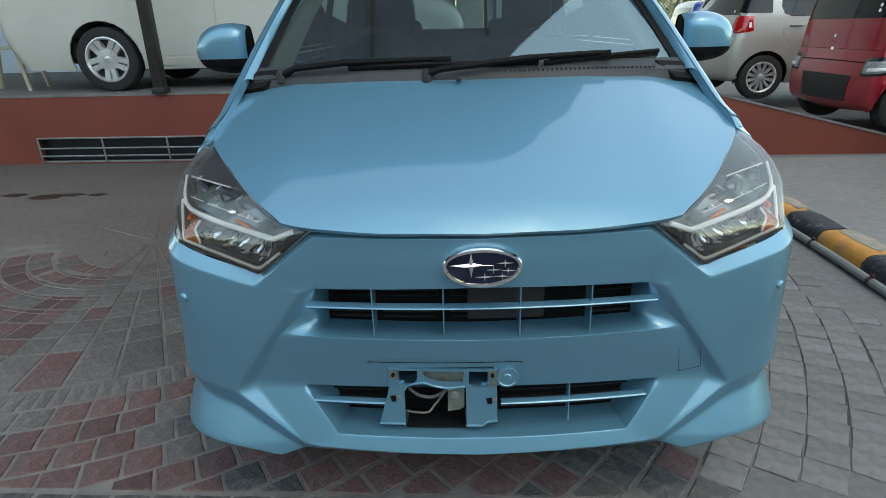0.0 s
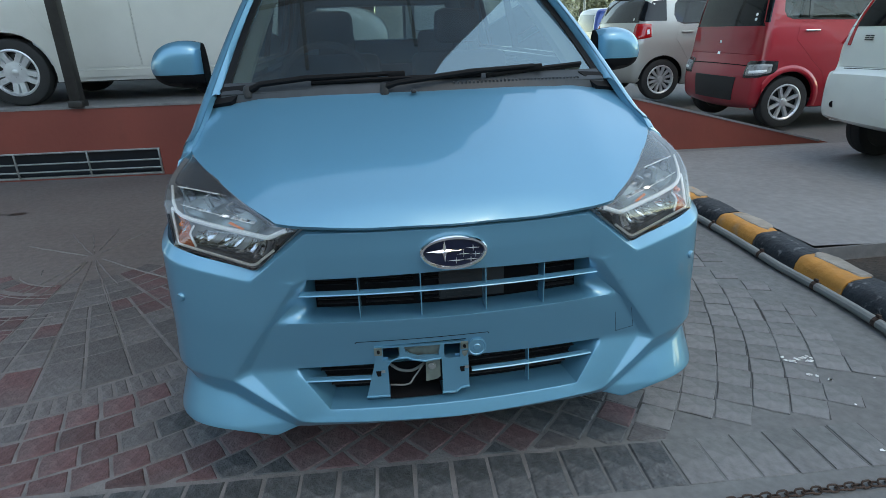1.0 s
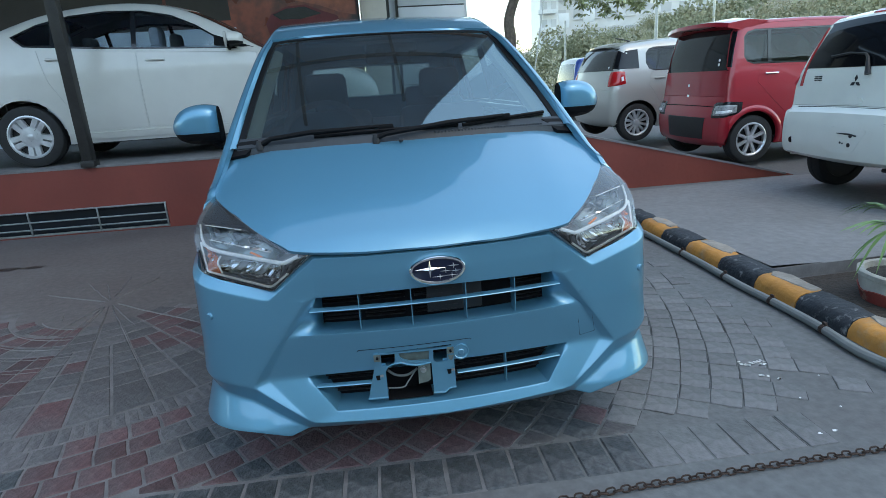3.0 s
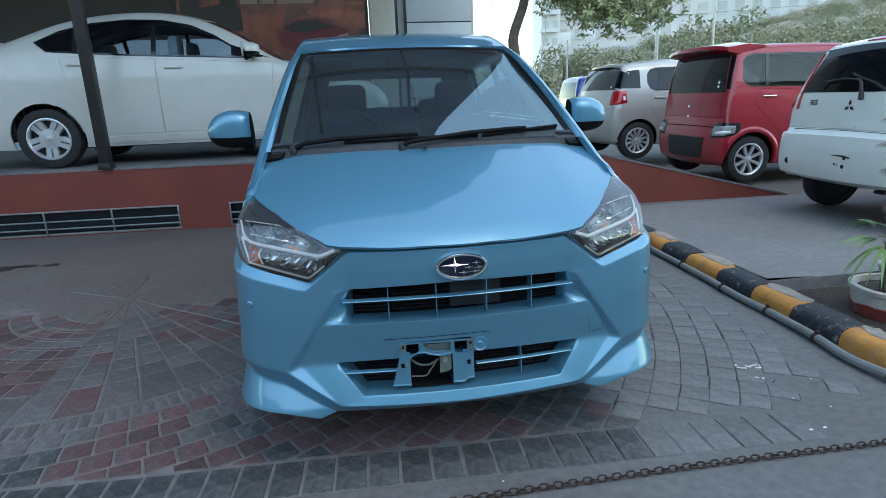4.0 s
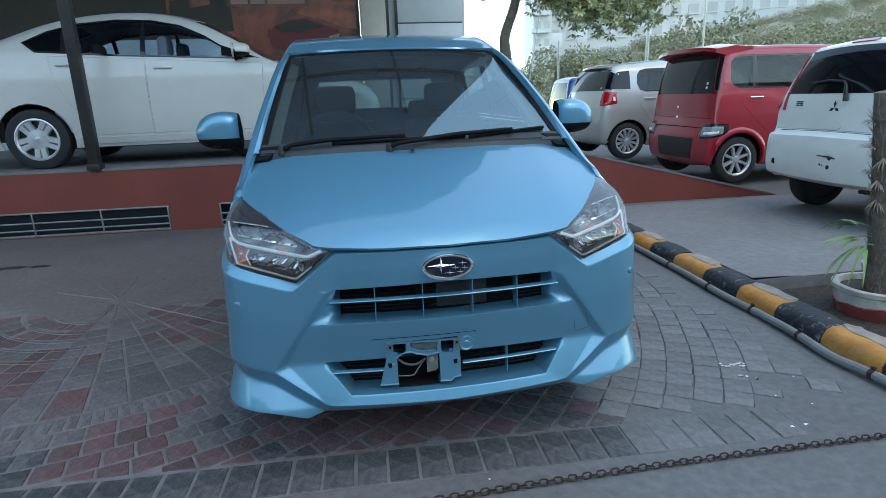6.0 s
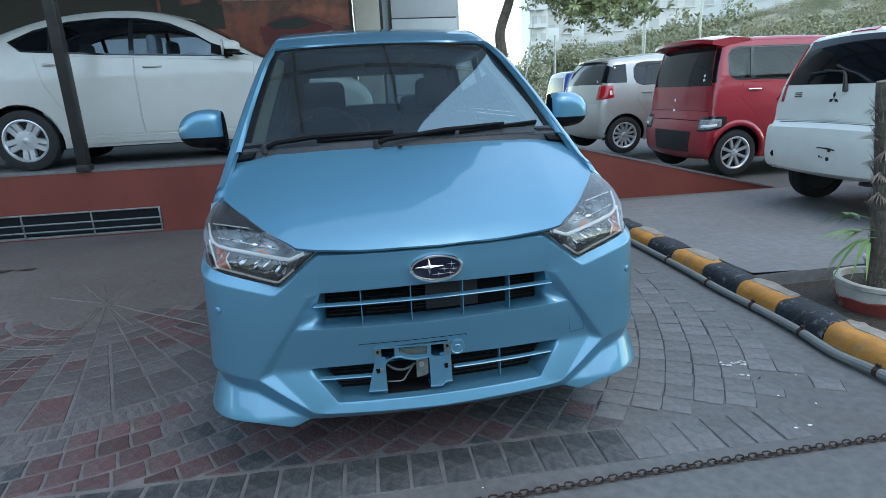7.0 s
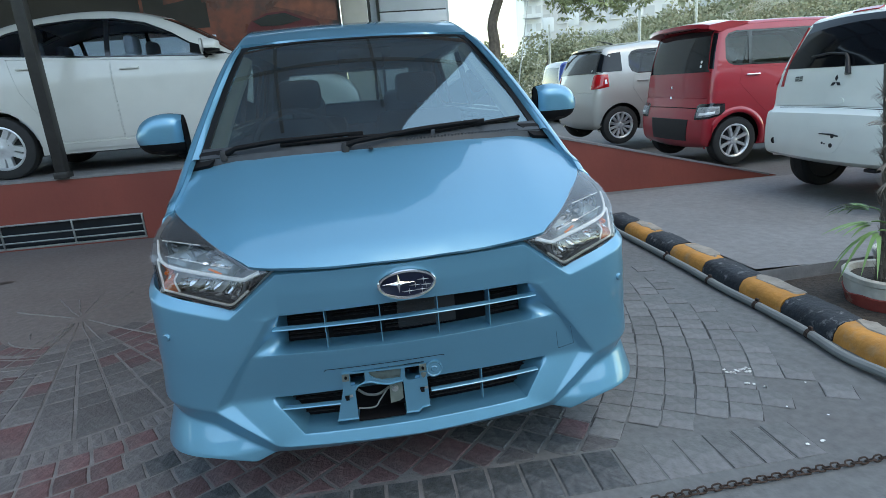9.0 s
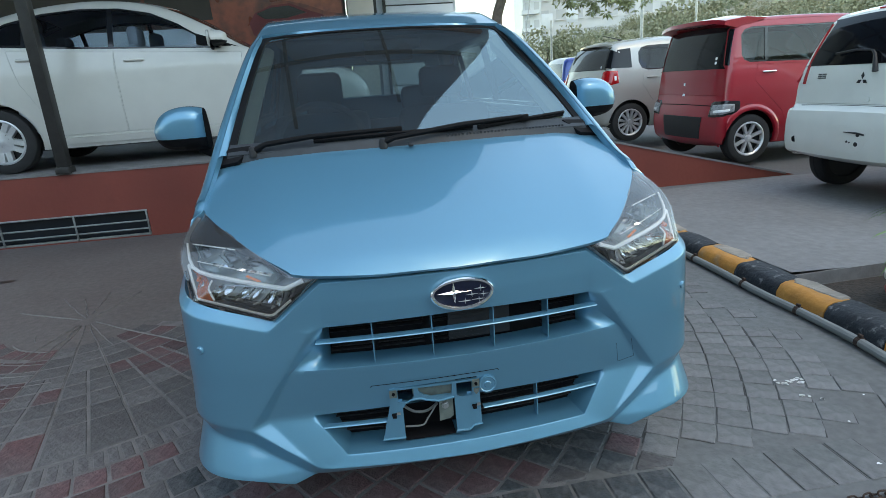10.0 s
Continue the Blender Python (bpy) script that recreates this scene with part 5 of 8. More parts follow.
# thin dark plate on the shelf stands in for a shaded hole
one_bar("intake_shade_plate", CAVITY_SHADE, car, -0.180, -0.038, 0.2775, 0.2800, 0.016, 0.087, n=4)
bm = bmesh.new()
tube(bm, curve([front(-0.176, 0.362, 0.05), front(-0.150, 0.346, 0.045), front(-0.115, 0.342, 0.045), front(-0.080, 0.352, 0.06)], 6), 0.0040, 8)
tube(bm, curve([front(-0.178, 0.312, 0.03), front(-0.130, 0.313, 0.025), front(-0.112, 0.330, 0.03), front(-0.085, 0.360, 0.04)], 6), 0.0024, 8)
part("wiring", bm, CONDUIT, car, "pale grey wires")
bm = bmesh.new()
lathe(bm, [(0.026, -0.002), (0.026, 0.003), (0.022, 0.004), (0.020, 0.002), (0.010, 0.0022), (0.008, 0.004), (0, 0.004)], 28, Matrix.Translation(front(0.058, 0.418, 0.008)) @ Matrix.Rotation(radians(90), 4, "X"))
part("bumper_boss", bm, BLUE, car)
# shade line of the panel groove, drawn as a thin dark strip
skin("panel_groove", [(-0.262, 0.457), (-0.258, 0.4625), (0.088, 0.4625), (0.092, 0.457), (0.089, 0.457), (0.0865, 0.4605), (-0.2565, 0.4605), (-0.259, 0.457)], on_nose(-0.0055), CAVITY_SHADE, car, (0, -1, 0), [], 0.03, 0.0)
# only the cover's seam is drawn, its shade as thin dark lines
skin("tow_eye_cover", [(0.452, 0.468), (0.459, 0.407), (0.516, 0.412), (0.504, 0.474), (0.5030, 0.474), (0.5147, 0.4132), (0.4600, 0.4082), (0.4530, 0.468)], on_nose(0.001), CAVITY_SHADE, car, (0, -1, 0), [], 0.03, 0.0)
for u in (-0.682, 0.682):
    bm = bmesh.new()
    q = front(u, 0.602, -0.012)
    nrm = (front(u, 0.602, -0.1) - q).normalized()
    lathe(bm, [(0.0, 0.005), (0.008, 0.005), (0.0105, 0.003), (0.0115, -0.004)], 20, Matrix.Translation(q) @ nrm.to_track_quat("Z", "Y").to_matrix().to_4x4())
    part("parking_sensor", bm, BLUE, car)

# oval emblem, plain shapes only
emblem = new("emblem")
emblem.parent = car
EM = Matrix.Translation(front(0, 0.699, -0.004)) @ Matrix.Rotation(radians(84), 4, "X")


def oval(bm, a, b, prof, sides=56):
    rings = [[bm.verts.new(EM @ Vector((math.cos(2 * math.pi * k / sides) * (a + r), math.sin(2 * math.pi * k / sides) * (b + r), h + 0.010 * (1 - (math.cos(2 * math.pi * k / sides)) ** 2)))) for k in range(sides)] for r, h in prof]
    for r0, r1 in zip(rings, rings[1:]):
        for k in range(sides):
            bm.faces.new((r0[k], r0[(k + 1) % sides], r1[(k + 1) % sides], r1[k]))
    bm.faces.new(rings[-1])


bm = bmesh.new()
oval(bm, 0.077, 0.036, [(0.0, -0.02), (0.0, 0.004), (-0.002, 0.004), (-0.010, 0.004), (-0.03, 0.0045)])
part("enamel_field", bm, EMBLEM_BLUE, emblem)
bm = bmesh.new()
oval(bm, 0.081, 0.040, [(0.002, -0.02), (0.003, 0.004), (0.0, 0.008), (-0.005, 0.008), (-0.0075, 0.0045)])
bm.faces.ensure_lookup_table()
bmesh.ops.delete(bm, geom=[max(bm.faces, key=lambda f: len(f.verts))], context="FACES_ONLY")
part("chrome_ring", bm, CHROME, emblem)
for cx, cy, a, b in ((-0.024, 0.006, 0.046, 0.027), (0.046, 0.010, 0.018, 0.010), (0.022, -0.004, 0.018, 0.009), (0.052, -0.006, 0.016, 0.008), (0.004, -0.019, 0.022, 0.011), (0.040, -0.018, 0.019, 0.009)):
    bm = bmesh.new()
    h = 0.0135
    pts = []
    for k in range(8):
        ang = math.pi * k / 4
        r = (a if k % 4 == 0 else b) if k % 2 == 0 else b * 0.24
        pts.append(bm.verts.new(EM @ Vector((cx + r * math.cos(ang), cy + r * math.sin(ang), h))))
    top = bm.verts.new(EM @ Vector((cx, cy, h + 0.004)))
    for k in range(8):
        bm.faces.new((pts[k], pts[(k + 1) % 8], top))
    part("bright_lozenge", bm, CHROME if a > 0.04 else SILVER, emblem, smooth=False)


# hood
HOOD_Y = [-0.02, 0.012, 0.03, 0.06, 0.12, 0.22, 0.36, 0.50, 0.62, 0.70]
HOOD_Z = [0.770, 0.782, 0.796, 0.813, 0.842, 0.888, 0.944, 0.995, 1.038, 1.060]


def hood_z(x, y):
    ax = abs(x) / 0.675
    ridge = 0.004 * math.exp(-((abs(x) - 0.43 - 0.12 * y) / 0.05) ** 2)
    return float(np.interp(y - 0.016 * ax * ax, HOOD_Y, HOOD_Z)) - 0.052 * ax ** 2.5 + ridge - 0.006 * max(0, 1 - (y - 0.01) / 0.03) ** 2


HOOD_EDGE = curve([(0, 0.006), (0.2, 0.013), (0.345, 0.030), (0.412, 0.046), (0.432, 0.062), (0.50, 0.135), (0.585, 0.25), (0.660, 0.37), (0.686, 0.45), (0.690, 0.57), (0.686, 0.668)], 5) + curve([(0.668, 0.688), (0.45, 0.634), (0.22, 0.595), (0, 0.584)], 4)
HOOD_OUT = [(p.x, p.y) for p in HOOD_EDGE] + [(-p.x, p.y) for p in HOOD_EDGE[-2:0:-1]]
skin("hood", HOOD_OUT, lambda x, y: Vector((x, y, hood_z(x, y))), BLUE, car, (0, 0, 1), (), 0.03, 0.010, sharp=40)
# dark bar paints the shade in the gap under the hood edge
one_bar("hood_gap_shade", CAVITY_SHADE, car, -0.40, 0.40, 0.755, 0.775, 0.020, 0.05)


# headlamps
def lamp_curves(s):
    inner = [Vector(p) for p in ((0.362, 0.040, 0.778), (0.425, 0.056, 0.786), (0.503, 0.135, 0.824), (0.588, 0.250, 0.862), (0.682, 0.400, 0.900))]
    outer = [Vector(p) for p in ((0.362, 0.040, 0.776), (0.484, 0.054, 0.672), (0.680, 0.118, 0.728), (0.722, 0.235, 0.805), (0.698, 0.405, 0.894))]
    return inner, outer


INNER, OUTER = lamp_curves(1)


def lamp(s, t, w, depth=0.0):
    """A place in a headlamp: t from the inner tip to the upper tip, w from the hood side to the outside, depth inwards."""
    t = min(max(t, 0.0), 4.0)
    i = min(int(t), 3)
    f = t - i
    p = INNER[i].lerp(INNER[i + 1], f).lerp(OUTER[i].lerp(OUTER[i + 1], f), w)
    out = Vector((0.30 + 0.15 * t * 0.8, -0.85 + 0.08 * t, 0.30)).normalized()
    q = p + out * (0.016 * 4 * w * (1 - w) * math.sin(math.pi * min(1, t / 4 + 0.1)) - depth)
    q += out * 0.015 * max(0.0, w) * math.sin(math.pi * max(0.0, t - 3.0))
    return Vector((q.x * s, q.y, q.z))


def lamp_patch(bm, s, t0, t1, w0, w1, d, nt=12, nw=8, depth=None, bend=None):
    bend = bend or (lambda t, w: w)
    depth = depth or (lambda a, b: d)
    g = [[bm.verts.new(lamp(s, t0 + (t1 - t0) * i / nt, bend(t0 + (t1 - t0) * i / nt, w0 + (w1 - w0) * j / nw), depth(i / nt, j / nw))) for j in range(nw + 1)] for i in range(nt + 1)]
    for i in range(nt):
        for j in range(nw):
            f = (g[i][j], g[i + 1][j], g[i + 1][j + 1], g[i][j + 1])
            bm.faces.new(f if s > 0 else f[::-1])
    return g


def lamp_tube(s, pts, r, mat, parent, name="light_guide", depth=0.013, n=10):
    bm = bmesh.new()
    keys = [lamp(s, t, w, depth) for t, w in pts]
    path = [p.lerp(q, k / n) for p, q in zip(keys, keys[1:]) for k in range(n)] + [keys[-1]]
    for _ in range(3):
        path = [path[0]] + [(p + q * 2 + w) / 4 for p, q, w in zip(path, path[1:], path[2:])] + [path[-1]]
    tube(bm, path, r, 8)
    return part(name, bm, mat, parent)


def headlamp(s):
    unit = new("headlamp")
    unit.parent = car
    bm = bmesh.new()
    lamp_patch(bm, s, 0.02, 3.98, 0.0, 1.0, 0.0, 40, 14)
    bmesh.ops.remove_doubles(bm, verts=bm.verts[:], dist=1e-4)
    bmesh.ops.dissolve_degenerate(bm, edges=bm.edges[:], dist=1e-5)
    bmesh.ops.recalc_face_normals(bm, faces=bm.faces[:])
    if sum((f.normal * f.calc_area() for f in bm.faces), Vector()).y > 0:
        bmesh.ops.reverse_faces(bm, faces=bm.faces[:])
    lens = part("lens", bm, LENS, unit, "clear polycarbonate lens")
    lens.visible_shadow = False
    bm = bmesh.new()
    lamp_patch(bm, s, 0.0, 4.0, -0.02, 1.02, 0.055, 28, 8)
    front_row = lamp_patch(bm, s, 0.0, 4.0, 0.985, 1.03, 0.0, 28, 1, lambda a, b: 0.003 + 0.052 * b)
    lamp_patch(bm, s, 0.0, 4.0, -0.03, 0.015, 0.0, 28, 1, lambda a, b: 0.055 - 0.052 * b)
    part("housing", bm, LAMP_GREY, unit)
    bm = bmesh.new()
    lamp_patch(bm, s, 0.0, 3.97, 0.0, 0.06, 0.004, 30, 2)
    lamp_patch(bm, s, 1.45, 3.95, 0.03, 1.0, 0.010, 24, 4, lambda a, b: 0.006 + 0.010 * b, lambda t, w: 0.03 + (w - 0.03) * float(np.interp(t, [1.45, 2.0, 2.5, 3.0, 3.25, 3.45, 3.95], [0.03, 0.06, 0.15, 0.42, 0.75, 0.99, 1.0])))
    part("upper_cover", bm, LAMP_TRIM, unit, "dark smoked upper trim")
    # black seal along the foot of the lens
    bm = bmesh.new()
    lamp_patch(bm, s, 0.30, 2.75, 0.955, 1.005, 0.004, 30, 2)
    part("lens_seal", bm, GLOSS_BLACK, unit)
    thick = lambda n, a, b: [a + (b - a) * min(1.0, k / (n * 0.45)) for k in range(n)]
    lamp_tube(s, [(3.36, 0.97), (3.00, 0.885), (2.75, 0.865), (2.55, 0.79), (2.30, 0.655), (1.95, 0.490), (1.45, 0.395), (1.00, 0.290), (0.75, 0.250), (0.50, 0.160)], thick(91, 0.0034, 0.0062), LAMP_WHITE, unit)
    lamp_tube(s, [(3.28, 0.80), (3.00, 0.43), (2.55, 0.165)], 0.0020, LAMP_WHITE, unit, "trim_line")
    lamp_tube(s, [(2.74, 0.885), (2.90, 0.94), (2.60, 0.955), (2.20, 0.960), (2.02, 0.955), (1.85, 0.945), (1.50, 0.935), (1.05, 0.920), (0.65, 0.800)], 0.0036, LAMP_WHITE, unit)
    lamp_tube(s, [(2.16, 0.66), (2.06, 0.76), (1.82, 0.90)], 0.0028, LAMP_WHITE, unit, "divider")
    rnd = random.Random(31)
    # smooth bowl behind the upper cells
    bm = bmesh.new()
    lamp_patch(bm, s, 3.30, 1.30, 0.05, 0.95, 0.03, 24, 6, lambda a, b: 0.030 + 0.008 * math.sin(5 * math.pi * a), lambda t, w: float(np.interp(t, [1.3, 2.0, 2.5, 3.0, 3.3], [0.05, 0.07, 0.16, 0.42, 0.75])) * (1 - w) + w * float(np.interp(t, [1.3, 1.95, 2.3, 2.6, 3.3], [0.36, 0.47, 0.64, 0.78, 0.93])))
    bmesh.ops.recalc_face_normals(bm, faces=bm.faces[:])
    part("upper_bowl", bm, LAMP_BOWL, unit)
    for t, w in ((2.98, 0.60), (2.50, 0.31), (2.00, 0.145)):
        bm = bmesh.new()
        lamp_patch(bm, s, t + 0.17, t - 0.17, max(0.07, w - 0.075), w + 0.065, 0.02, 8, 6, lambda a, b: 0.024 - 0.010 * math.sin(math.pi * a) * math.sin(math.pi * b))
        bmesh.ops.recalc_face_normals(bm, faces=bm.faces[:])
        part("projector", bm, LAMP_CELL, unit)
        lamp_tube(s, [(t + 0.20, max(0.07, w - 0.08)), (t + 0.16, w + 0.085), (t - 0.20, w + 0.055)], 0.0016, REFLECTOR, unit, "cell_edge", 0.012, 4)
    # row of bright facets under the cells
    for k in range(17):
        t0 = 2.78 - 0.080 * k
        w0 = float(np.interp(t0, [1.40, 2.20, 2.80], [0.125, 0.32, 0.66]))
        h0, h1, h2 = rnd.uniform(0.010, 0.018), rnd.uniform(0.010, 0.020), rnd.uniform(-0.007, 0.007)
        bm = bmesh.new()
        lamp_patch(bm, s, t0, t0 - 0.070, w0, w0 + rnd.uniform(0.035, 0.060), 0.02, 2, 2, lambda a, b: h0 + (h1 - h0) * b + h2 * (a - 0.5) * 2)
        bmesh.ops.recalc_face_normals(bm, faces=bm.faces[:])
        part("reflector_facet", bm, (REFLECTOR, LAMP_WHITE, REFLECTOR, LAMP_CELL)[k % 4], unit, smooth=False)
    lamp_tube(s, [(2.80, 0.735), (2.20, 0.385), (1.40, 0.185)], 0.0012, LAMP_WHITE, unit, "trim_line", 0.010)
    bm = bmesh.new()
    lamp_patch(bm, s, 1.80, 1.50, 0.335, 0.375, 0.02, 4, 2)
    part("amber_strip", bm, AMBER, unit, "thin amber strip")

    # lower reflectors: upright flutes over a dark foot
    def below(t, w):
        top = float(np.interp(t, [0.80, 1.00, 1.45, 2.06], [0.31, 0.33, 0.44, 0.66]))
        return top + (0.90 - top) * w
    bm = bmesh.new()
    lamp_patch(bm, s, 2.06, 0.80, 0.0, 1.0, 0.03, 16, 5, lambda a, b: 0.044, below)
    part("lower_bowl", bm, LAMP_TRIM, unit)
    for k in range(9):
        t0 = 2.02 - 0.126 * k
        tilt, bow = rnd.uniform(-0.012, 0.012), rnd.uniform(0.008, 0.016)
        bm = bmesh.new()
        lamp_patch(bm, s, t0, t0 - 0.112, 0.04, 0.62, 0.03, 6, 5, lambda a, b: 0.022 + bow * math.sin(math.pi * a) + tilt * (b - 0.5) + 0.007 * math.sin(math.pi * b), below)
        bmesh.ops.recalc_face_normals(bm, faces=bm.faces[:])
        part("reflector_flute", bm, (REFLECTOR, REFLECTOR, LAMP_GREY)[k % 3], unit)
        bm = bmesh.new()
        lamp_patch(bm, s, t0 - 0.01, t0 - 0.07, 0.64, 0.70 + 0.10 * (k % 2), 0.03, 2, 2, lambda a, b: 0.026 + 0.010 * a, below)
        bmesh.ops.recalc_face_normals(bm, faces=bm.faces[:])
        part("reflector_facet", bm, REFLECTOR if k % 2 else LAMP_CELL, unit, smooth=False)
    bm = bmesh.new()
    lamp_patch(bm, s, 2.74, 1.86, 0.0, 1.0, 0.025, 10, 5, lambda a, b: 0.020 + 0.010 * math.sin(2 * math.pi * a), lambda t, w: float(np.interp(t, [1.85, 2.15, 2.45, 2.74], [0.88, 0.69, 0.80, 0.89])) * (1 - w) + 0.945 * w)
    part("indicator", bm, AMBER_DEEP, unit, "amber turn indicator")
    for t, w, r in ((2.20, 0.85, 0.013), (2.45, 0.90, 0.008)):
        bm = bmesh.new()
        lathe(bm, [(0, r), (r * 0.7, r * 0.7), (r, -0.01)], 14, Matrix.Translation(lamp(s, t, w, 0.024)) @ Matrix.Rotation(radians(90), 4, "X"))
        part("indicator_bulb", bm, REFLECTOR if r > 0.01 else AMBER, unit)
    # grille-side black corner
    bm = bmesh.new()
    lamp_patch(bm, s, 0.05, 0.62, 0.05, 0.97, 0.014, 6, 4)
    part("corner_trim", bm, GLOSS_BLACK, unit)


for s in (1, -1):
    headlamp(s)

# sides, roof and tail
HULL = [(0.345, 0.27), (0.337, 0.50), (0.337, 0.74), (0.41, 0.905), (0.53, 0.962), (0.645, 1.032), (0.95, 1.222), (1.28, 1.395), (1.52, 1.476), (1.85, 1.565), (2.3, 1.602), (2.9, 1.555), (3.20, 1.43), (3.295, 1.14), (3.375, 0.92), (3.395, 0.60), (3.37, 0.32), (3.30, 0.25)]
sh = Shell(HULL, 0.7375, 0.030, (0.80, 1.48, 0.150), 0.018)
round_from = sh.poly[3 * sh.n:]


def side_of(sign, off=0.0):
    def f(y, z):
        d = min(float(seg_dist(round_from, np.array([y]), np.array([z]), False)[0]), 0.03)
        k = 1 - d / 0.03
        nose_in = 0.010 * max(0.0, (0.5 - y) / 0.16) ** 2
        crease = 0.010 * math.exp(-((z - 0.80 - 0.03 * y) / 0.05) ** 2)
        return Vector((sign * (sh.half(y, z) - nose_in + crease - 0.006 - 0.03 * (1 - math.sqrt(max(0, 1 - k * k))) + off), y, z))
    return f


W1, W2, RAD = 0.66, 3.115, 0.278
arch = 0.315
low = [(3.28, 0.22)]
for wy in (W2, W1):
    a0 = math.asin(-(RAD - 0.20) / arch)
    angles = [a for a in np.linspace(a0, math.pi - a0, 21)]
    low += [(wy + arch * math.cos(a), RAD + arch * math.sin(a)) for a in angles if wy + arch * math.cos(a) > 0.352 and wy + arch * math.cos(a) < 3.27]
HULL_OUT = [tuple(p) for p in sh.poly] + low
DLO = [(0.98, 1.085), (1.30, 1.305), (1.48, 1.395), (1.62, 1.422), (2.4, 1.425), (2.82, 1.395), (2.93, 1.33), (2.98, 1.12), (2.90, 1.085)]
DOORS = [[(0.99, 1.045), (1.92, 1.055), (1.92, 0.28), (1.02, 0.28), (0.98, 0.6)], [(1.95, 1.055), (2.86, 1.065), (2.84, 0.72), (2.76, 0.52), (2.66, 0.28), (1.95, 0.28)]]


def pillar_edge(s):
    """The smooth turn from the roof and the pillars to the side."""
    bm = bmesh.new()
    rows = []
    f = side_of(s, 0.002)
    for i in range(3 * sh.n + 2, 13 * sh.n):
        p = Vector(sh.poly[i])
        q = Vector(sh.poly[i + 1]) - Vector(sh.poly[i - 1])
        n = Vector((-q.y, q.x)).normalized()
        rows.append([bm.verts.new(f(*(p - n * 0.032 * (k / 8) ** 2)) + Vector((0, n.x, n.y)) * 0.002 * (1 - k / 8)) for k in range(9)])
    for r0, r1 in zip(rows, rows[1:]):
        for k in range(8):
            bm.faces.new((r0[k], r0[k + 1], r1[k + 1], r1[k]))
    bmesh.ops.recalc_face_normals(bm, faces=bm.faces[:])
    if sum(f_.normal.x * f_.calc_area() for f_ in bm.faces) * s < 0:
        bmesh.ops.reverse_faces(bm, faces=bm.faces[:])
    part("roof_edge", bm, BLUE, car, sharp=60)


EDGE_RING = rim_points(round_from, HULL_OUT, (0.003, 0.009, 0.018, 0.031), [DLO] + DOORS)
for s in (1, -1):
    pillar_edge(s)
    skin("side_panel", HULL_OUT, side_of(s), BLUE, car, (s, 0, 0), [DLO] + DOORS, 0.04, 0.02, extra=EDGE_RING)
    for d in DOORS:
        door = skin("door", inset(d, 0.0025), side_of(s), BLUE, car, (s, 0, 0), (), 0.06, 0.02)
        y1 = max(p[0] for p in d)
        bm = bmesh.new()
        hx = side_of(s)(y1 - 0.14, 0.93).x
        box(bm, (min(hx, hx + s * 0.035), y1 - 0.24, 0.915), (max(hx, hx + s * 0.035), y1 - 0.06, 0.945), 0.012)
        part("door_handle", bm, BLUE, door)
    panes = [[(1.06, 1.10), (1.32, 1.285), (1.50, 1.375), (1.63, 1.402), (1.90, 1.405), (1.90, 1.105)], [(1.98, 1.105), (1.98, 1.405), (2.4, 1.405), (2.55, 1.395), (2.55, 1.105)], [(2.60, 1.105), (2.60, 1.39), (2.81, 1.375), (2.905, 1.32), (2.95, 1.13), (2.89, 1.105)]]
    skin("window_trim", inset(DLO, 0.002), side_of(s, -0.006), GLOSS_BLACK, car, (s, 0, 0), panes, 0.06, 0.012)
    for p in panes:
        pane = skin("side_window", p, side_of(s, -0.010), CLEAR if p[0][0] < 1.9 else TINTED, car, (s, 0, 0), (), 0.08, 0.0)
    for wy in (W1, W2):
        wheel(car, (s * 0.64, wy, RAD), RAD, 0.155, s, "cap", 10, SILVER)
    mirror(car, s, (0.868, 1.130, 1.110), BLUE, (0.205, 0.105, 0.172))
for name, i0, i1, out in (("roof", 8, 12, (0, 0, 1)), ("tailgate", 12, 14, (0, 1, 0.3)), ("rear_bumper", 14, 17, (0, 1, 0))):
    holes = ()
    a0, a1 = sh.mark(i0), sh.mark(i1)
    if name == "tailgate":
        win = [(a0 + 0.06, -0.46), (a0 + 0.06, 0.46), (a0 + 0.30, 0.53), (a0 + 0.30, -0.53)]
        holes = (win,)
        skin("rear_window", inset(win, -0.01), sh.strip(-0.008), CLEAR, car, (0, 1, 0.3), (), 0.08, 0.0)
    skin(name, sh.span(a0 + 0.002, a1 - 0.002), sh.strip(), BLUE, car, out, holes, 0.05, 0.02)
for s in (1, -1):
    rear_lamp(car, sh, s, [(3.20, 0.72), (3.36, 0.70), (3.34, 0.98), (3.24, 1.0)], None)


# windscreen
def screen(a, b, off=0.0):
    """a from -1 to 1 across, b from 0 at the foot to 1 at the roof."""
    x = a * (0.633 - 0.086 * b)
    y = 0.672 + 0.868 * b - (0.068 - 0.02 * b) * (1 - a * a)
    z = 1.030 + 0.436 * b + 0.020 * 4 * b * (1 - b) + 0.012 * (1 - a * a)
    return Vector((x, y - off * 0.44, z + off * 0.9))


def screen_map(off):
    return lambda x, y: screen(x / 0.6, y / 0.95, off)


def screen_poly(pts):
    return [(a * 0.6, b * 0.95) for a, b in pts]


full = screen_poly([(-1, 0), (1, 0), (1, 1), (-1, 1)])
clear = screen_poly([(-0.965, 0.07), (-0.90, 0.055), (-0.4, 0.048), (0.4, 0.048), (0.90, 0.055), (0.955, 0.07), (0.945, 0.90), (0.90, 0.945), (0.4, 0.955), (-0.4, 0.955), (-0.90, 0.945), (-0.955, 0.90)])
glassy = skin("windscreen", full, screen_map(0.0), SCREEN, car, (0, -1, 1), (), 0.05, 0.0)
glassy.visible_shadow = False
skin("screen_border", inset(full, -0.004), screen_map(-0.004), GLOSS_BLACK, car, (0, -1, 1), (clear,), 0.05, 0.0)
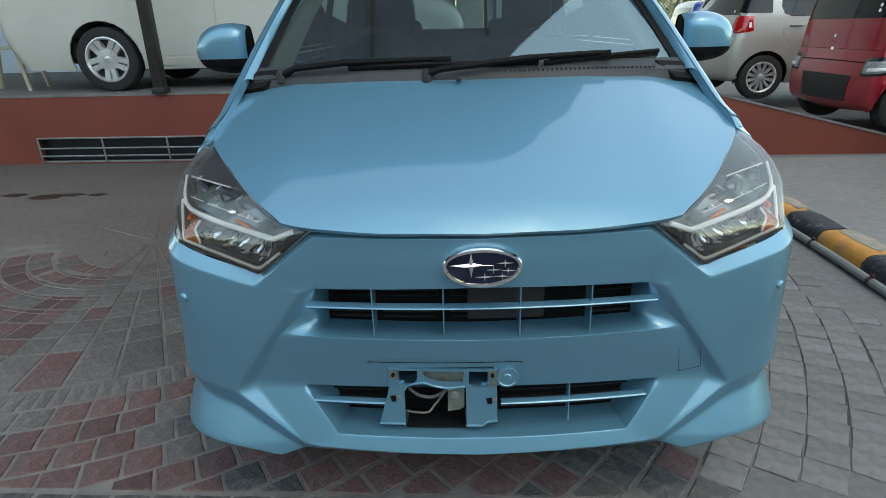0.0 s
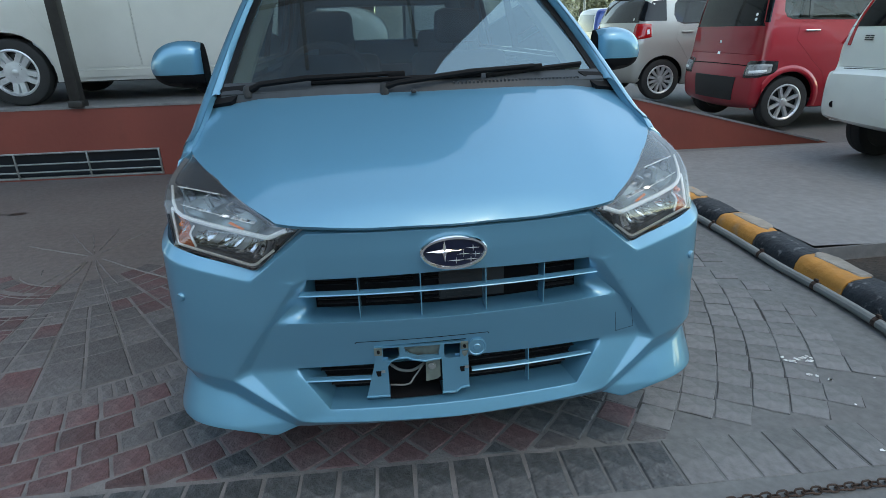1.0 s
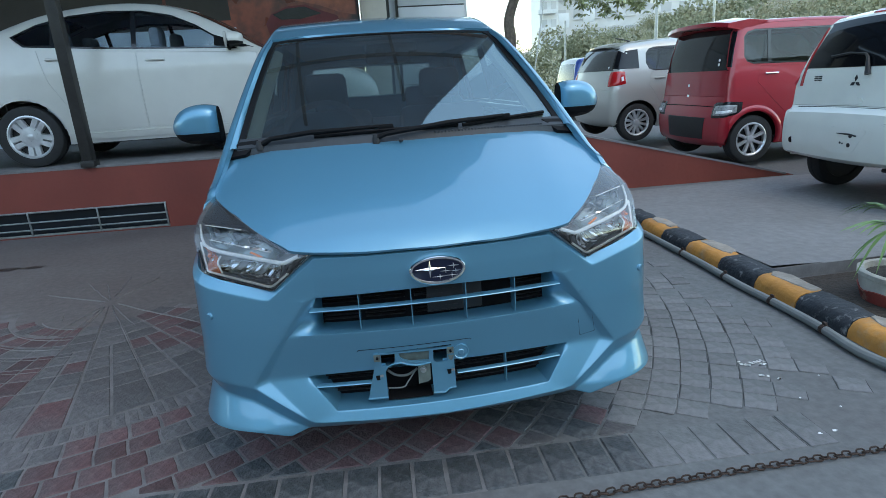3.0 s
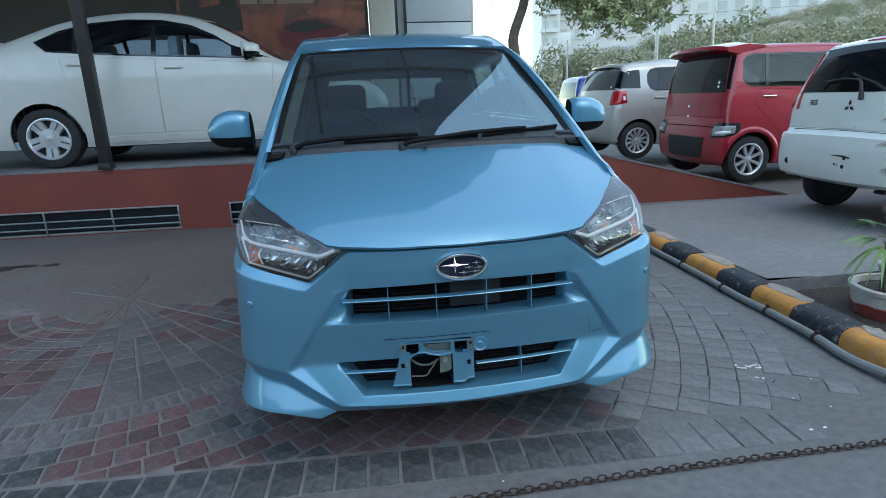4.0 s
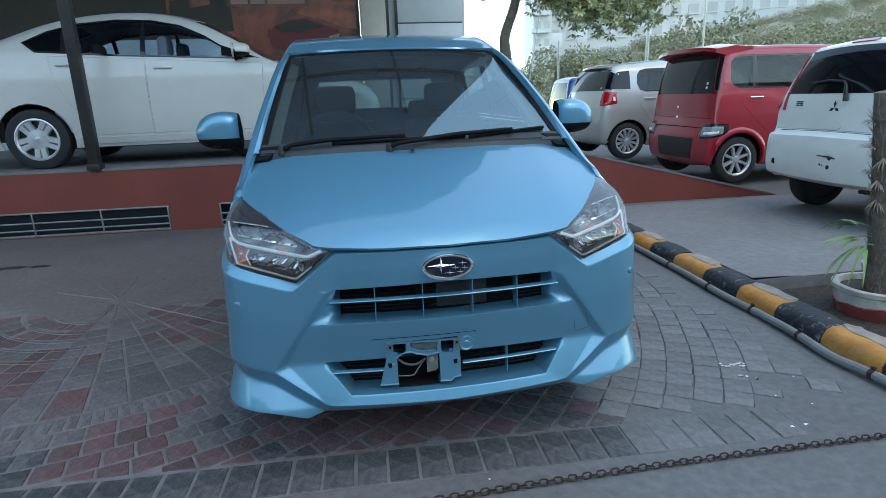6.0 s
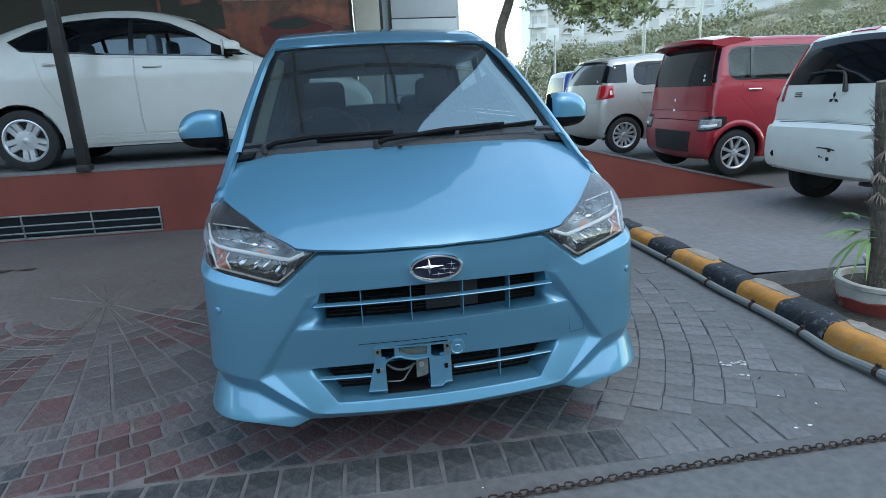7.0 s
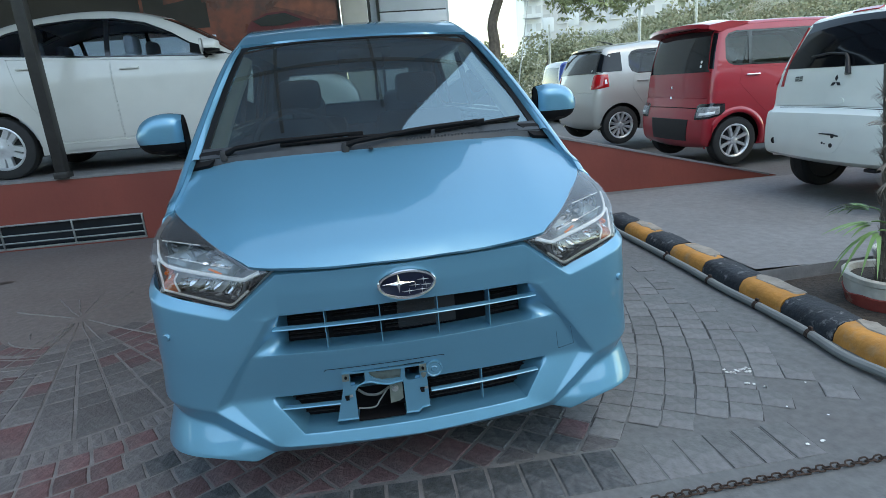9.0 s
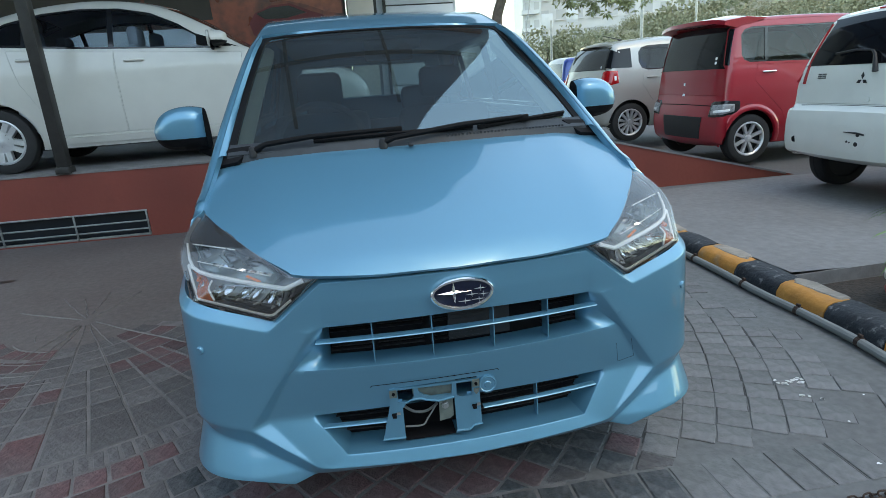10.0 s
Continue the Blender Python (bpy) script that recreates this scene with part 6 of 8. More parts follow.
rim_out = screen_poly([(-1, 0), (1, 0), (1, 1), (-1, 1)])
rim_in = screen_poly([(-0.968, 0.055), (-0.90, 0.045), (-0.4, 0.038), (0.4, 0.038), (0.90, 0.045), (0.968, 0.055), (0.962, 0.93), (0.93, 0.972), (0.5, 0.982), (-0.5, 0.982), (-0.93, 0.972), (-0.962, 0.93)])
skin("screen_gasket", inset(rim_out, -0.004), screen_map(0.0035), BLACK_TRIM, car, (0, -1, 1), (rim_in,), 0.05, 0.006)
for s in (1, -1):
    bm = bmesh.new()
    rows = []
    for k in range(25):
        b = k / 24
        w0 = screen(s, b)
        a = sh.mark(5) + (sh.mark(8) - sh.mark(5)) * b
        p, nrm = sh.at(a)
        e = Vector((s * (sh.half(p[0], p[1]) - 0.036), p[0], p[1]))
        rows.append([bm.verts.new(w0 + Vector((0, 0.004, -0.012))), bm.verts.new(w0 + Vector((s * 0.004, 0, 0.003))), bm.verts.new(w0.lerp(e, 0.5) + Vector((s * 0.003, -0.002, 0.006))), bm.verts.new(e)])
    for r0, r1 in zip(rows, rows[1:]):
        for k in range(3):
            f = (r0[k], r0[k + 1], r1[k + 1], r1[k])
            bm.faces.new(f if s > 0 else f[::-1])
    bmesh.ops.recalc_face_normals(bm, faces=bm.faces[:])
    part("windscreen_pillar", bm, BLUE, car)
# roof front lip, between the screen and the roof panel
bm = bmesh.new()
rows = []
for k in range(25):
    a = -1 + k / 12
    w0 = screen(a, 1.0)
    e = sh.strip()(sh.mark(8) + 0.002, a * sh.edge(sh.mark(8)) * 0.999)
    rows.append([bm.verts.new(w0 + Vector((0, 0.006, -0.012))), bm.verts.new(w0 + Vector((0, 0, 0.004))), bm.verts.new(e)])
for r0, r1 in zip(rows, rows[1:]):
    for k in range(2):
        bm.faces.new((r0[k], r1[k], r1[k + 1], r0[k + 1]))
bmesh.ops.recalc_face_normals(bm, faces=bm.faces[:])
part("roof_lip", bm, BLUE, car)

for s in (1, -1):
    bm = bmesh.new()
    rows = [[bm.verts.new(screen(s * a, 0.06 + 0.86 * k / 16, o)) for a, o in ((0.99, -0.015), (0.94, -0.022), (0.905, -0.04), (0.93, -0.09))] for k in range(17)]
    for r0, r1 in zip(rows, rows[1:]):
        for k in range(3):
            bm.faces.new((r0[k], r0[k + 1], r1[k + 1], r1[k]))
    bmesh.ops.recalc_face_normals(bm, faces=bm.faces[:])
    part("pillar_lining", bm, PILLAR_TRIM, car, "pale inner pillar lining")


# scuttle and wipers
bm = bmesh.new()
rows = []
for k in range(33):
    a = -1 + k / 16
    w0 = screen(a, 0.0)
    x = a * 0.655
    hy = float(np.interp(abs(x), [0, 0.22, 0.45, 0.66], [0.586, 0.597, 0.636, 0.690]))
    h = Vector((x, hy - 0.03, hood_z(x, hy) - 0.026))
    rows.append([bm.verts.new(h), bm.verts.new(h.lerp(w0, 0.5) + Vector((0, 0, -0.006))), bm.verts.new(w0 + Vector((0, -0.004, 0.004))), bm.verts.new(screen(a, 0.022, 0.005)), bm.verts.new(screen(a, 0.045 + 0.012 * a * a, 0.005)), bm.verts.new(screen(a, 0.048 + 0.012 * a * a, -0.002))])
for r0, r1 in zip(rows, rows[1:]):
    for k in range(5):
        bm.faces.new((r0[k], r1[k], r1[k + 1], r0[k + 1]))
bmesh.ops.recalc_face_normals(bm, faces=bm.faces[:])
scuttle = part("scuttle_panel", bm, SCUTTLE_BLACK, car, "black plastic scuttle with air slots")
for k in range(34):
    a = 0.164 + 0.686 * k / 33
    q = screen(a, 0.002 + 0.008 * k / 33, 0.004)
    boxed("air_slot_rib", (q.x - 0.0025, q.y - 0.008, q.z - 0.004), (q.x + 0.0025, q.y + 0.016, q.z + 0.003), SCUTTLE_BLACK, scuttle)


def wiper(pts, blade):
    arm = new("wiper")
    arm.parent = car
    bm = bmesh.new()
    tube(bm, [screen(a, b, o) for a, b, o in pts], [0.012] + [0.009] * (len(pts) - 2) + [0.007], 8)
    part("wiper_arm", bm, BLACK_TRIM, arm)
    (a0, b0), (a1, b1) = blade
    bm = bmesh.new()
    path = [screen(a0 + (a1 - a0) * k / 16, b0 + (b1 - b0) * k / 16, 0.013) for k in range(17)]
    tube(bm, path, 0.007, 6)
    tube(bm, [p + Vector((0, 0.004, -0.010)) for p in path], 0.004, 4)
    part("wiper_blade", bm, BLACK_TRIM, arm)
    bm = bmesh.new()
    lathe(bm, [(0, 0.018), (0.011, 0.012), (0.014, 0.0), (0.014, -0.02)], 14, Matrix.Translation(screen(pts[0][0], pts[0][1], 0.01)))
    part("wiper_pivot", bm, BLACK_PLASTIC, arm)


wiper([(-0.866, 0.004, 0.008), (-0.80, 0.012, 0.024), (-0.57, 0.025, 0.028), (-0.124, 0.034, 0.024)], ((-0.55, 0.022), (0.313, 0.026)))
wiper([(-0.19, -0.018, 0.012), (-0.13, -0.016, 0.024), (0.25, 0.018, 0.030), (0.611, 0.048, 0.026)], ((0.34, 0.022), (0.908, 0.078)))
for a, b in ((-0.124, 0.034), (0.611, 0.048)):
    bm = bmesh.new()
    box(bm, (-0.028, -0.008, -0.010), (0.028, 0.008, 0.010), 0.004, Matrix.Translation(screen(a, b, 0.020)) @ Matrix.Rotation(radians(-6 if a > 0 else -2), 4, "Y"))
    part("wiper_clip", bm, BLACK_TRIM, car)
for sg in (1, -1):
    bm = bmesh.new()
    pts = [screen(sg * 0.87, 0.035, 0.010), screen(sg * 1.0, 0.03, 0.010), Vector((sg * 0.672, 0.655, 1.004)), Vector((sg * 0.60, 0.640, 1.014))]
    top = [bm.verts.new(p) for p in pts]
    foot = [bm.verts.new(p + Vector((0, 0.01, -0.025))) for p in pts]
    bm.faces.new(top)
    for k in range(4):
        bm.faces.new((foot[k], foot[(k + 1) % 4], top[(k + 1) % 4], top[k]))
    bmesh.ops.recalc_face_normals(bm, faces=bm.faces[:])
    part("scuttle_corner", bm, BLACK_TRIM, car)
bm = bmesh.new()
box(bm, (-0.008, -0.012, 0), (0.008, 0.012, 0.012), 0.004, Matrix.Translation(screen(-0.05, -0.045, 0.006)))
part("washer_jet", bm, BLACK_PLASTIC, car)

# cabin
cabin = new("cabin")
cabin.parent = car
boxed("dashboard", (-0.60, 0.72, 0.70), (0.60, 1.10, 0.985), DASH, cabin, 0.05)
boxed("instrument_hood", (-0.52, 0.98, 0.93), (-0.14, 1.16, 1.03), DASH, cabin, 0.03)
boxed("cabin_floor", (-0.62, 0.70, 0.24), (0.62, 3.20, 0.34), DASH, cabin, 0.02)
boxed("firewall", (-0.62, 0.62, 0.24), (0.62, 0.70, 0.97), DASH, cabin, 0.0)
boxed("headlining", (-0.50, 1.62, 1.43), (0.50, 3.05, 1.455), LINING, cabin, 0.01)
bm = bmesh.new()
m = Matrix.Translation((-0.33, 1.20, 1.00)) @ Matrix.Rotation(radians(62), 4, "X")
for k in range(1):
    ring = [m @ Vector((0.185 * math.cos(2 * math.pi * i / 40), 0.185 * math.sin(2 * math.pi * i / 40), 0)) for i in range(41)]
    tube(bm, ring, 0.015, 8, False)
for a in (0, 180, 270):
    tube(bm, [m @ Vector((0, 0, -0.02)), m @ Vector((0.18 * math.cos(radians(a)), 0.18 * math.sin(radians(a)), 0))], 0.018, 8)
box(bm, (-0.06, -0.05, -0.04), (0.06, 0.05, 0.015), 0.02, m)
part("steering_wheel", bm, DASH, cabin)


def seat(x, y, w, z0, z1, head):
    bm = bmesh.new()
    box(bm, (x - w / 2, y - 0.45, 0.34), (x + w / 2, y + 0.05, 0.62), 0.06)
    box(bm, (-w / 2, -0.06, 0), (w / 2, 0.06, z1 - z0), 0.05, Matrix.Translation((x, y, z0)) @ Matrix.Rotation(radians(-14), 4, "X"))
    for hx in head:
        box(bm, (hx - 0.12, y + 0.14, z1 + 0.02), (hx + 0.12, y + 0.22, z1 + 0.19), 0.04)
    part("seat", bm, SEAT, cabin)


seat(-0.33, 1.72, 0.50, 0.55, 1.12, (-0.33,))
seat(0.33, 1.72, 0.50, 0.55, 1.12, (0.33,))
seat(0.0, 2.62, 1.14, 0.50, 1.02, (-0.33, 0.33))
for s in (1, -1):
    boxed("door_lining", (min(s * 0.60, s * 0.64), 0.98, 0.34), (max(s * 0.60, s * 0.64), 2.9, 1.04), DASH, cabin, 0.015)
bm = bmesh.new()
q = screen(0.05, 0.90, -0.03)
box(bm, (q.x - 0.13, q.y - 0.01, q.z - 0.035), (q.x + 0.13, q.y + 0.10, q.z + 0.012), 0.015)
part("camera_unit", bm, DASH, cabin)
for dx in (-0.055, 0.055):
    bm = bmesh.new()
    lathe(bm, [(0.030, 0), (0.022, 0.006), (0, 0.009)], 20, Matrix.Translation((q.x + dx, q.y - 0.010, q.z - 0.030)) @ Matrix.Rotation(radians(65), 4, "X"))
    part("camera_eye", bm, SEAT, cabin)
boxed("rear_view_mirror", (0.0 - 0.10, 1.42, 1.33), (0.12, 1.45, 1.385), GLOSS_BLACK, cabin, 0.012)
# underside coloured near-black as if in deep shade
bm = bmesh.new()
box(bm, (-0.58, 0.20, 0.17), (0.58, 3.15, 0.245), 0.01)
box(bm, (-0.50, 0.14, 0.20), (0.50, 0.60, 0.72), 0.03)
part("underbody", bm, CAVITY_SHADE, car)


# ---- yard: kerb, conduit, chain, pots ----
KERB_EDGES = [4.01, 3.67, 3.33, 2.99, 2.62, 2.27, 1.95, 1.62, 1.28, 0.94, 0.60, 0.26]


def kerb_x(y):
    return 2.035 + 0.030 * (y - 2.2)


def kerb():
    line = thing("kerb", label="low kerb painted in worn black and yellow blocks", category="kerb", kind="structure")
    prof = [(0.0, -0.05), (0.006, 0.042), (0.026, 0.076), (0.055, 0.087), (0.155, 0.090), (0.168, 0.080), (0.168, -0.05)]
    rnd = random.Random(4)
    for i, (y1, y0) in enumerate(zip(KERB_EDGES, KERB_EDGES[1:])):
        bm = bmesh.new()
        n = 6
        rows = []
        for k in range(n + 1):
            y = y0 + 0.003 + (y1 - y0 - 0.006) * k / n
            pinch = 0.006 if k in (0, n) else 0.0
            rows.append([bm.verts.new((kerb_x(y) + x + (pinch if j < 4 else 0) + rnd.uniform(-0.002, 0.002), y, z - (pinch if z > 0 else 0) + rnd.uniform(-0.003, 0.003))) for j, (x, z) in enumerate(prof)])
        for r0, r1 in zip(rows, rows[1:]):
            for k in range(len(prof) - 1):
                bm.faces.new((r0[k], r1[k], r1[k + 1], r0[k + 1]))
        bm.faces.new(rows[0]), bm.faces.new(rows[-1][::-1])
        bmesh.ops.recalc_face_normals(bm, faces=bm.faces[:])
        yellow = i % 2 == 1
        part("kerb_stone", bm, KERB_YELLOW if yellow else KERB_BLACK, line, "yellow painted block" if yellow else "black painted block", 50)
        if yellow:
            bm = bmesh.new()
            n = 18
            ring = []
            for q in range(n):
                ang = 2 * math.pi * q / n
                ring.append((kerb_x(y0) + 0.132 + (0.048 + rnd.uniform(-0.014, 0.016)) * math.copysign(abs(math.cos(ang)) ** 0.7, math.cos(ang)), (y0 + y1) / 2 + (0.158 + rnd.uniform(-0.02, 0.015)) * math.copysign(abs(math.sin(ang)) ** 0.7, math.sin(ang))))
            top = [bm.verts.new((px, py, 0.0922 + rnd.uniform(-0.001, 0.001))) for px, py in inset(ring, 0.006)]
            foot = [bm.verts.new((px, py, 0.084)) for px, py in ring]
            bm.faces.new(top)
            for q in range(n):
                bm.faces.new((foot[q], foot[(q + 1) % n], top[(q + 1) % n], top[q]))
            bmesh.ops.recalc_face_normals(bm, faces=bm.faces[:])
            part("mortar_cap", bm, KERB_WORN, line, "smeared pale mortar")


kerb()

bm = bmesh.new()
path = curve([(2.04, 3.9, 0.022), (2.02, 3.2, 0.022), (2.00, 2.7, 0.024), (1.975, 2.3, 0.022), (1.975, 2.0, 0.022), (1.955, 1.7, 0.026), (1.925, 1.45, 0.022), (1.94, 1.25, 0.028), (1.95, 0.9, 0.022), (1.93, 0.4, 0.022), (1.95, -0.6, 0.022)], 8)
conduit = thing("conduit", label="grey flexible plastic conduit lying along the kerb", category="conduit")
tube(bm, path, 0.021, 10)
part("hose", bm, CONDUIT, conduit)
for y in (2.96, 2.45, 2.02, 1.66, 1.24, 0.8):
    i = min(range(len(path)), key=lambda k: abs(path[k].y - y))
    d = (path[i + 1] - path[i]).normalized()
    bm = bmesh.new()
    tube(bm, [path[i] - d * 0.010, path[i] + d * 0.010], 0.0245, 10)
    box(bm, (-0.006, -0.010, 0.02), (0.006, 0.010, 0.036), 0.002, Matrix.Translation(path[i]))
    part("clamp", bm, RUST, conduit, "rusty pipe clamp")


def chain():
    whole = thing("chain", (0, 0, 0), label="rusty steel link chain lying on the concrete", category="chain")
    bm = bmesh.new()
    pts = [Vector((0.019 * math.copysign(1, c) * (0.45 if abs(c) > 0.3 else 0) + 0.012 * c, 0.0125 * s, 0)) for c, s in ((math.cos(2 * math.pi * k / 16), math.sin(2 * math.pi * k / 16)) for k in range(17))]
    pts = [p * 0.74 for p in pts]
    tube(bm, pts, 0.0029, 6, False)
    first = part("chain_link", bm, RUST, whole)
    me = first.data
    rnd = random.Random(2)
    n = 103
    for k in range(n):
        x = -0.30 + k * 0.0247
        y = 0.905 + 0.010 * math.sin(x * 2.3) - 0.008 * x * 0.5
        z = 0.006 + (0.003 if k % 2 else 0)
        m = pose(x, y, z, 70 * (k % 2) + rnd.uniform(-12, 12) - 20, rnd.uniform(-5, 5), rnd.uniform(-7, 7))
        ob = first if k == 0 else new("chain_link", me)
        ob.parent = whole
        ob.matrix_local = m


chain()


def slab_z(x, y):
    return 0.088 * max(0.0, min(1.0, 1 - (x - 2.25) / 1.9)) * max(0.0, min(1.0, (5.1 - y) / 1.6)) - 0.002


sheet("pavement_apron", (2.215, 2.36), (7.0, 5.12), 0, CONCRETE, "dusty grey concrete apron beside the kerb", (24, 14), slab_z)
bm = bmesh.new()
box(bm, (2.22, 2.352, -0.05), (3.6, 2.362, 0.07), 0.0)
tagged(part("apron_edge", bm, CONCRETE), "rough dark concrete edge of the planting bed", "edging", kind="structure")
bm = bmesh.new()
box(bm, (2.225, 1.3, -0.03), (3.4, 2.35, -0.002), 0.01)
tagged(part("planting_bed", bm, SOIL), "bare dark soil of a planting bed", "soil", kind="structure")


def pot(at, r, h, plant):
    p = thing("plant_pot", at, 12, "round clay pot whitewashed above and red below", "plant pot")
    bm = bmesh.new()
    lathe(bm, [(0, 0.0), (r * 0.80, 0.0), (r * 0.93, h * 0.40), (r * 0.95, h * 0.42), (r * 0.985, h * 0.80), (r * 1.03, h * 0.84), (r * 1.04, h * 0.97), (r * 1.0, h), (r * 0.90, h * 0.99), (r * 0.86, h * 0.8), (0, h * 0.78)], 40)
    for v in bm.verts:
        v.co += Vector((noise.noise(v.co * 9), noise.noise(v.co * 9 + Vector((5, 0, 0))), 0)) * 0.008
    part("pot_body", bm, POT_WHITE, p)
    bm = bmesh.new()
    lathe(bm, [(r * 0.86, 0.002), (r * 0.985, h * 0.38), (r * 0.960, h * 0.40)], 40)
    for v in bm.verts:
        v.co += Vector((noise.noise(v.co * 9), noise.noise(v.co * 9 + Vector((5, 0, 0))), 0)) * 0.008
        if v.co.z > h * 0.3:
            v.co.z += 0.03 * noise.noise(v.co * 7)
    part("painted_foot", bm, POT_RED, p, "worn red painted foot")
    bm = bmesh.new()
    lathe(bm, [(r * 0.87, h * 0.80), (r * 0.5, h * 0.83), (0, h * 0.84)], 24)
    part("soil", bm, SOIL, p)
    return p


pot((2.63, 1.90, -0.01), 0.215, 0.170, True)
pot((3.02, 2.16, -0.01), 0.17, 0.17, False)


def palm(at, seed=3):
    tree = thing("potted_palm", at, 0, "young fan palm with a fibrous trunk and drooping fronds", "palm")
    rnd = random.Random(seed)
    spine = curve([(0, 0, -0.02), (-0.012, 0.0, 0.25), (-0.055, 0.0, 0.6), (-0.125, 0.0, 1.05)], 8)
    bm = bmesh.new()
    tube(bm, spine, [0.052 - 0.008 * k / len(spine) for k in range(len(spine))], 12)
    part("trunk", bm, BARK, tree)
    # fibrous leaf bases
    bm = bmesh.new()
    for k in range(800):
        z = rnd.uniform(0.0, 0.98)
        i = min(int(z / 1.05 * (len(spine) - 1)), len(spine) - 2)
        a = rnd.uniform(0, 2 * math.pi)
        r = 0.050 - 0.008 * z
        c = spine[i] + Vector((math.cos(a) * r, math.sin(a) * r, 0))
        o = Vector((math.cos(a), math.sin(a), 0))
        t = Vector((-o.y, o.x, 0))
        ln = rnd.uniform(0.03, 0.085)
        tip = c + o * rnd.uniform(0.006, 0.026 + 0.035 * z) + Vector((0, 0, ln)) + t * rnd.uniform(-0.012, 0.012)
        w = rnd.uniform(0.003, 0.007)
        bm.faces.new([bm.verts.new(c - t * w), bm.verts.new(c + t * w), bm.verts.new(tip)])
    tagged(part("trunk_fibre", bm, DRY_LEAF, tree, smooth=False), kind="stuff")

    def frond(z, a, length, droop, mat, width, n, spread, name):
        i = min(int(z / 1.05 * (len(spine) - 1)), len(spine) - 1)
        root = spine[i].copy()
        o = Vector((math.cos(a), math.sin(a), 0))
        bm = bmesh.new()
        stem = [root + o * length * 0.35 * k / 5 + Vector((0, 0, length * 0.10 * math.sin(k / 5 * 1.6))) for k in range(6)]
        tube(bm, stem, [0.006 - 0.0006 * k for k in range(6)], 5)
        hub = stem[-1]
        side = Vector((-o.y, o.x, 0))
        for k in range(n):
            f = (k / (n - 1) - 0.5) * 2
            d = (o * math.cos(f * spread) + side * math.sin(f * spread)).normalized()
            ln = length * 0.75 * (1 - 0.25 * abs(f)) * rnd.uniform(0.85, 1.1)
            s = d.cross(Vector((0, 0, 1))).normalized()
            prev = None
            for q in range(6):
                t = q / 5
                c = hub + d * ln * t + Vector((0, 0, 0.05 * ln * math.sin(t * 3) - droop * ln * t * t - 0.02 * abs(f)))
                w = width * (1 - t) ** 0.6 * (0.35 + 0.65 * min(1, t * 5))
                cur = (bm.verts.new(c - s * w + Vector((0, 0, 0.3 * w))), bm.verts.new(c), bm.verts.new(c + s * w + Vector((0, 0, 0.3 * w))))
                if prev:
                    bm.faces.new((prev[0], prev[1], cur[1], cur[0]))
                    bm.faces.new((prev[1], prev[2], cur[2], cur[1]))
                prev = cur
        part(name, bm, mat, tree)

    for z, a, length, droop, n, spread in ((0.400, 186, 0.40, 0.10, 6, 0.30), (0.375, 196, 0.36, 0.72, 5, 0.55), (0.42, 20, 0.40, 0.35, 9, 0.60), (0.40, 300, 0.34, 0.45, 7, 0.55), (0.45, 100, 0.34, 0.35, 7, 0.5)):
        frond(z, math.radians(a), length, droop, PALM_LEAF, 0.012, n, spread, "frond")
    for k in range(9):
        frond(0.60 + 0.040 * k, math.radians(100 + k * 97), 0.10, 0.3 + 0.5 * (k % 2), DRY_LEAF, 0.006, 9, 1.1, "dry_frond")
    frond(0.86, math.radians(188), 0.16, 0.05, DRY_LEAF, 0.007, 9, 0.6, "dry_frond")
    frond(0.70, math.radians(205), 0.13, 0.45, DRY_LEAF, 0.007, 9, 0.7, "dry_frond")


palm((2.560, 1.87, 0.125))


# spills and stains
def splash(name, pts, mat, label, z=0.0045, seed=1):
    rnd = random.Random(seed)
    bm = bmesh.new()
    for x, y, r, st in pts:
        a0 = rnd.uniform(0, 6)
        vs = []
        for k in range(14):
            a = a0 + 2 * math.pi * k / 14
            rr = r * rnd.uniform(0.55, 1.2)
            vs.append(bm.verts.new((x + rr * math.cos(a) * st, y + rr * math.sin(a), z)))
        bm.faces.new(vs)
    ob = part(name, bm, mat, smooth=False)
    return tagged(ob, label, "stain", kind="structure")


rnd = random.Random(6)
dots = [(1.43, 1.53), (1.425, 1.51), (1.44, 1.50), (1.455, 1.495), (1.475, 1.50), (1.49, 1.51), (1.505, 1.515), (1.52, 1.525), (1.53, 1.505), (1.51, 1.49), (1.495, 1.485), (1.47, 1.515), (1.45, 1.405), (1.462, 1.398), (1.49, 1.37), (1.44, 1.41)]
splash("paint_spill", [(x + rnd.uniform(-0.004, 0.004), y + rnd.uniform(-0.004, 0.004), rnd.uniform(0.004, 0.009), rnd.uniform(0.7, 1.3)) for x, y in dots for k in range(2)], WHITE_SPOT, "white paint splashes on the paving")
splash("grit", [(1.366, 1.019, 0.006, 1.4), (1.424, 1.022, 0.008, 1.2), (1.557, 1.141, 0.004, 1), (1.464, 1.226, 0.004, 1), (0.20, 0.97, 0.004, 1), (1.65, 1.35, 0.004, 1), (-0.3, 0.8, 0.004, 1)], WHITE_SPOT, "white specks on the concrete", 0.0045, 2)
splash("oil_stain", [(-3.10, 4.36, 0.07, 2.2), (-2.92, 4.40, 0.05, 2.0), (-2.72, 4.38, 0.04, 1.6), (-3.4, 4.42, 0.06, 2)], STAIN, "dark wet oil stains on the yard", 0.002, 5)

# ---- post, canopy, showroom ----
post = thing("canopy_post", (-2.615, 5.535, WALL_TOP), -3, "dark brown painted square steel canopy post", "post", kind="structure")
boxed("post_shaft", (-0.048, -0.048, 0.0), (0.048, 0.048, 3.84), POST_PAINT, post, 0.006)
boxed("post_foot", (-0.062, -0.062, 0.0), (0.062, 0.062, 0.06), POST_PAINT, post, 0.006)

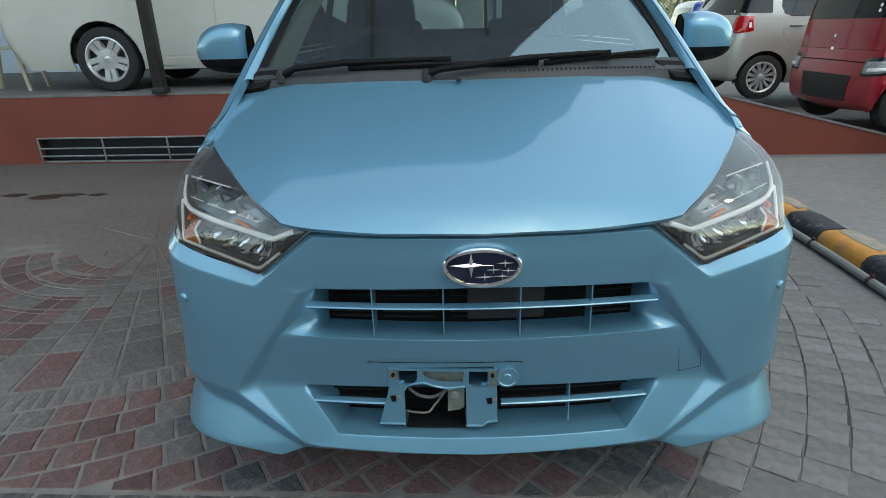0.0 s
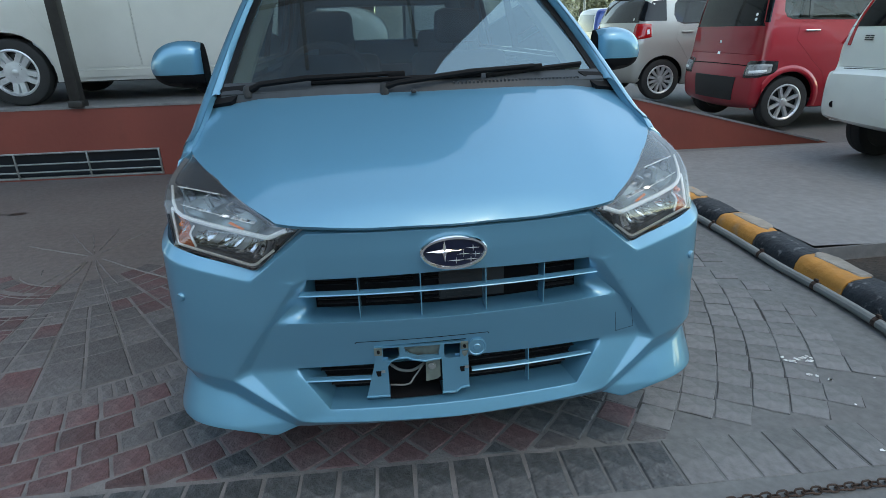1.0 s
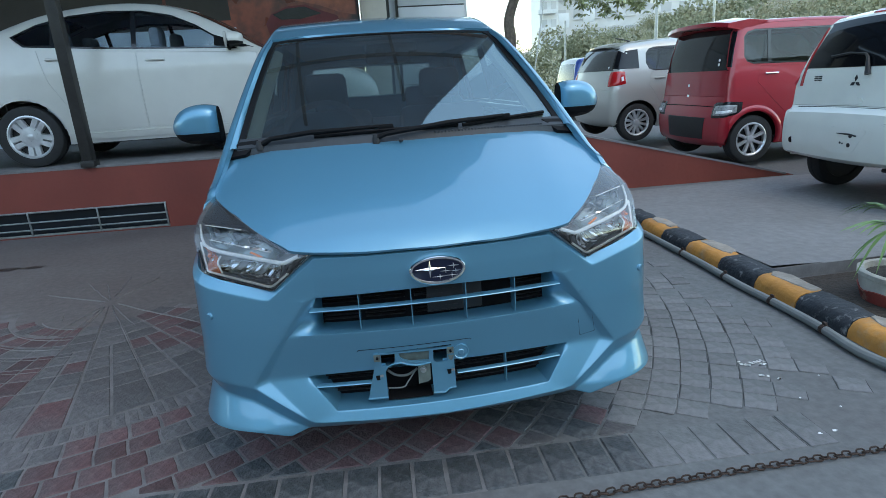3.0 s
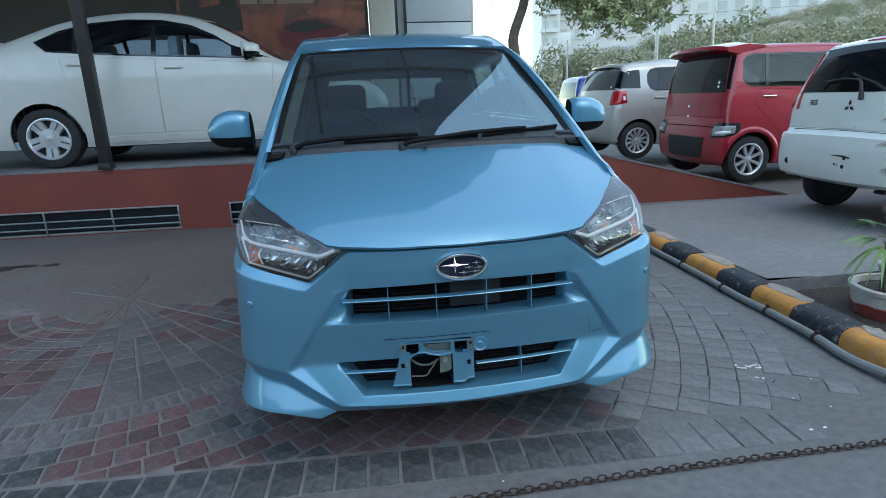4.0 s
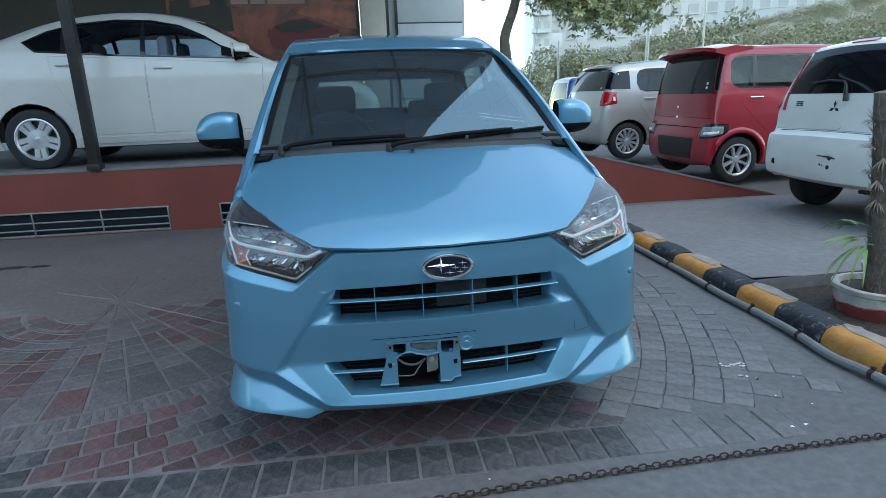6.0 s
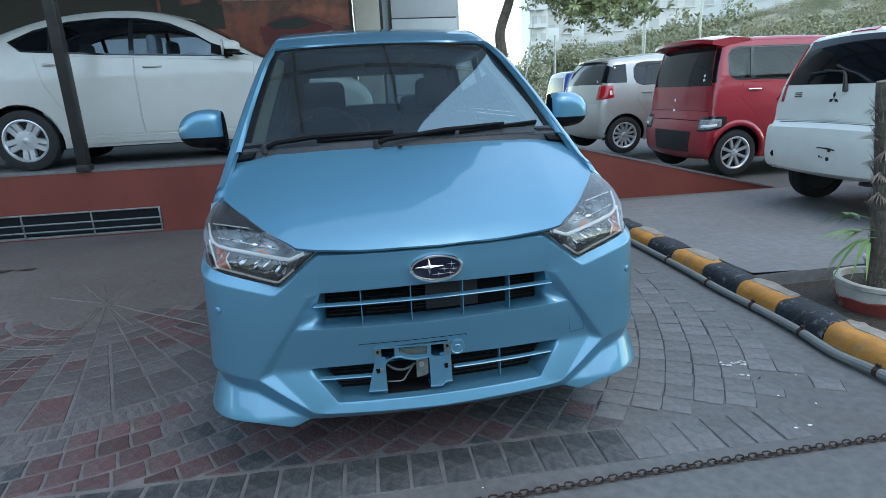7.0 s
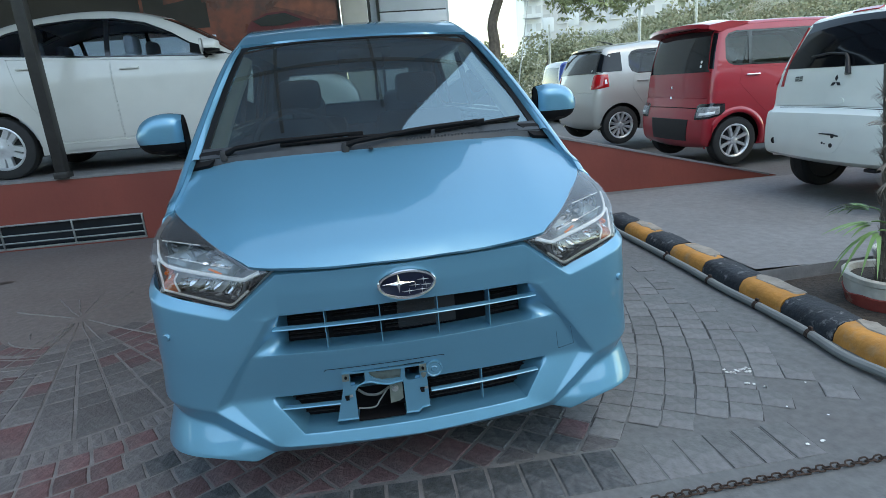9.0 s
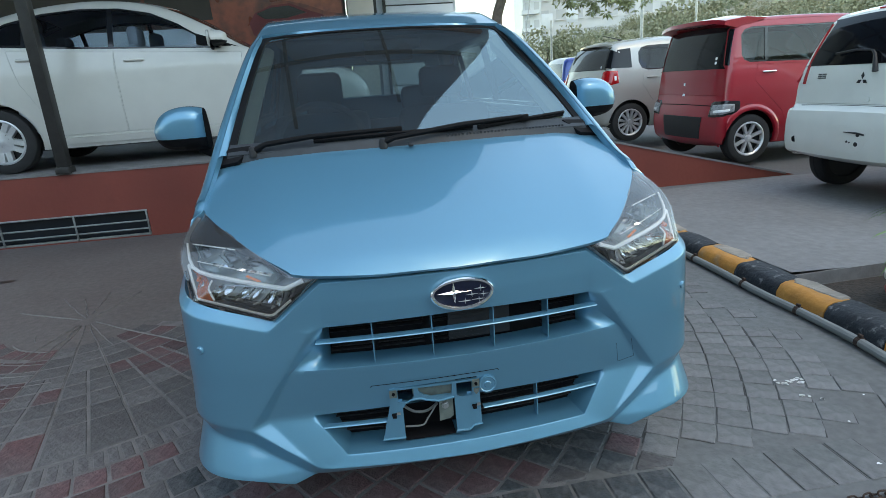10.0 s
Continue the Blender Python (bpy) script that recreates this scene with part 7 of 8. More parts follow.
CANOPY_Z = 4.5
EDGE = [(-14, 3.30), (0.2, 3.30)] + [(p.x, p.y) for p in curve([(0.46, 3.31), (0.66, 3.48), (0.82, 3.74), (1.06, 4.07), (1.36, 4.50), (1.70, 5.05), (1.98, 5.60), (2.30, 6.66), (2.38, 9.4)], 5)]


def canopy():
    roof = thing("canopy", label="dark sheet canopy on steel beams over the platform", category="canopy", kind="structure")
    out = EDGE + [(-14, 9.4)]
    bm = bmesh.new()
    vs, faces = flat_mesh(out, (), 1.2)
    made = [bm.verts.new((v.x, v.y, CANOPY_Z)) for v in vs]
    for f in faces:
        bm.faces.new([made[i] for i in f])
    res = bmesh.ops.extrude_face_region(bm, geom=bm.faces[:])
    for g in res["geom"]:
        if isinstance(g, bmesh.types.BMVert):
            g.co.z += 0.10
    bmesh.ops.recalc_face_normals(bm, faces=bm.faces[:])
    part("canopy_sheet", bm, CANOPY, roof)
    boxed("fascia_beam", (-14, 6.32, CANOPY_Z - 0.16), (2.10, 6.48, CANOPY_Z - 0.002), FASCIA, roof, 0.0, "brown red painted edge beam")
    for y in (5.3, 7.3, 8.3):
        x1 = float(np.interp(y, [p[1] for p in EDGE[2:]], [p[0] for p in EDGE[2:]])) - 0.03
        boxed("beam", (-14, y - 0.025, CANOPY_Z - 0.10), (x1, y + 0.025, CANOPY_Z - 0.002), BEAM_PAINT, roof)
    for x in (-4.6, -2.62, -0.9, 0.5):
        boxed("purlin", (x - 0.02, 4.0 if x > 0 else 3.75, CANOPY_Z - 0.06), (x + 0.02, 9.3, CANOPY_Z - 0.004), BEAM_PAINT, roof)


canopy()


def showroom():
    y = 9.5
    shop = thing("showroom", label="dark showroom front with a beige column and pale cladding", category="building", kind="structure")
    boxed("back_wall", (-14, y + 0.05, 0.6), (0.22, y + 0.3, 4.4), SHOP_DARK, shop)
    boxed("side_wall", (1.93, y + 0.05, 0.0), (1.99, y + 8, 5.2), PANEL_WHITE, shop)
    boxed("column", (0.24, y - 0.15, 0.6), (0.64, y + 0.3, 5.2), BEIGE, shop, 0.01)
    boxed("door_frame", (0.655, y - 0.02, 0.6), (0.70, y + 0.1, 5.2), GLOSS_BLACK, shop)
    boxed("frame_gap", (0.70, y + 0.06, 0.6), (0.80, y + 0.1, 5.2), PANEL_WHITE, shop)
    boxed("door_frame", (0.80, y - 0.02, 0.6), (0.84, y + 0.1, 5.2), GLOSS_BLACK, shop)
    for z0, z1 in ((0.6, 1.20), (1.215, 1.81), (1.825, 2.415), (2.435, 3.6), (3.62, 5.2)):
        boxed("cladding_panel", (0.845, y - 0.03, z0), (1.93, y + 0.08, z1), PANEL_WHITE, shop, 0.004)
    # added panel, hidden by the sedan, brightens its windows from behind
    boxed("window_backdrop", (-14, y - 0.02, 0.62), (-1.72, y + 0.045, 2.24), PALE_BLUE, shop, 0.004, "pale blue backdrop added to brighten the view through the sedan's windows")
    boxed("upper_wall", (-14, y - 0.05, 4.62), (0.23, y + 0.3, 6.4), PANEL_WHITE, shop)
    boxed("backing", (0.845, y - 0.005, 0.6), (1.93, y + 0.06, 5.2), SHOP_DARK, shop)
    poster = thing("poster", (-0.80, y + 0.04, 2.05), 0, "large red and brown advertising poster of a car on the wall", "poster")
    boxed("print", (-1.95, -0.02, -0.85), (0.98, 0.0, 1.05), POSTER_RED, poster)
    skin("printed_car", [(-0.42, 0.05), (-0.46, 0.22), (-0.36, 0.36), (-0.12, 0.46), (0.18, 0.48), (0.48, 0.36), (0.66, 0.30), (0.72, 0.16), (0.70, 0.02), (-0.20, -0.04)], lambda x, z: Vector((x, -0.026, z)), POSTER_CAR, poster, (0, -1, 0), (), 0.2, 0.0)
    skin("printed_glass", [(-0.34, 0.35), (-0.12, 0.43), (0.16, 0.45), (0.42, 0.34), (0.10, 0.27), (-0.22, 0.27)], lambda x, z: Vector((x, -0.030, z)), GLOSS_BLACK, poster, (0, -1, 0), (), 0.2, 0.0)
    skin("printed_lamp", [(0.50, 0.20), (0.68, 0.24), (0.66, 0.17), (0.52, 0.14)], lambda x, z: Vector((x, -0.030, z)), POSTER_PALE, poster, (0, -1, 0), (), 0.2, 0.0)
    skin("printed_glow", [(0.0, 0.55), (0.30, 0.78), (0.96, 0.70), (0.96, 0.30), (0.72, 0.34), (0.40, 0.46)], lambda x, z: Vector((x, -0.024, z)), POSTER_GLOW, poster, (0, -1, 0), (), 0.2, 0.0)
    skin("printed_skyline", [(-1.9, 0.3), (-1.9, 0.75), (-1.6, 0.8), (-1.6, 0.65), (-1.3, 0.7), (-1.25, 0.9), (-1.0, 0.9), (-0.98, 0.3)], lambda x, z: Vector((x, -0.025, z)), SHOP_DARK, poster, (0, -1, 0), (), 0.3, 0.0)
    boxed("caption_band", (-1.05, -0.028, 0.66), (0.22, -0.022, 0.80), POSTER_RED, poster)
    for x0, x1 in ((-0.98, -0.72), (-0.68, -0.46), (-0.42, 0.16)):
        boxed("caption_bar", (x0, -0.034, 0.70), (x1, -0.029, 0.76), POSTER_PALE, poster)


showroom()


def plastic_chair(at, turn):
    ch = thing("plastic_chair", at, turn, "cream moulded plastic chair on the platform", "chair")
    bm = bmesh.new()
    box(bm, (-0.22, -0.21, 0.41), (0.22, 0.21, 0.435), 0.012)
    part("seat", bm, CHAIR_PLASTIC, ch)
    for x in (-0.19, 0.19):
        for y0, y1 in ((-0.18, -0.23), (0.18, 0.25)):
            bm = bmesh.new()
            tube(bm, [(x, y0, 0.42), (x * 1.12, y1, 0.0)], [0.030, 0.022], 8)
            part("leg", bm, CHAIR_PLASTIC, ch)
        bm = bmesh.new()
        tube(bm, curve([(x * 1.2, -0.19, 0.42), (x * 1.25, -0.18, 0.63), (x * 1.25, 0.05, 0.66), (x * 1.15, 0.25, 0.70)], 5), 0.02, 8)
        part("armrest", bm, CHAIR_PLASTIC, ch)
    bm = bmesh.new()
    rows = [[bm.verts.new((0.21 * a * (1 - 0.1 * t), 0.20 + 0.10 * t + 0.03 * (1 - a * a) , 0.43 + 0.42 * t)) for a in (-1, -0.6, -0.2, 0.2, 0.6, 1)] for t in (0, 0.33, 0.66, 1)]
    for r0, r1 in zip(rows, rows[1:]):
        for k in (0, 2, 4):
            bm.faces.new((r0[k], r0[k + 1], r1[k + 1], r1[k]))
    for k in range(5):
        bm.faces.new((rows[2][k], rows[2][k + 1], rows[3][k + 1], rows[3][k])) if k in (1, 3) else None
    res = bmesh.ops.extrude_face_region(bm, geom=bm.faces[:])
    for g in res["geom"]:
        if isinstance(g, bmesh.types.BMVert):
            g.co.y += 0.015
    bmesh.ops.recalc_face_normals(bm, faces=bm.faces[:])
    part("backrest", bm, CHAIR_PLASTIC, ch)


plastic_chair((-4.55, 6.35, WALL_TOP), 100)


# added out of view behind the camera, its height sets the low sky light
boxed("unseen_wall_far", (-45, -17.4, -0.5), (45, -17.0, 2.6), FAR_WALL)
tagged(bpy.data.objects["unseen_wall_far"], "plain grey unseen wall added behind the camera to limit low sky light", "wall", kind="structure")


# ---- trees, hillside and distance ----
def leaf_tree(at, trunk_pts, radii, clusters, seed, spread, mat, whorl=0.165, count=7):
    rnd = random.Random(seed)
    tree = thing("street_tree", at, 0, "broad-leaved street tree with whorled leaves and a bare trunk", "tree")
    bm = bmesh.new()
    spine = curve(trunk_pts, 6)
    tube(bm, spine, [float(np.interp(k / (len(spine) - 1), np.linspace(0, 1, len(radii)), radii)) for k in range(len(spine))], 10)
    part("trunk", bm, BARK, tree)
    bm = bmesh.new()
    fork = spine[int(len(spine) * 0.7)]
    tips = []
    for c, r in clusters:
        c = Vector(c)
        mid = fork.lerp(c, 0.5) + Vector((rnd.uniform(-0.2, 0.2), rnd.uniform(-0.2, 0.2), 0.25))
        limb = curve([fork, mid, c], 5)
        tube(bm, limb, [0.06 - 0.045 * k / (len(limb) - 1) for k in range(len(limb))], 6)
        tips.append((c, r))
    part("limbs", bm, BARK, tree)
    bm = bmesh.new()
    for c, r in tips:
        for k in range(int(60 * r * r * spread)):
            d = Vector((rnd.gauss(0, 1), rnd.gauss(0, 1), rnd.gauss(0, 0.8))).normalized() * r * rnd.random() ** 0.45
            p = c + d
            axis = (d + Vector((0, 0, rnd.uniform(-0.5, 0.4)))).normalized()
            u = axis.orthogonal().normalized()
            v = axis.cross(u)
            a0 = rnd.uniform(0, 6.28)
            for q in range(count):
                a = a0 + 2 * math.pi * q / count
                o = (u * math.cos(a) + v * math.sin(a) + axis * 0.25 - Vector((0, 0, 0.35))).normalized()
                s = o.cross(axis).normalized()
                ln = whorl * rnd.uniform(0.8, 1.2)
                w = ln * 0.16
                b0, b1, b2, b3 = p + o * 0.02, p + o * ln * 0.55 + s * w, p + o * ln, p + o * ln * 0.55 - s * w
                bm.faces.new([bm.verts.new(x) for x in (b0, b1, b2, b3)])
    part("crown", bm, mat, tree, smooth=False)


leaf_tree((3.55, 12.9, 0.0), [(0, 0, 0), (0.02, 0, 1.2), (0.12, 0, 2.0), (0.10, 0, 2.5), (0.34, 0, 3.2), (0.5, 0.1, 4.0), (0.8, 0.2, 5.0)], [0.17, 0.14, 0.115, 0.10, 0.09],
    [((-0.3, -0.2, 3.75), 0.55), ((0.3, -0.5, 4.3), 0.8), ((1.2, -0.4, 3.55), 0.75), ((1.9, -0.3, 3.25), 0.75), ((2.6, -0.2, 3.15), 0.65), ((2.3, 0.3, 3.8), 0.95), ((3.4, 0.1, 3.55), 0.75), ((1.0, 0.4, 4.6), 1.0), ((2.8, 0.2, 4.6), 1.0), ((-0.2, 0.4, 4.9), 0.9), ((1.6, 0.0, 5.4), 1.1), ((0.7, -0.6, 3.3), 0.5), ((2.9, -0.5, 2.85), 0.45), ((1.6, -0.6, 2.85), 0.4), ((1.5, -0.5, 3.05), 0.6), ((2.2, -0.4, 2.95), 0.6), ((3.1, -0.3, 3.0), 0.6), ((3.7, -0.2, 3.2), 0.6), ((2.5, -0.6, 2.7), 0.4), ((0.9, -0.5, 3.8), 0.7), ((1.8, -0.5, 3.6), 0.8), ((2.9, -0.3, 3.6), 0.8)], 5, 2.0, LEAF)


def clump_stuff(name, label, spots, mat, seed, leaf=0.35, per=46):
    """Bushes of many small leaf blades, joined."""
    rng = np.random.default_rng(seed)
    c = np.repeat(np.array([q[:3] for q in spots]), per, axis=0)
    r = np.repeat(np.array([q[3] for q in spots]), per)[:, None]
    unit = lambda v: v / np.linalg.norm(v, axis=1, keepdims=True)
    d = unit(rng.normal(size=c.shape)) * r * rng.uniform(0.45, 1.05, (len(c), 1))
    p = c + d * (1, 1, 0)
    p[:, 2] += np.abs(d[:, 2]) * 0.9
    n = unit(d + rng.uniform(-1, 1, c.shape) * r * 0.8)
    u = unit(np.cross(n, rng.normal(size=c.shape)))
    v = np.cross(n, u)
    s = leaf * r * rng.uniform(0.5, 1.1, (len(c), 1))
    verts = np.stack([p + u * s, p + v * s * 0.7, p - u * s * 0.9, p - v * s * 0.6], axis=1).reshape(-1, 3)
    me = bpy.data.meshes.new(name)
    me.from_pydata(verts.tolist(), [], np.arange(len(verts)).reshape(-1, 4).tolist())
    me.materials.append(mat)
    return tagged(new(name, me), label, "bushes", kind="stuff")


def hill_z(x, y):
    up = max(0.0, min(1.25, (y - 34) / 26))
    return -0.2 + up * max(0.0, min(2.2 + 0.15 * (x - 20), (x - 13) * 0.3)) + 0.8 * noise.noise(Vector((x * 0.08, y * 0.08, 0))) * min(1, max(0, (y - 34) / 10))


bm = bmesh.new()
g = [[bm.verts.new((x, y, hill_z(x, y))) for y in np.linspace(30, 110, 33)] for x in np.linspace(6, 130, 50)]
for i in range(49):
    for j in range(32):
        bm.faces.new((g[i][j], g[i + 1][j], g[i + 1][j + 1], g[i][j + 1]))
tagged(part("hillside", bm, HILL), "dry scrub hillside behind the car park", "hill", kind="structure")
rnd = random.Random(8)
spots = []
while len(spots) < 620:
    x, y = rnd.uniform(12, 90), rnd.uniform(32, 68)
    if 0.40 < x / y < 1.6:
        spots.append((x, y, hill_z(x, y) - 0.2, rnd.uniform(0.7, 2.0)))
clump_stuff("hillside_scrub", "grey-green scrub and bushes on the hillside", spots, FAR_LEAF, 9, 0.052, 800)
spots = [(rnd.uniform(3.8, 26), rnd.uniform(24, 31), -0.3, rnd.uniform(0.6, 1.15)) for k in range(90)]
clump_stuff("roadside_shrubs", "green shrubs along the far roadside", spots, FAR_LEAF, 10, 0.052, 800)


def far_tree(x, y, h, r, seed):
    rnd = random.Random(seed)
    t = thing("far_tree", (x, y, -0.1), 0, "distant rounded green tree on the roadside", "tree", "far roadside trees")
    bm = bmesh.new()
    tube(bm, [(0, 0, 0), (0.1, 0, h * 0.4), (0, 0, h * 0.7)], [0.16, 0.12, 0.06], 7)
    part("trunk", bm, BARK, t)
    bm = bmesh.new()
    for q in range(9):
        c = Vector((rnd.gauss(0, r * 0.45), rnd.gauss(0, r * 0.45), h * 0.62 + rnd.uniform(-0.3, 0.35) * h))
        rr = r * rnd.uniform(0.4, 0.65)
        for k in range(260):
            d = Vector((rnd.gauss(0, 1), rnd.gauss(0, 1), rnd.gauss(0, 1))).normalized() * rr * rnd.uniform(0.5, 1.0)
            n = (d + Vector((rnd.uniform(-1, 1), rnd.uniform(-1, 1), rnd.uniform(-1, 1))) * rr).normalized()
            u = n.orthogonal().normalized()
            v = n.cross(u)
            s = rr * rnd.uniform(0.07, 0.14)
            p = c + d
            bm.faces.new([bm.verts.new(z) for z in (p + u * s, p + v * s * 0.7, p - u * s, p - v * s * 0.6)])
    part("crown", bm, FAR_LEAF, t, smooth=False)


for k, (x, y, h, r) in enumerate(((9.6, 30, 2.5, 1.3), (12.4, 33, 3.3, 1.6), (15.5, 36, 3.6, 1.9), (20.5, 36, 4.2, 2.1), (26, 38, 5.6, 2.6), (31, 36, 4.2, 2.3), (36, 40, 5.0, 2.6), (7.6, 34, 2.2, 1.2), (42, 42, 5.5, 2.6), (11.0, 42, 3.6, 1.8))):
    far_tree(x, y, h, r, 20 + k)


def block(name, label, at, size, floors, bays, turn=0, mat=FAR_WALL, balcony=False):
    b = thing(name, at, turn, label, "building", "distant buildings")
    w, d, h = size
    boxed("wall", (-w / 2, 0, -2), (w / 2, d, h), mat, b)
    boxed("roof_parapet", (-w / 2 - 0.2, -0.2, h), (w / 2 + 0.2, d + 0.2, h + 0.5), mat, b)
    for f in range(floors):
        for k in range(bays):
            x0 = -w / 2 + w * (k + 0.22) / bays
            x1 = -w / 2 + w * (k + 0.78) / bays
            z0 = h * (f + 0.30) / floors
            z1 = h * (f + 0.78) / floors
            win = boxed("window", (x0, -0.06, z0), (x1, 0.02, z1), FAR_WINDOW, b)
            boxed("sill", (x0 - 0.1, -0.25, z0 - 0.15), (x1 + 0.1, -0.02, z0), mat, win)
        if balcony:
            boxed("balcony", (-w / 2 - 0.3, -1.1, h * (f + 0.08) / floors), (w / 2 - 0.4, -0.02, h * (f + 0.30) / floors), PANEL_WHITE, b)


block("apartment_tower", "slim white apartment tower with balconies far away", (24.6, 70, 0), (2.2, 8, 16), 8, 2, -10, PANEL_WHITE, True)
block("office_block", "broad grey hazy office block far behind the trees", (37, 74, 0), (20, 12, 17), 7, 9, -14)
block("hilltop_building", "long pale low building on top of the hill", (70, 84, 9), (30, 8, 6), 2, 12, -30, PANEL_WHITE)
block("low_building", "small pale flat-roofed building beyond the road", (12.8, 60, 0), (4.0, 6, 5.2), 2, 3, 0, PANEL_WHITE)


def pole(name, label, at, top, r, arm=None, lean=(0, 0)):
    p = thing(name, at, 0, label, "pole", "poles beside the road")
    bm = bmesh.new()
    tube(bm, [(0, 0, 0), (lean[0], lean[1], top)], [r, r * 0.7], 8)
    part("shaft", bm, STEEL, p)
    if arm:
        bm = bmesh.new()
        tube(bm, curve([(lean[0], lean[1], top * 0.98), (lean[0] + arm * 0.5, 0, top * 1.03), (lean[0] + arm, 0, top * 1.03)], 4), r * 0.5, 6)
        box(bm, (lean[0] + arm - 0.1, -0.08, top * 1.02), (lean[0] + arm + 0.35, 0.08, top * 1.045), 0.02)
        part("lamp_arm", bm, STEEL, p)


pole("street_lamp", "thin grey street lamp pole beyond the car park", (7.66, 20, 0), 3.0, 0.05)
pole("street_lamp", "tall grey street lamp pole beyond the car park", (11.2, 20.2, 0), 7.0, 0.07, -1.2)
pole("stay_wire", "thin dark leaning stay wire pole by the tree", (6.15, 19.5, 0), 6.0, 0.025, None, (0.95, 0))
pole("utility_pole", "slender grey utility pole behind the showroom", (4.4, 24, 0), 7.5, 0.09)
pole("street_lamp", "far street lamp pole on the roadside", (22.5, 34, 0), 9.0, 0.09, -1.5)
for x, z in ((18.9, 5.9), (21.2, 6.3)):
    s = thing("hoarding", (x, 50, 0), 0, "small white advertising board on legs in the distance", "hoarding", "distant hoardings")
    boxed("board", (-0.5, -0.06, z - 0.9), (0.5, 0.06, z + 0.3), PANEL_WHITE, s, 0.02)
    boxed("leg", (-0.06, 0, -0.2), (0.06, 0.08, z - 0.9), STEEL, s)

# ---- paving stones ----
FAN = Vector((-1.74, 3.28))
PITCH = 0.1125


def row_top(x):
    return 1.213 - 0.045 * x


def row_foot(x):
    return 1.018 - 0.037 * x


def stone_mesh(name, pts, h, mat, bevel=0.006):
    """A worn paving stone with a rounded top edge, about its own middle."""
    bm = bmesh.new()
    lo = [bm.verts.new((x, y, -h)) for x, y in pts]
    mid = [bm.verts.new((x, y, -bevel)) for x, y in pts]
    top = [bm.verts.new((x, y, 0)) for x, y in inset(pts, bevel)]
    n = len(pts)
    for a, b in ((lo, mid), (mid, top)):
        for k in range(n):
            bm.faces.new((a[k], a[(k + 1) % n], b[(k + 1) % n], b[k]))
    bm.faces.new(top)
    bmesh.ops.recalc_face_normals(bm, faces=bm.faces[:])
    me = bpy.data.meshes.new(name)
    bm.to_mesh(me)
    bm.free()
    me.materials.append(mat)
    return me


paving = thing("paving", label="fan-patterned red and grey block paving with dusty joints", category="paving", kind="structure")
rnd = random.Random(11)


def lay(me, x, y, turn, name="paving_stone", sink=0.0):
    ob = new(name, me)
    ob.parent = paving
    ob.matrix_local = pose(x, y, 0.0026 - sink + rnd.uniform(-0.0012, 0.0008), rnd.uniform(-0.35, 0.35), rnd.uniform(-0.35, 0.35), turn + rnd.uniform(-1.0, 1.0))


def worn_square(s, kind):
    """A square outline with corners a little off true."""
    r = random.Random(kind)
    return [(px * s + r.uniform(-0.003, 0.003), py * s + r.uniform(-0.003, 0.003)) for px, py in ((-1, -1), (0.0, -1), (1, -1), (1, 0.1), (1, 1), (0.1, 1), (-1, 1), (-1, 0))]


# mortar bed, a hair over the yard
bm = bmesh.new()
n_a = 48
rows = []
for k in range(n_a + 1):
    a = math.radians(-178 + 158 * k / n_a)
    row = []
    for q in (0.50, 1.0, 1.575, 1.8, 2.3, 3.0, 4.0):
        p = FAN + Vector((math.cos(a), math.sin(a))) * q
        x = max(-3.4, min(0.74, p.x))
        row.append(bm.verts.new((x, max(row_foot(x), p.y), -0.0008)))
    rows.append(row)
for r0, r1 in zip(rows, rows[1:]):
    for k in range(6):
        if len({(round(v.co.x, 4), round(v.co.y, 4)) for v in (r0[k], r0[k + 1], r1[k + 1], r1[k])}) == 4:
            bm.faces.new((r0[k], r0[k + 1], r1[k + 1], r1[k]))
bmesh.ops.recalc_face_normals(bm, faces=bm.faces[:])
part("mortar_bed", bm, MORTAR, paving, "pale sandy joints")
# soldier course
hw_, hd_ = 0.0505, 0.092
soldiers = [stone_mesh("soldier_stone", [(-hw_ + dx, -hd_), (0, -hd_ - dx), (hw_, -hd_ + dx), (hw_ + dx, 0), (hw_, hd_), (0, hd_ + dx), (-hw_, hd_ - dx)], 0.03, PAVER_DARK, 0.005) for dx in (-0.002, 0.0, 0.002)]
x = 0.693
k = 0
while x > -3.3:
    lay(soldiers[k % 3], x, (row_top(x) + row_foot(x)) / 2, -2.3)
    x -= 0.1090
    k += 1
# dark open joints beside the bare grey stones, their thin shadows put into the colour
JOINTS = []


def joint(cx, cy, turn, hx, hy):
    m = pose(cx, cy, 0, 0, 0, turn)
    JOINTS.append([m @ Vector((px, py, 0)) for px, py in ((-hx, -hy), (hx, -hy), (hx, hy), (-hx, hy))])


faint = stone_mesh("faint_stone", [(-hw_, -hd_), (hw_, -hd_), (hw_, hd_), (-hw_, hd_)], 0.03, PAVER_GREY, 0.002)
for k in range(6):
    x = 0.80 + 0.109 * k
    lay(faint, x, (row_top(x) + row_foot(x)) / 2, -2.3, "paving_stone", 0.0022)
    if k > 2:
        joint(x, (row_top(x) + row_foot(x)) / 2, -2.3, hw_ + 0.0012, hd_ - 0.004)
# rings of square stones
HALF = PITCH / 2 - 0.0045
sq = {}
for key, mat in (("red", PAVER_RED), ("dark", PAVER_DARK), ("dusk", PAVER_DUSK)):
    sq[key] = [stone_mesh("square_stone_" + key, worn_square(HALF, q), 0.03, mat, 0.004) for q in range(4)]
sq["grey"] = [stone_mesh("square_stone_grey", worn_square(PITCH / 2 - 0.0022, q + 9), 0.03, PAVER_GREY, 0.0022) for q in range(4)]
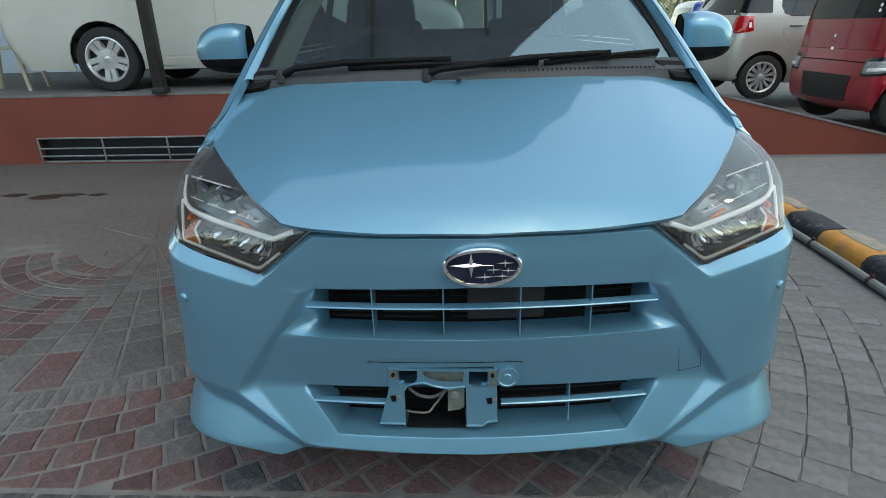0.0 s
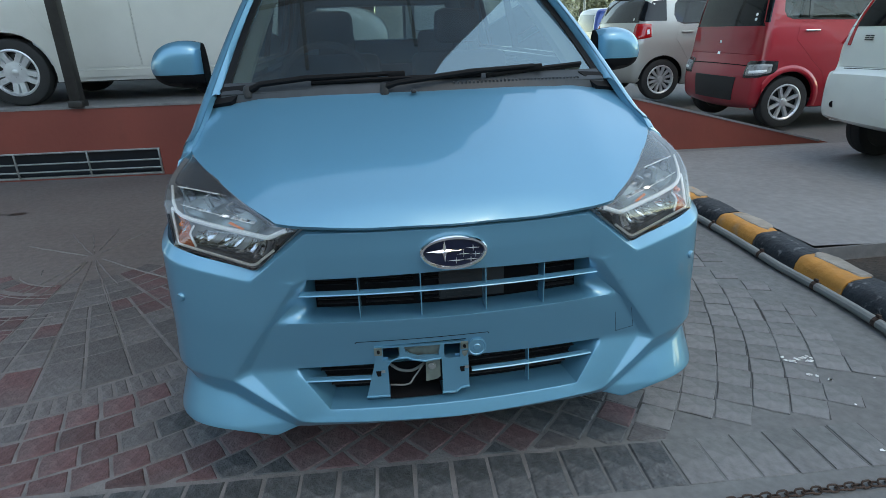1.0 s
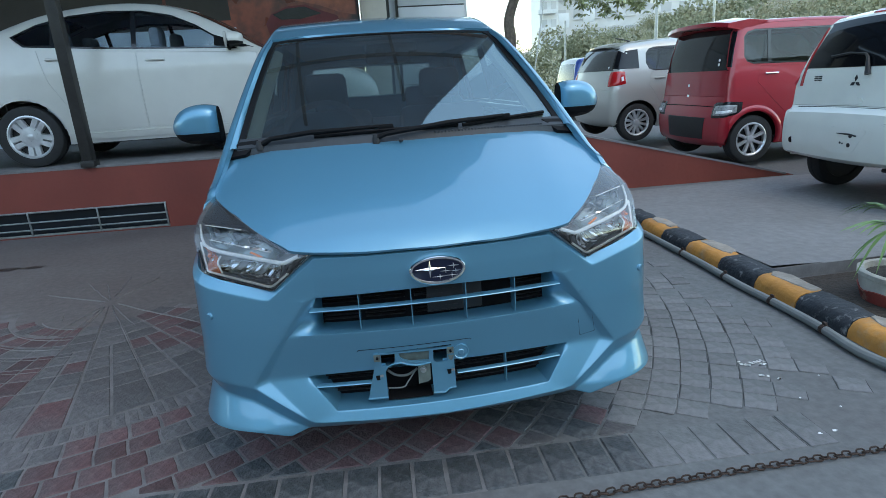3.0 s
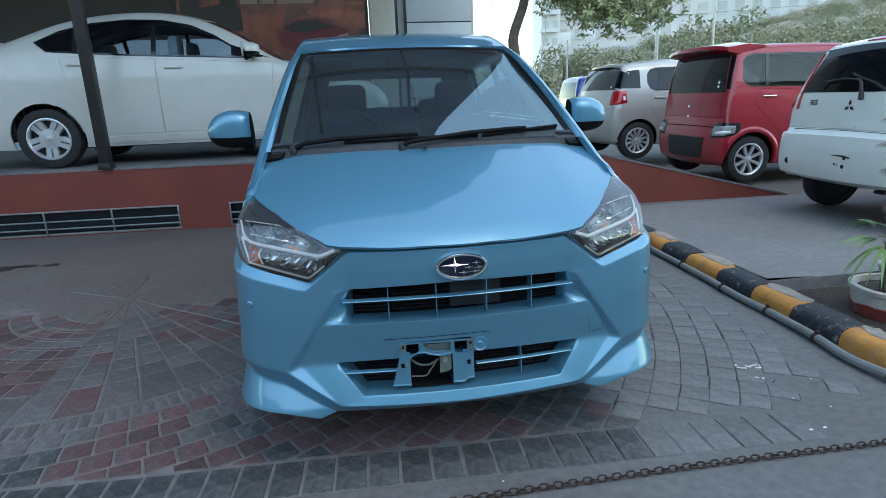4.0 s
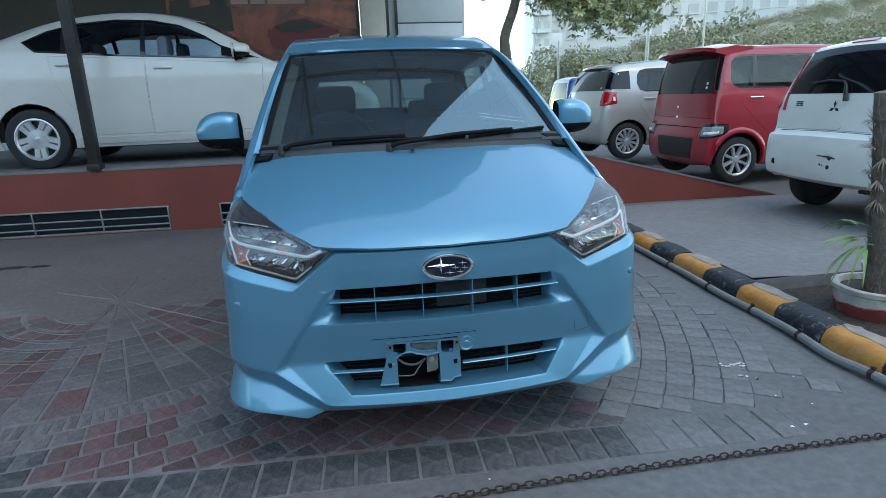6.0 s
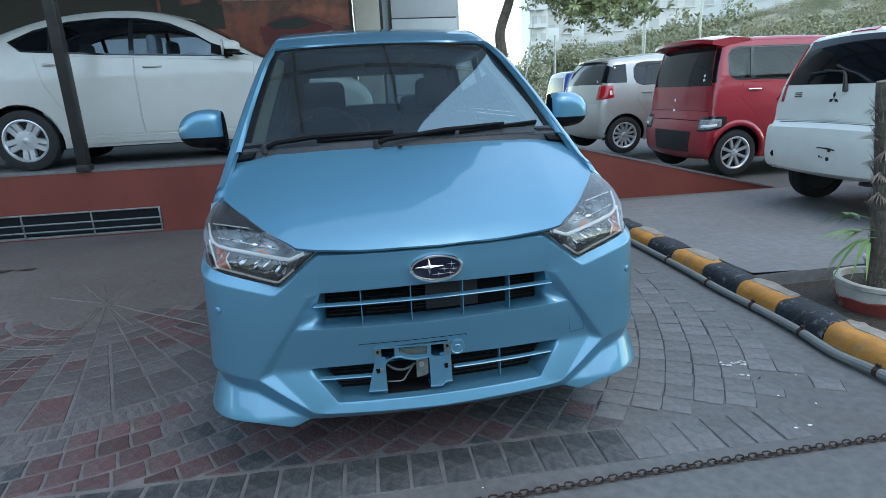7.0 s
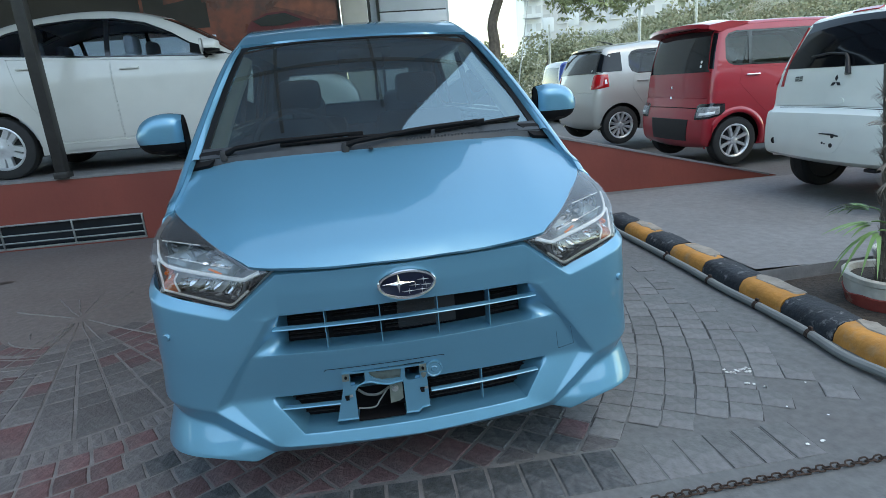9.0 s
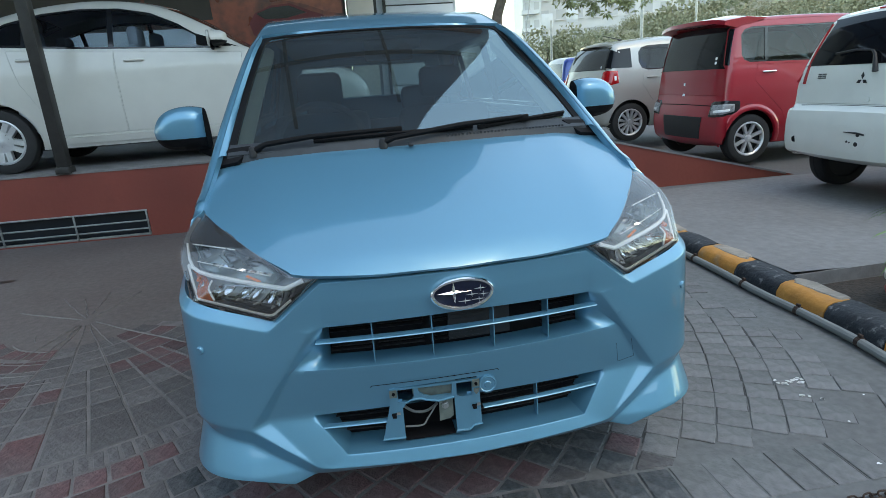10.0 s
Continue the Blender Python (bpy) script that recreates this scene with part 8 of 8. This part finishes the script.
narrow = stone_mesh("narrow_stone", [(-0.055, -0.0195), (0.055, -0.0195), (0.055, 0.0195), (-0.055, 0.0195)], 0.03, PAVER_DUSK, 0.004)
spots, cuts = [], []
ring = 0
r = 1.700 + PITCH / 2
while r < 4.3:
    n = int(2 * math.pi * r / 0.1105)
    off = (ring % 2) * 0.5 + rnd.uniform(-0.12, 0.12)
    for k in range(n):
        a = 2 * math.pi * (k + off) / n
        p = FAN + Vector((math.cos(a), math.sin(a))) * r
        if abs(p.y - row_top(p.x)) < 0.075 and -3.2 < p.x < 0.78:
            m = pose(p.x, p.y, 0, 0, 0, math.degrees(a))
            piece = clip([tuple((m @ Vector((*q, 0))).xy) for q in worn_square(HALF, k % 4)], lambda q: q.y - row_top(q.x) - 0.007)
            if len(piece) > 2 and abs(sum(u[0] * v[1] - v[0] * u[1] for u, v in zip(piece, piece[1:] + piece[:1]))) > 0.0035:
                cuts.append((p.x, p.y, piece, r))
            continue
        if p.y < row_top(p.x) + 0.04 or p.x > 1.80 or p.y > 3.0 or p.x < -3.3 or (p.x > 0.78 and p.y < 1.24):
            continue
        if -0.5 < p.x < 0.75 and p.y > 2.0:
            continue
        fade = max(0, (p.x - 1.42) / 0.35, (p.y - 2.3) / 0.6 if p.x > 0.7 else 0, (1.36 - p.y) / 0.25 if p.x > 1.0 else 0)
        spots.append((p.x, p.y, math.degrees(a), r, (p - Vector((0, 0.6))).length, rnd.random() < fade * 0.75))
    r += PITCH
    ring += 1
spots = sorted((q for q in spots if not q[5]), key=lambda q: q[4])


def stone_kind(x, y, r):
    if x > 0.72:
        return "grey"
    n = noise.noise(Vector((x * 3.1, y * 3.1, 7)))
    if x > 0.30:
        return "dark" if n > 0.02 else "red" if n > -0.2 else "dusk"
    if x > -0.75:
        return "red" if n > -0.12 else "dark"
    return "red" if n > -0.04 else "dusk" if n > -0.36 else "dark"


NEAR = 300
for x, y, a, r, _, _ in spots[:NEAR]:
    lay(sq[stone_kind(x, y, r)][rnd.randrange(4)], x, y, a, "paving_stone", 0.0012 if x > 0.72 else 0.0)
for x, y, a, r, _, _ in spots:
    if x > 0.72:
        joint(x + rnd.uniform(-0.001, 0.001), y, a, PITCH / 2 + rnd.uniform(-0.005, 0.0008), PITCH / 2 + rnd.uniform(-0.005, 0.0002))
for x, y, piece, r in cuts:
    me = stone_mesh("cut_stone", [(u - x, v - y) for u, v in piece], 0.03, {"red": PAVER_RED, "grey": PAVER_GREY, "dark": PAVER_DARK, "dusk": PAVER_DUSK}[stone_kind(min(x, 0.7), y, r)], 0.004)
    lay(me, x, y, 0, "cut_stone")
bm = bmesh.new()
for q in JOINTS:
    bm.faces.new([bm.verts.new((v.x, v.y, -0.0010)) for v in q])
tagged(part("open_joints", bm, JOINT_DARK, paving, smooth=False), kind="stuff")
rest = {}
for x, y, a, r, _, _ in spots[NEAR:]:
    key = stone_kind(x, y, r)
    bm = rest.setdefault(key, bmesh.new())
    s = HALF if key != "grey" else PITCH / 2 - 0.0022
    m = pose(x, y, 0.0018, 0, 0, a + rnd.uniform(-1, 1))
    top = [bm.verts.new(m @ Vector((px * (s - 0.003), py * (s - 0.003), 0))) for px, py in ((-1, -1), (1, -1), (1, 1), (-1, 1))]
    low_ = [bm.verts.new(m @ Vector((px * s, py * s, -0.01))) for px, py in ((-1, -1), (1, -1), (1, 1), (-1, 1))]
    bm.faces.new(top)
    for q in range(4):
        bm.faces.new((low_[q], low_[(q + 1) % 4], top[(q + 1) % 4], top[q]))
for key, bm in rest.items():
    tagged(part("far_paving_stones", bm, {"red": PAVER_RED, "grey": PAVER_GREY, "dark": PAVER_DARK, "dusk": PAVER_DUSK}[key], paving, smooth=False), kind="stuff")
# ring of narrow stones
n = int(2 * math.pi * 1.638 / 0.0475)
for k in range(n):
    a = 2 * math.pi * k / n
    p = FAN + Vector((math.cos(a), math.sin(a))) * 1.638
    if p.y < 2.5 and p.x > -3.2 and not (-0.45 < p.x < 0.7 and p.y > 2.0):
        lay(narrow, p.x, p.y, math.degrees(a), "narrow_stone", 0.0009 + 0.0012 * (noise.noise(Vector((p.x * 3, p.y * 3, 4))) > 0))
# wedge stones of the fan
edges = [0.40, 0.53, 0.65, 0.77, 0.91, 1.04, 1.175, 1.31, 1.575]
step_a = 6.2
for k in range(29):
    a0 = -69.4 - 6.2 * 17 + step_a * k
    for j, (r0, r1) in enumerate(zip(edges, edges[1:])):
        if j < 3 and k % 2:
            continue
        wide = 2 if j < 3 else 1
        m0, m1 = math.radians(a0), math.radians(a0 + step_a * wide)
        g0, g1 = 0.0048 / r0, 0.0048 / r1
        pts = [Vector((math.cos(a), math.sin(a))) * q for a, q in ((m0 + g0, r0 + 0.0045), (m0 + g1, r1 - 0.0045), ((m0 + m1) / 2, r1 - 0.004), (m1 - g1, r1 - 0.0045), (m1 - g0, r0 + 0.0045), ((m0 + m1) / 2, r0 + 0.005))]
        c = sum(pts, Vector((0, 0))) / len(pts)
        if (FAN + c).y < row_top((FAN + c).x) + 0.1 or (FAN + c).y > 3.05:
            continue
        mid_a = a0 + step_a / 2
        chance = 0.45 if j == 7 else 0.85 if mid_a < -88 else 0.12 if mid_a < -58 else 0.6
        me = stone_mesh("wedge_stone", [tuple(p - c) for p in pts], 0.03, PAVER_RED if rnd.random() < chance else PAVER_DUSK, 0.004)
        lay(me, FAN.x + c.x, FAN.y + c.y, 0, "wedge_stone", 0.0007 * max(0, 4 - j))


def ridge(pts, w):
    """A low strip of mortar standing a little over the dusty yard."""
    bm = bmesh.new()
    rows = []
    for i, p in enumerate(pts):
        d = (pts[min(i + 1, len(pts) - 1)] - pts[max(i - 1, 0)]).normalized()
        n = Vector((-d.y, d.x))
        k = w * (0.6 + 0.5 * noise.noise(Vector((p.x * 14, p.y * 14, 3)))) * (0.35 if i in (0, len(pts) - 1) else 1)
        rows.append([bm.verts.new((*(p + n * k), -0.003)), bm.verts.new((p.x, p.y, 0.0042)), bm.verts.new((*(p - n * k), -0.003))])
    for r0, r1 in zip(rows, rows[1:]):
        for q in range(2):
            bm.faces.new((r0[q], r0[q + 1], r1[q + 1], r1[q]))
    bmesh.ops.recalc_face_normals(bm, faces=bm.faces[:])
    part("joint_ridge", bm, RIDGE, paving)


for k in (0, 2, 3, 5, 7, 8, 11):
    a = math.radians(-106.6 + 6.2 * k + rnd.uniform(-0.4, 0.4))
    r1 = rnd.uniform(0.8, 1.5) if k % 2 else rnd.uniform(0.4, 0.7)
    ridge([FAN + Vector((math.cos(a), math.sin(a))) * (0.08 + (r1 - 0.08) * q / 12) + Vector((rnd.uniform(-0.004, 0.004), rnd.uniform(-0.004, 0.004))) for q in range(13)], 0.0055)
for a in (112, 124, 95, 150, 70):
    a = math.radians(a)
    r0, r1 = rnd.uniform(0.04, 0.12), rnd.uniform(0.35, 0.62)
    ridge([FAN + Vector((math.cos(a), math.sin(a))) * (r0 + (r1 - r0) * q / 8) + Vector((rnd.uniform(-0.006, 0.006), rnd.uniform(-0.006, 0.006))) for q in range(9)], 0.006)
for r, b0, b1 in ((0.26, 218, 238), (0.38, 222, 268), (0.53, 218, 272), (0.65, 211, 272), (0.77, 213, 280), (0.91, 222, 272)):
    a0, a1 = math.radians(b0), math.radians(b1)
    ridge([FAN + Vector((math.cos(a0 + (a1 - a0) * q / 16), math.sin(a0 + (a1 - a0) * q / 16))) * (r + 0.05 * q / 16) for q in range(17)], 0.007)
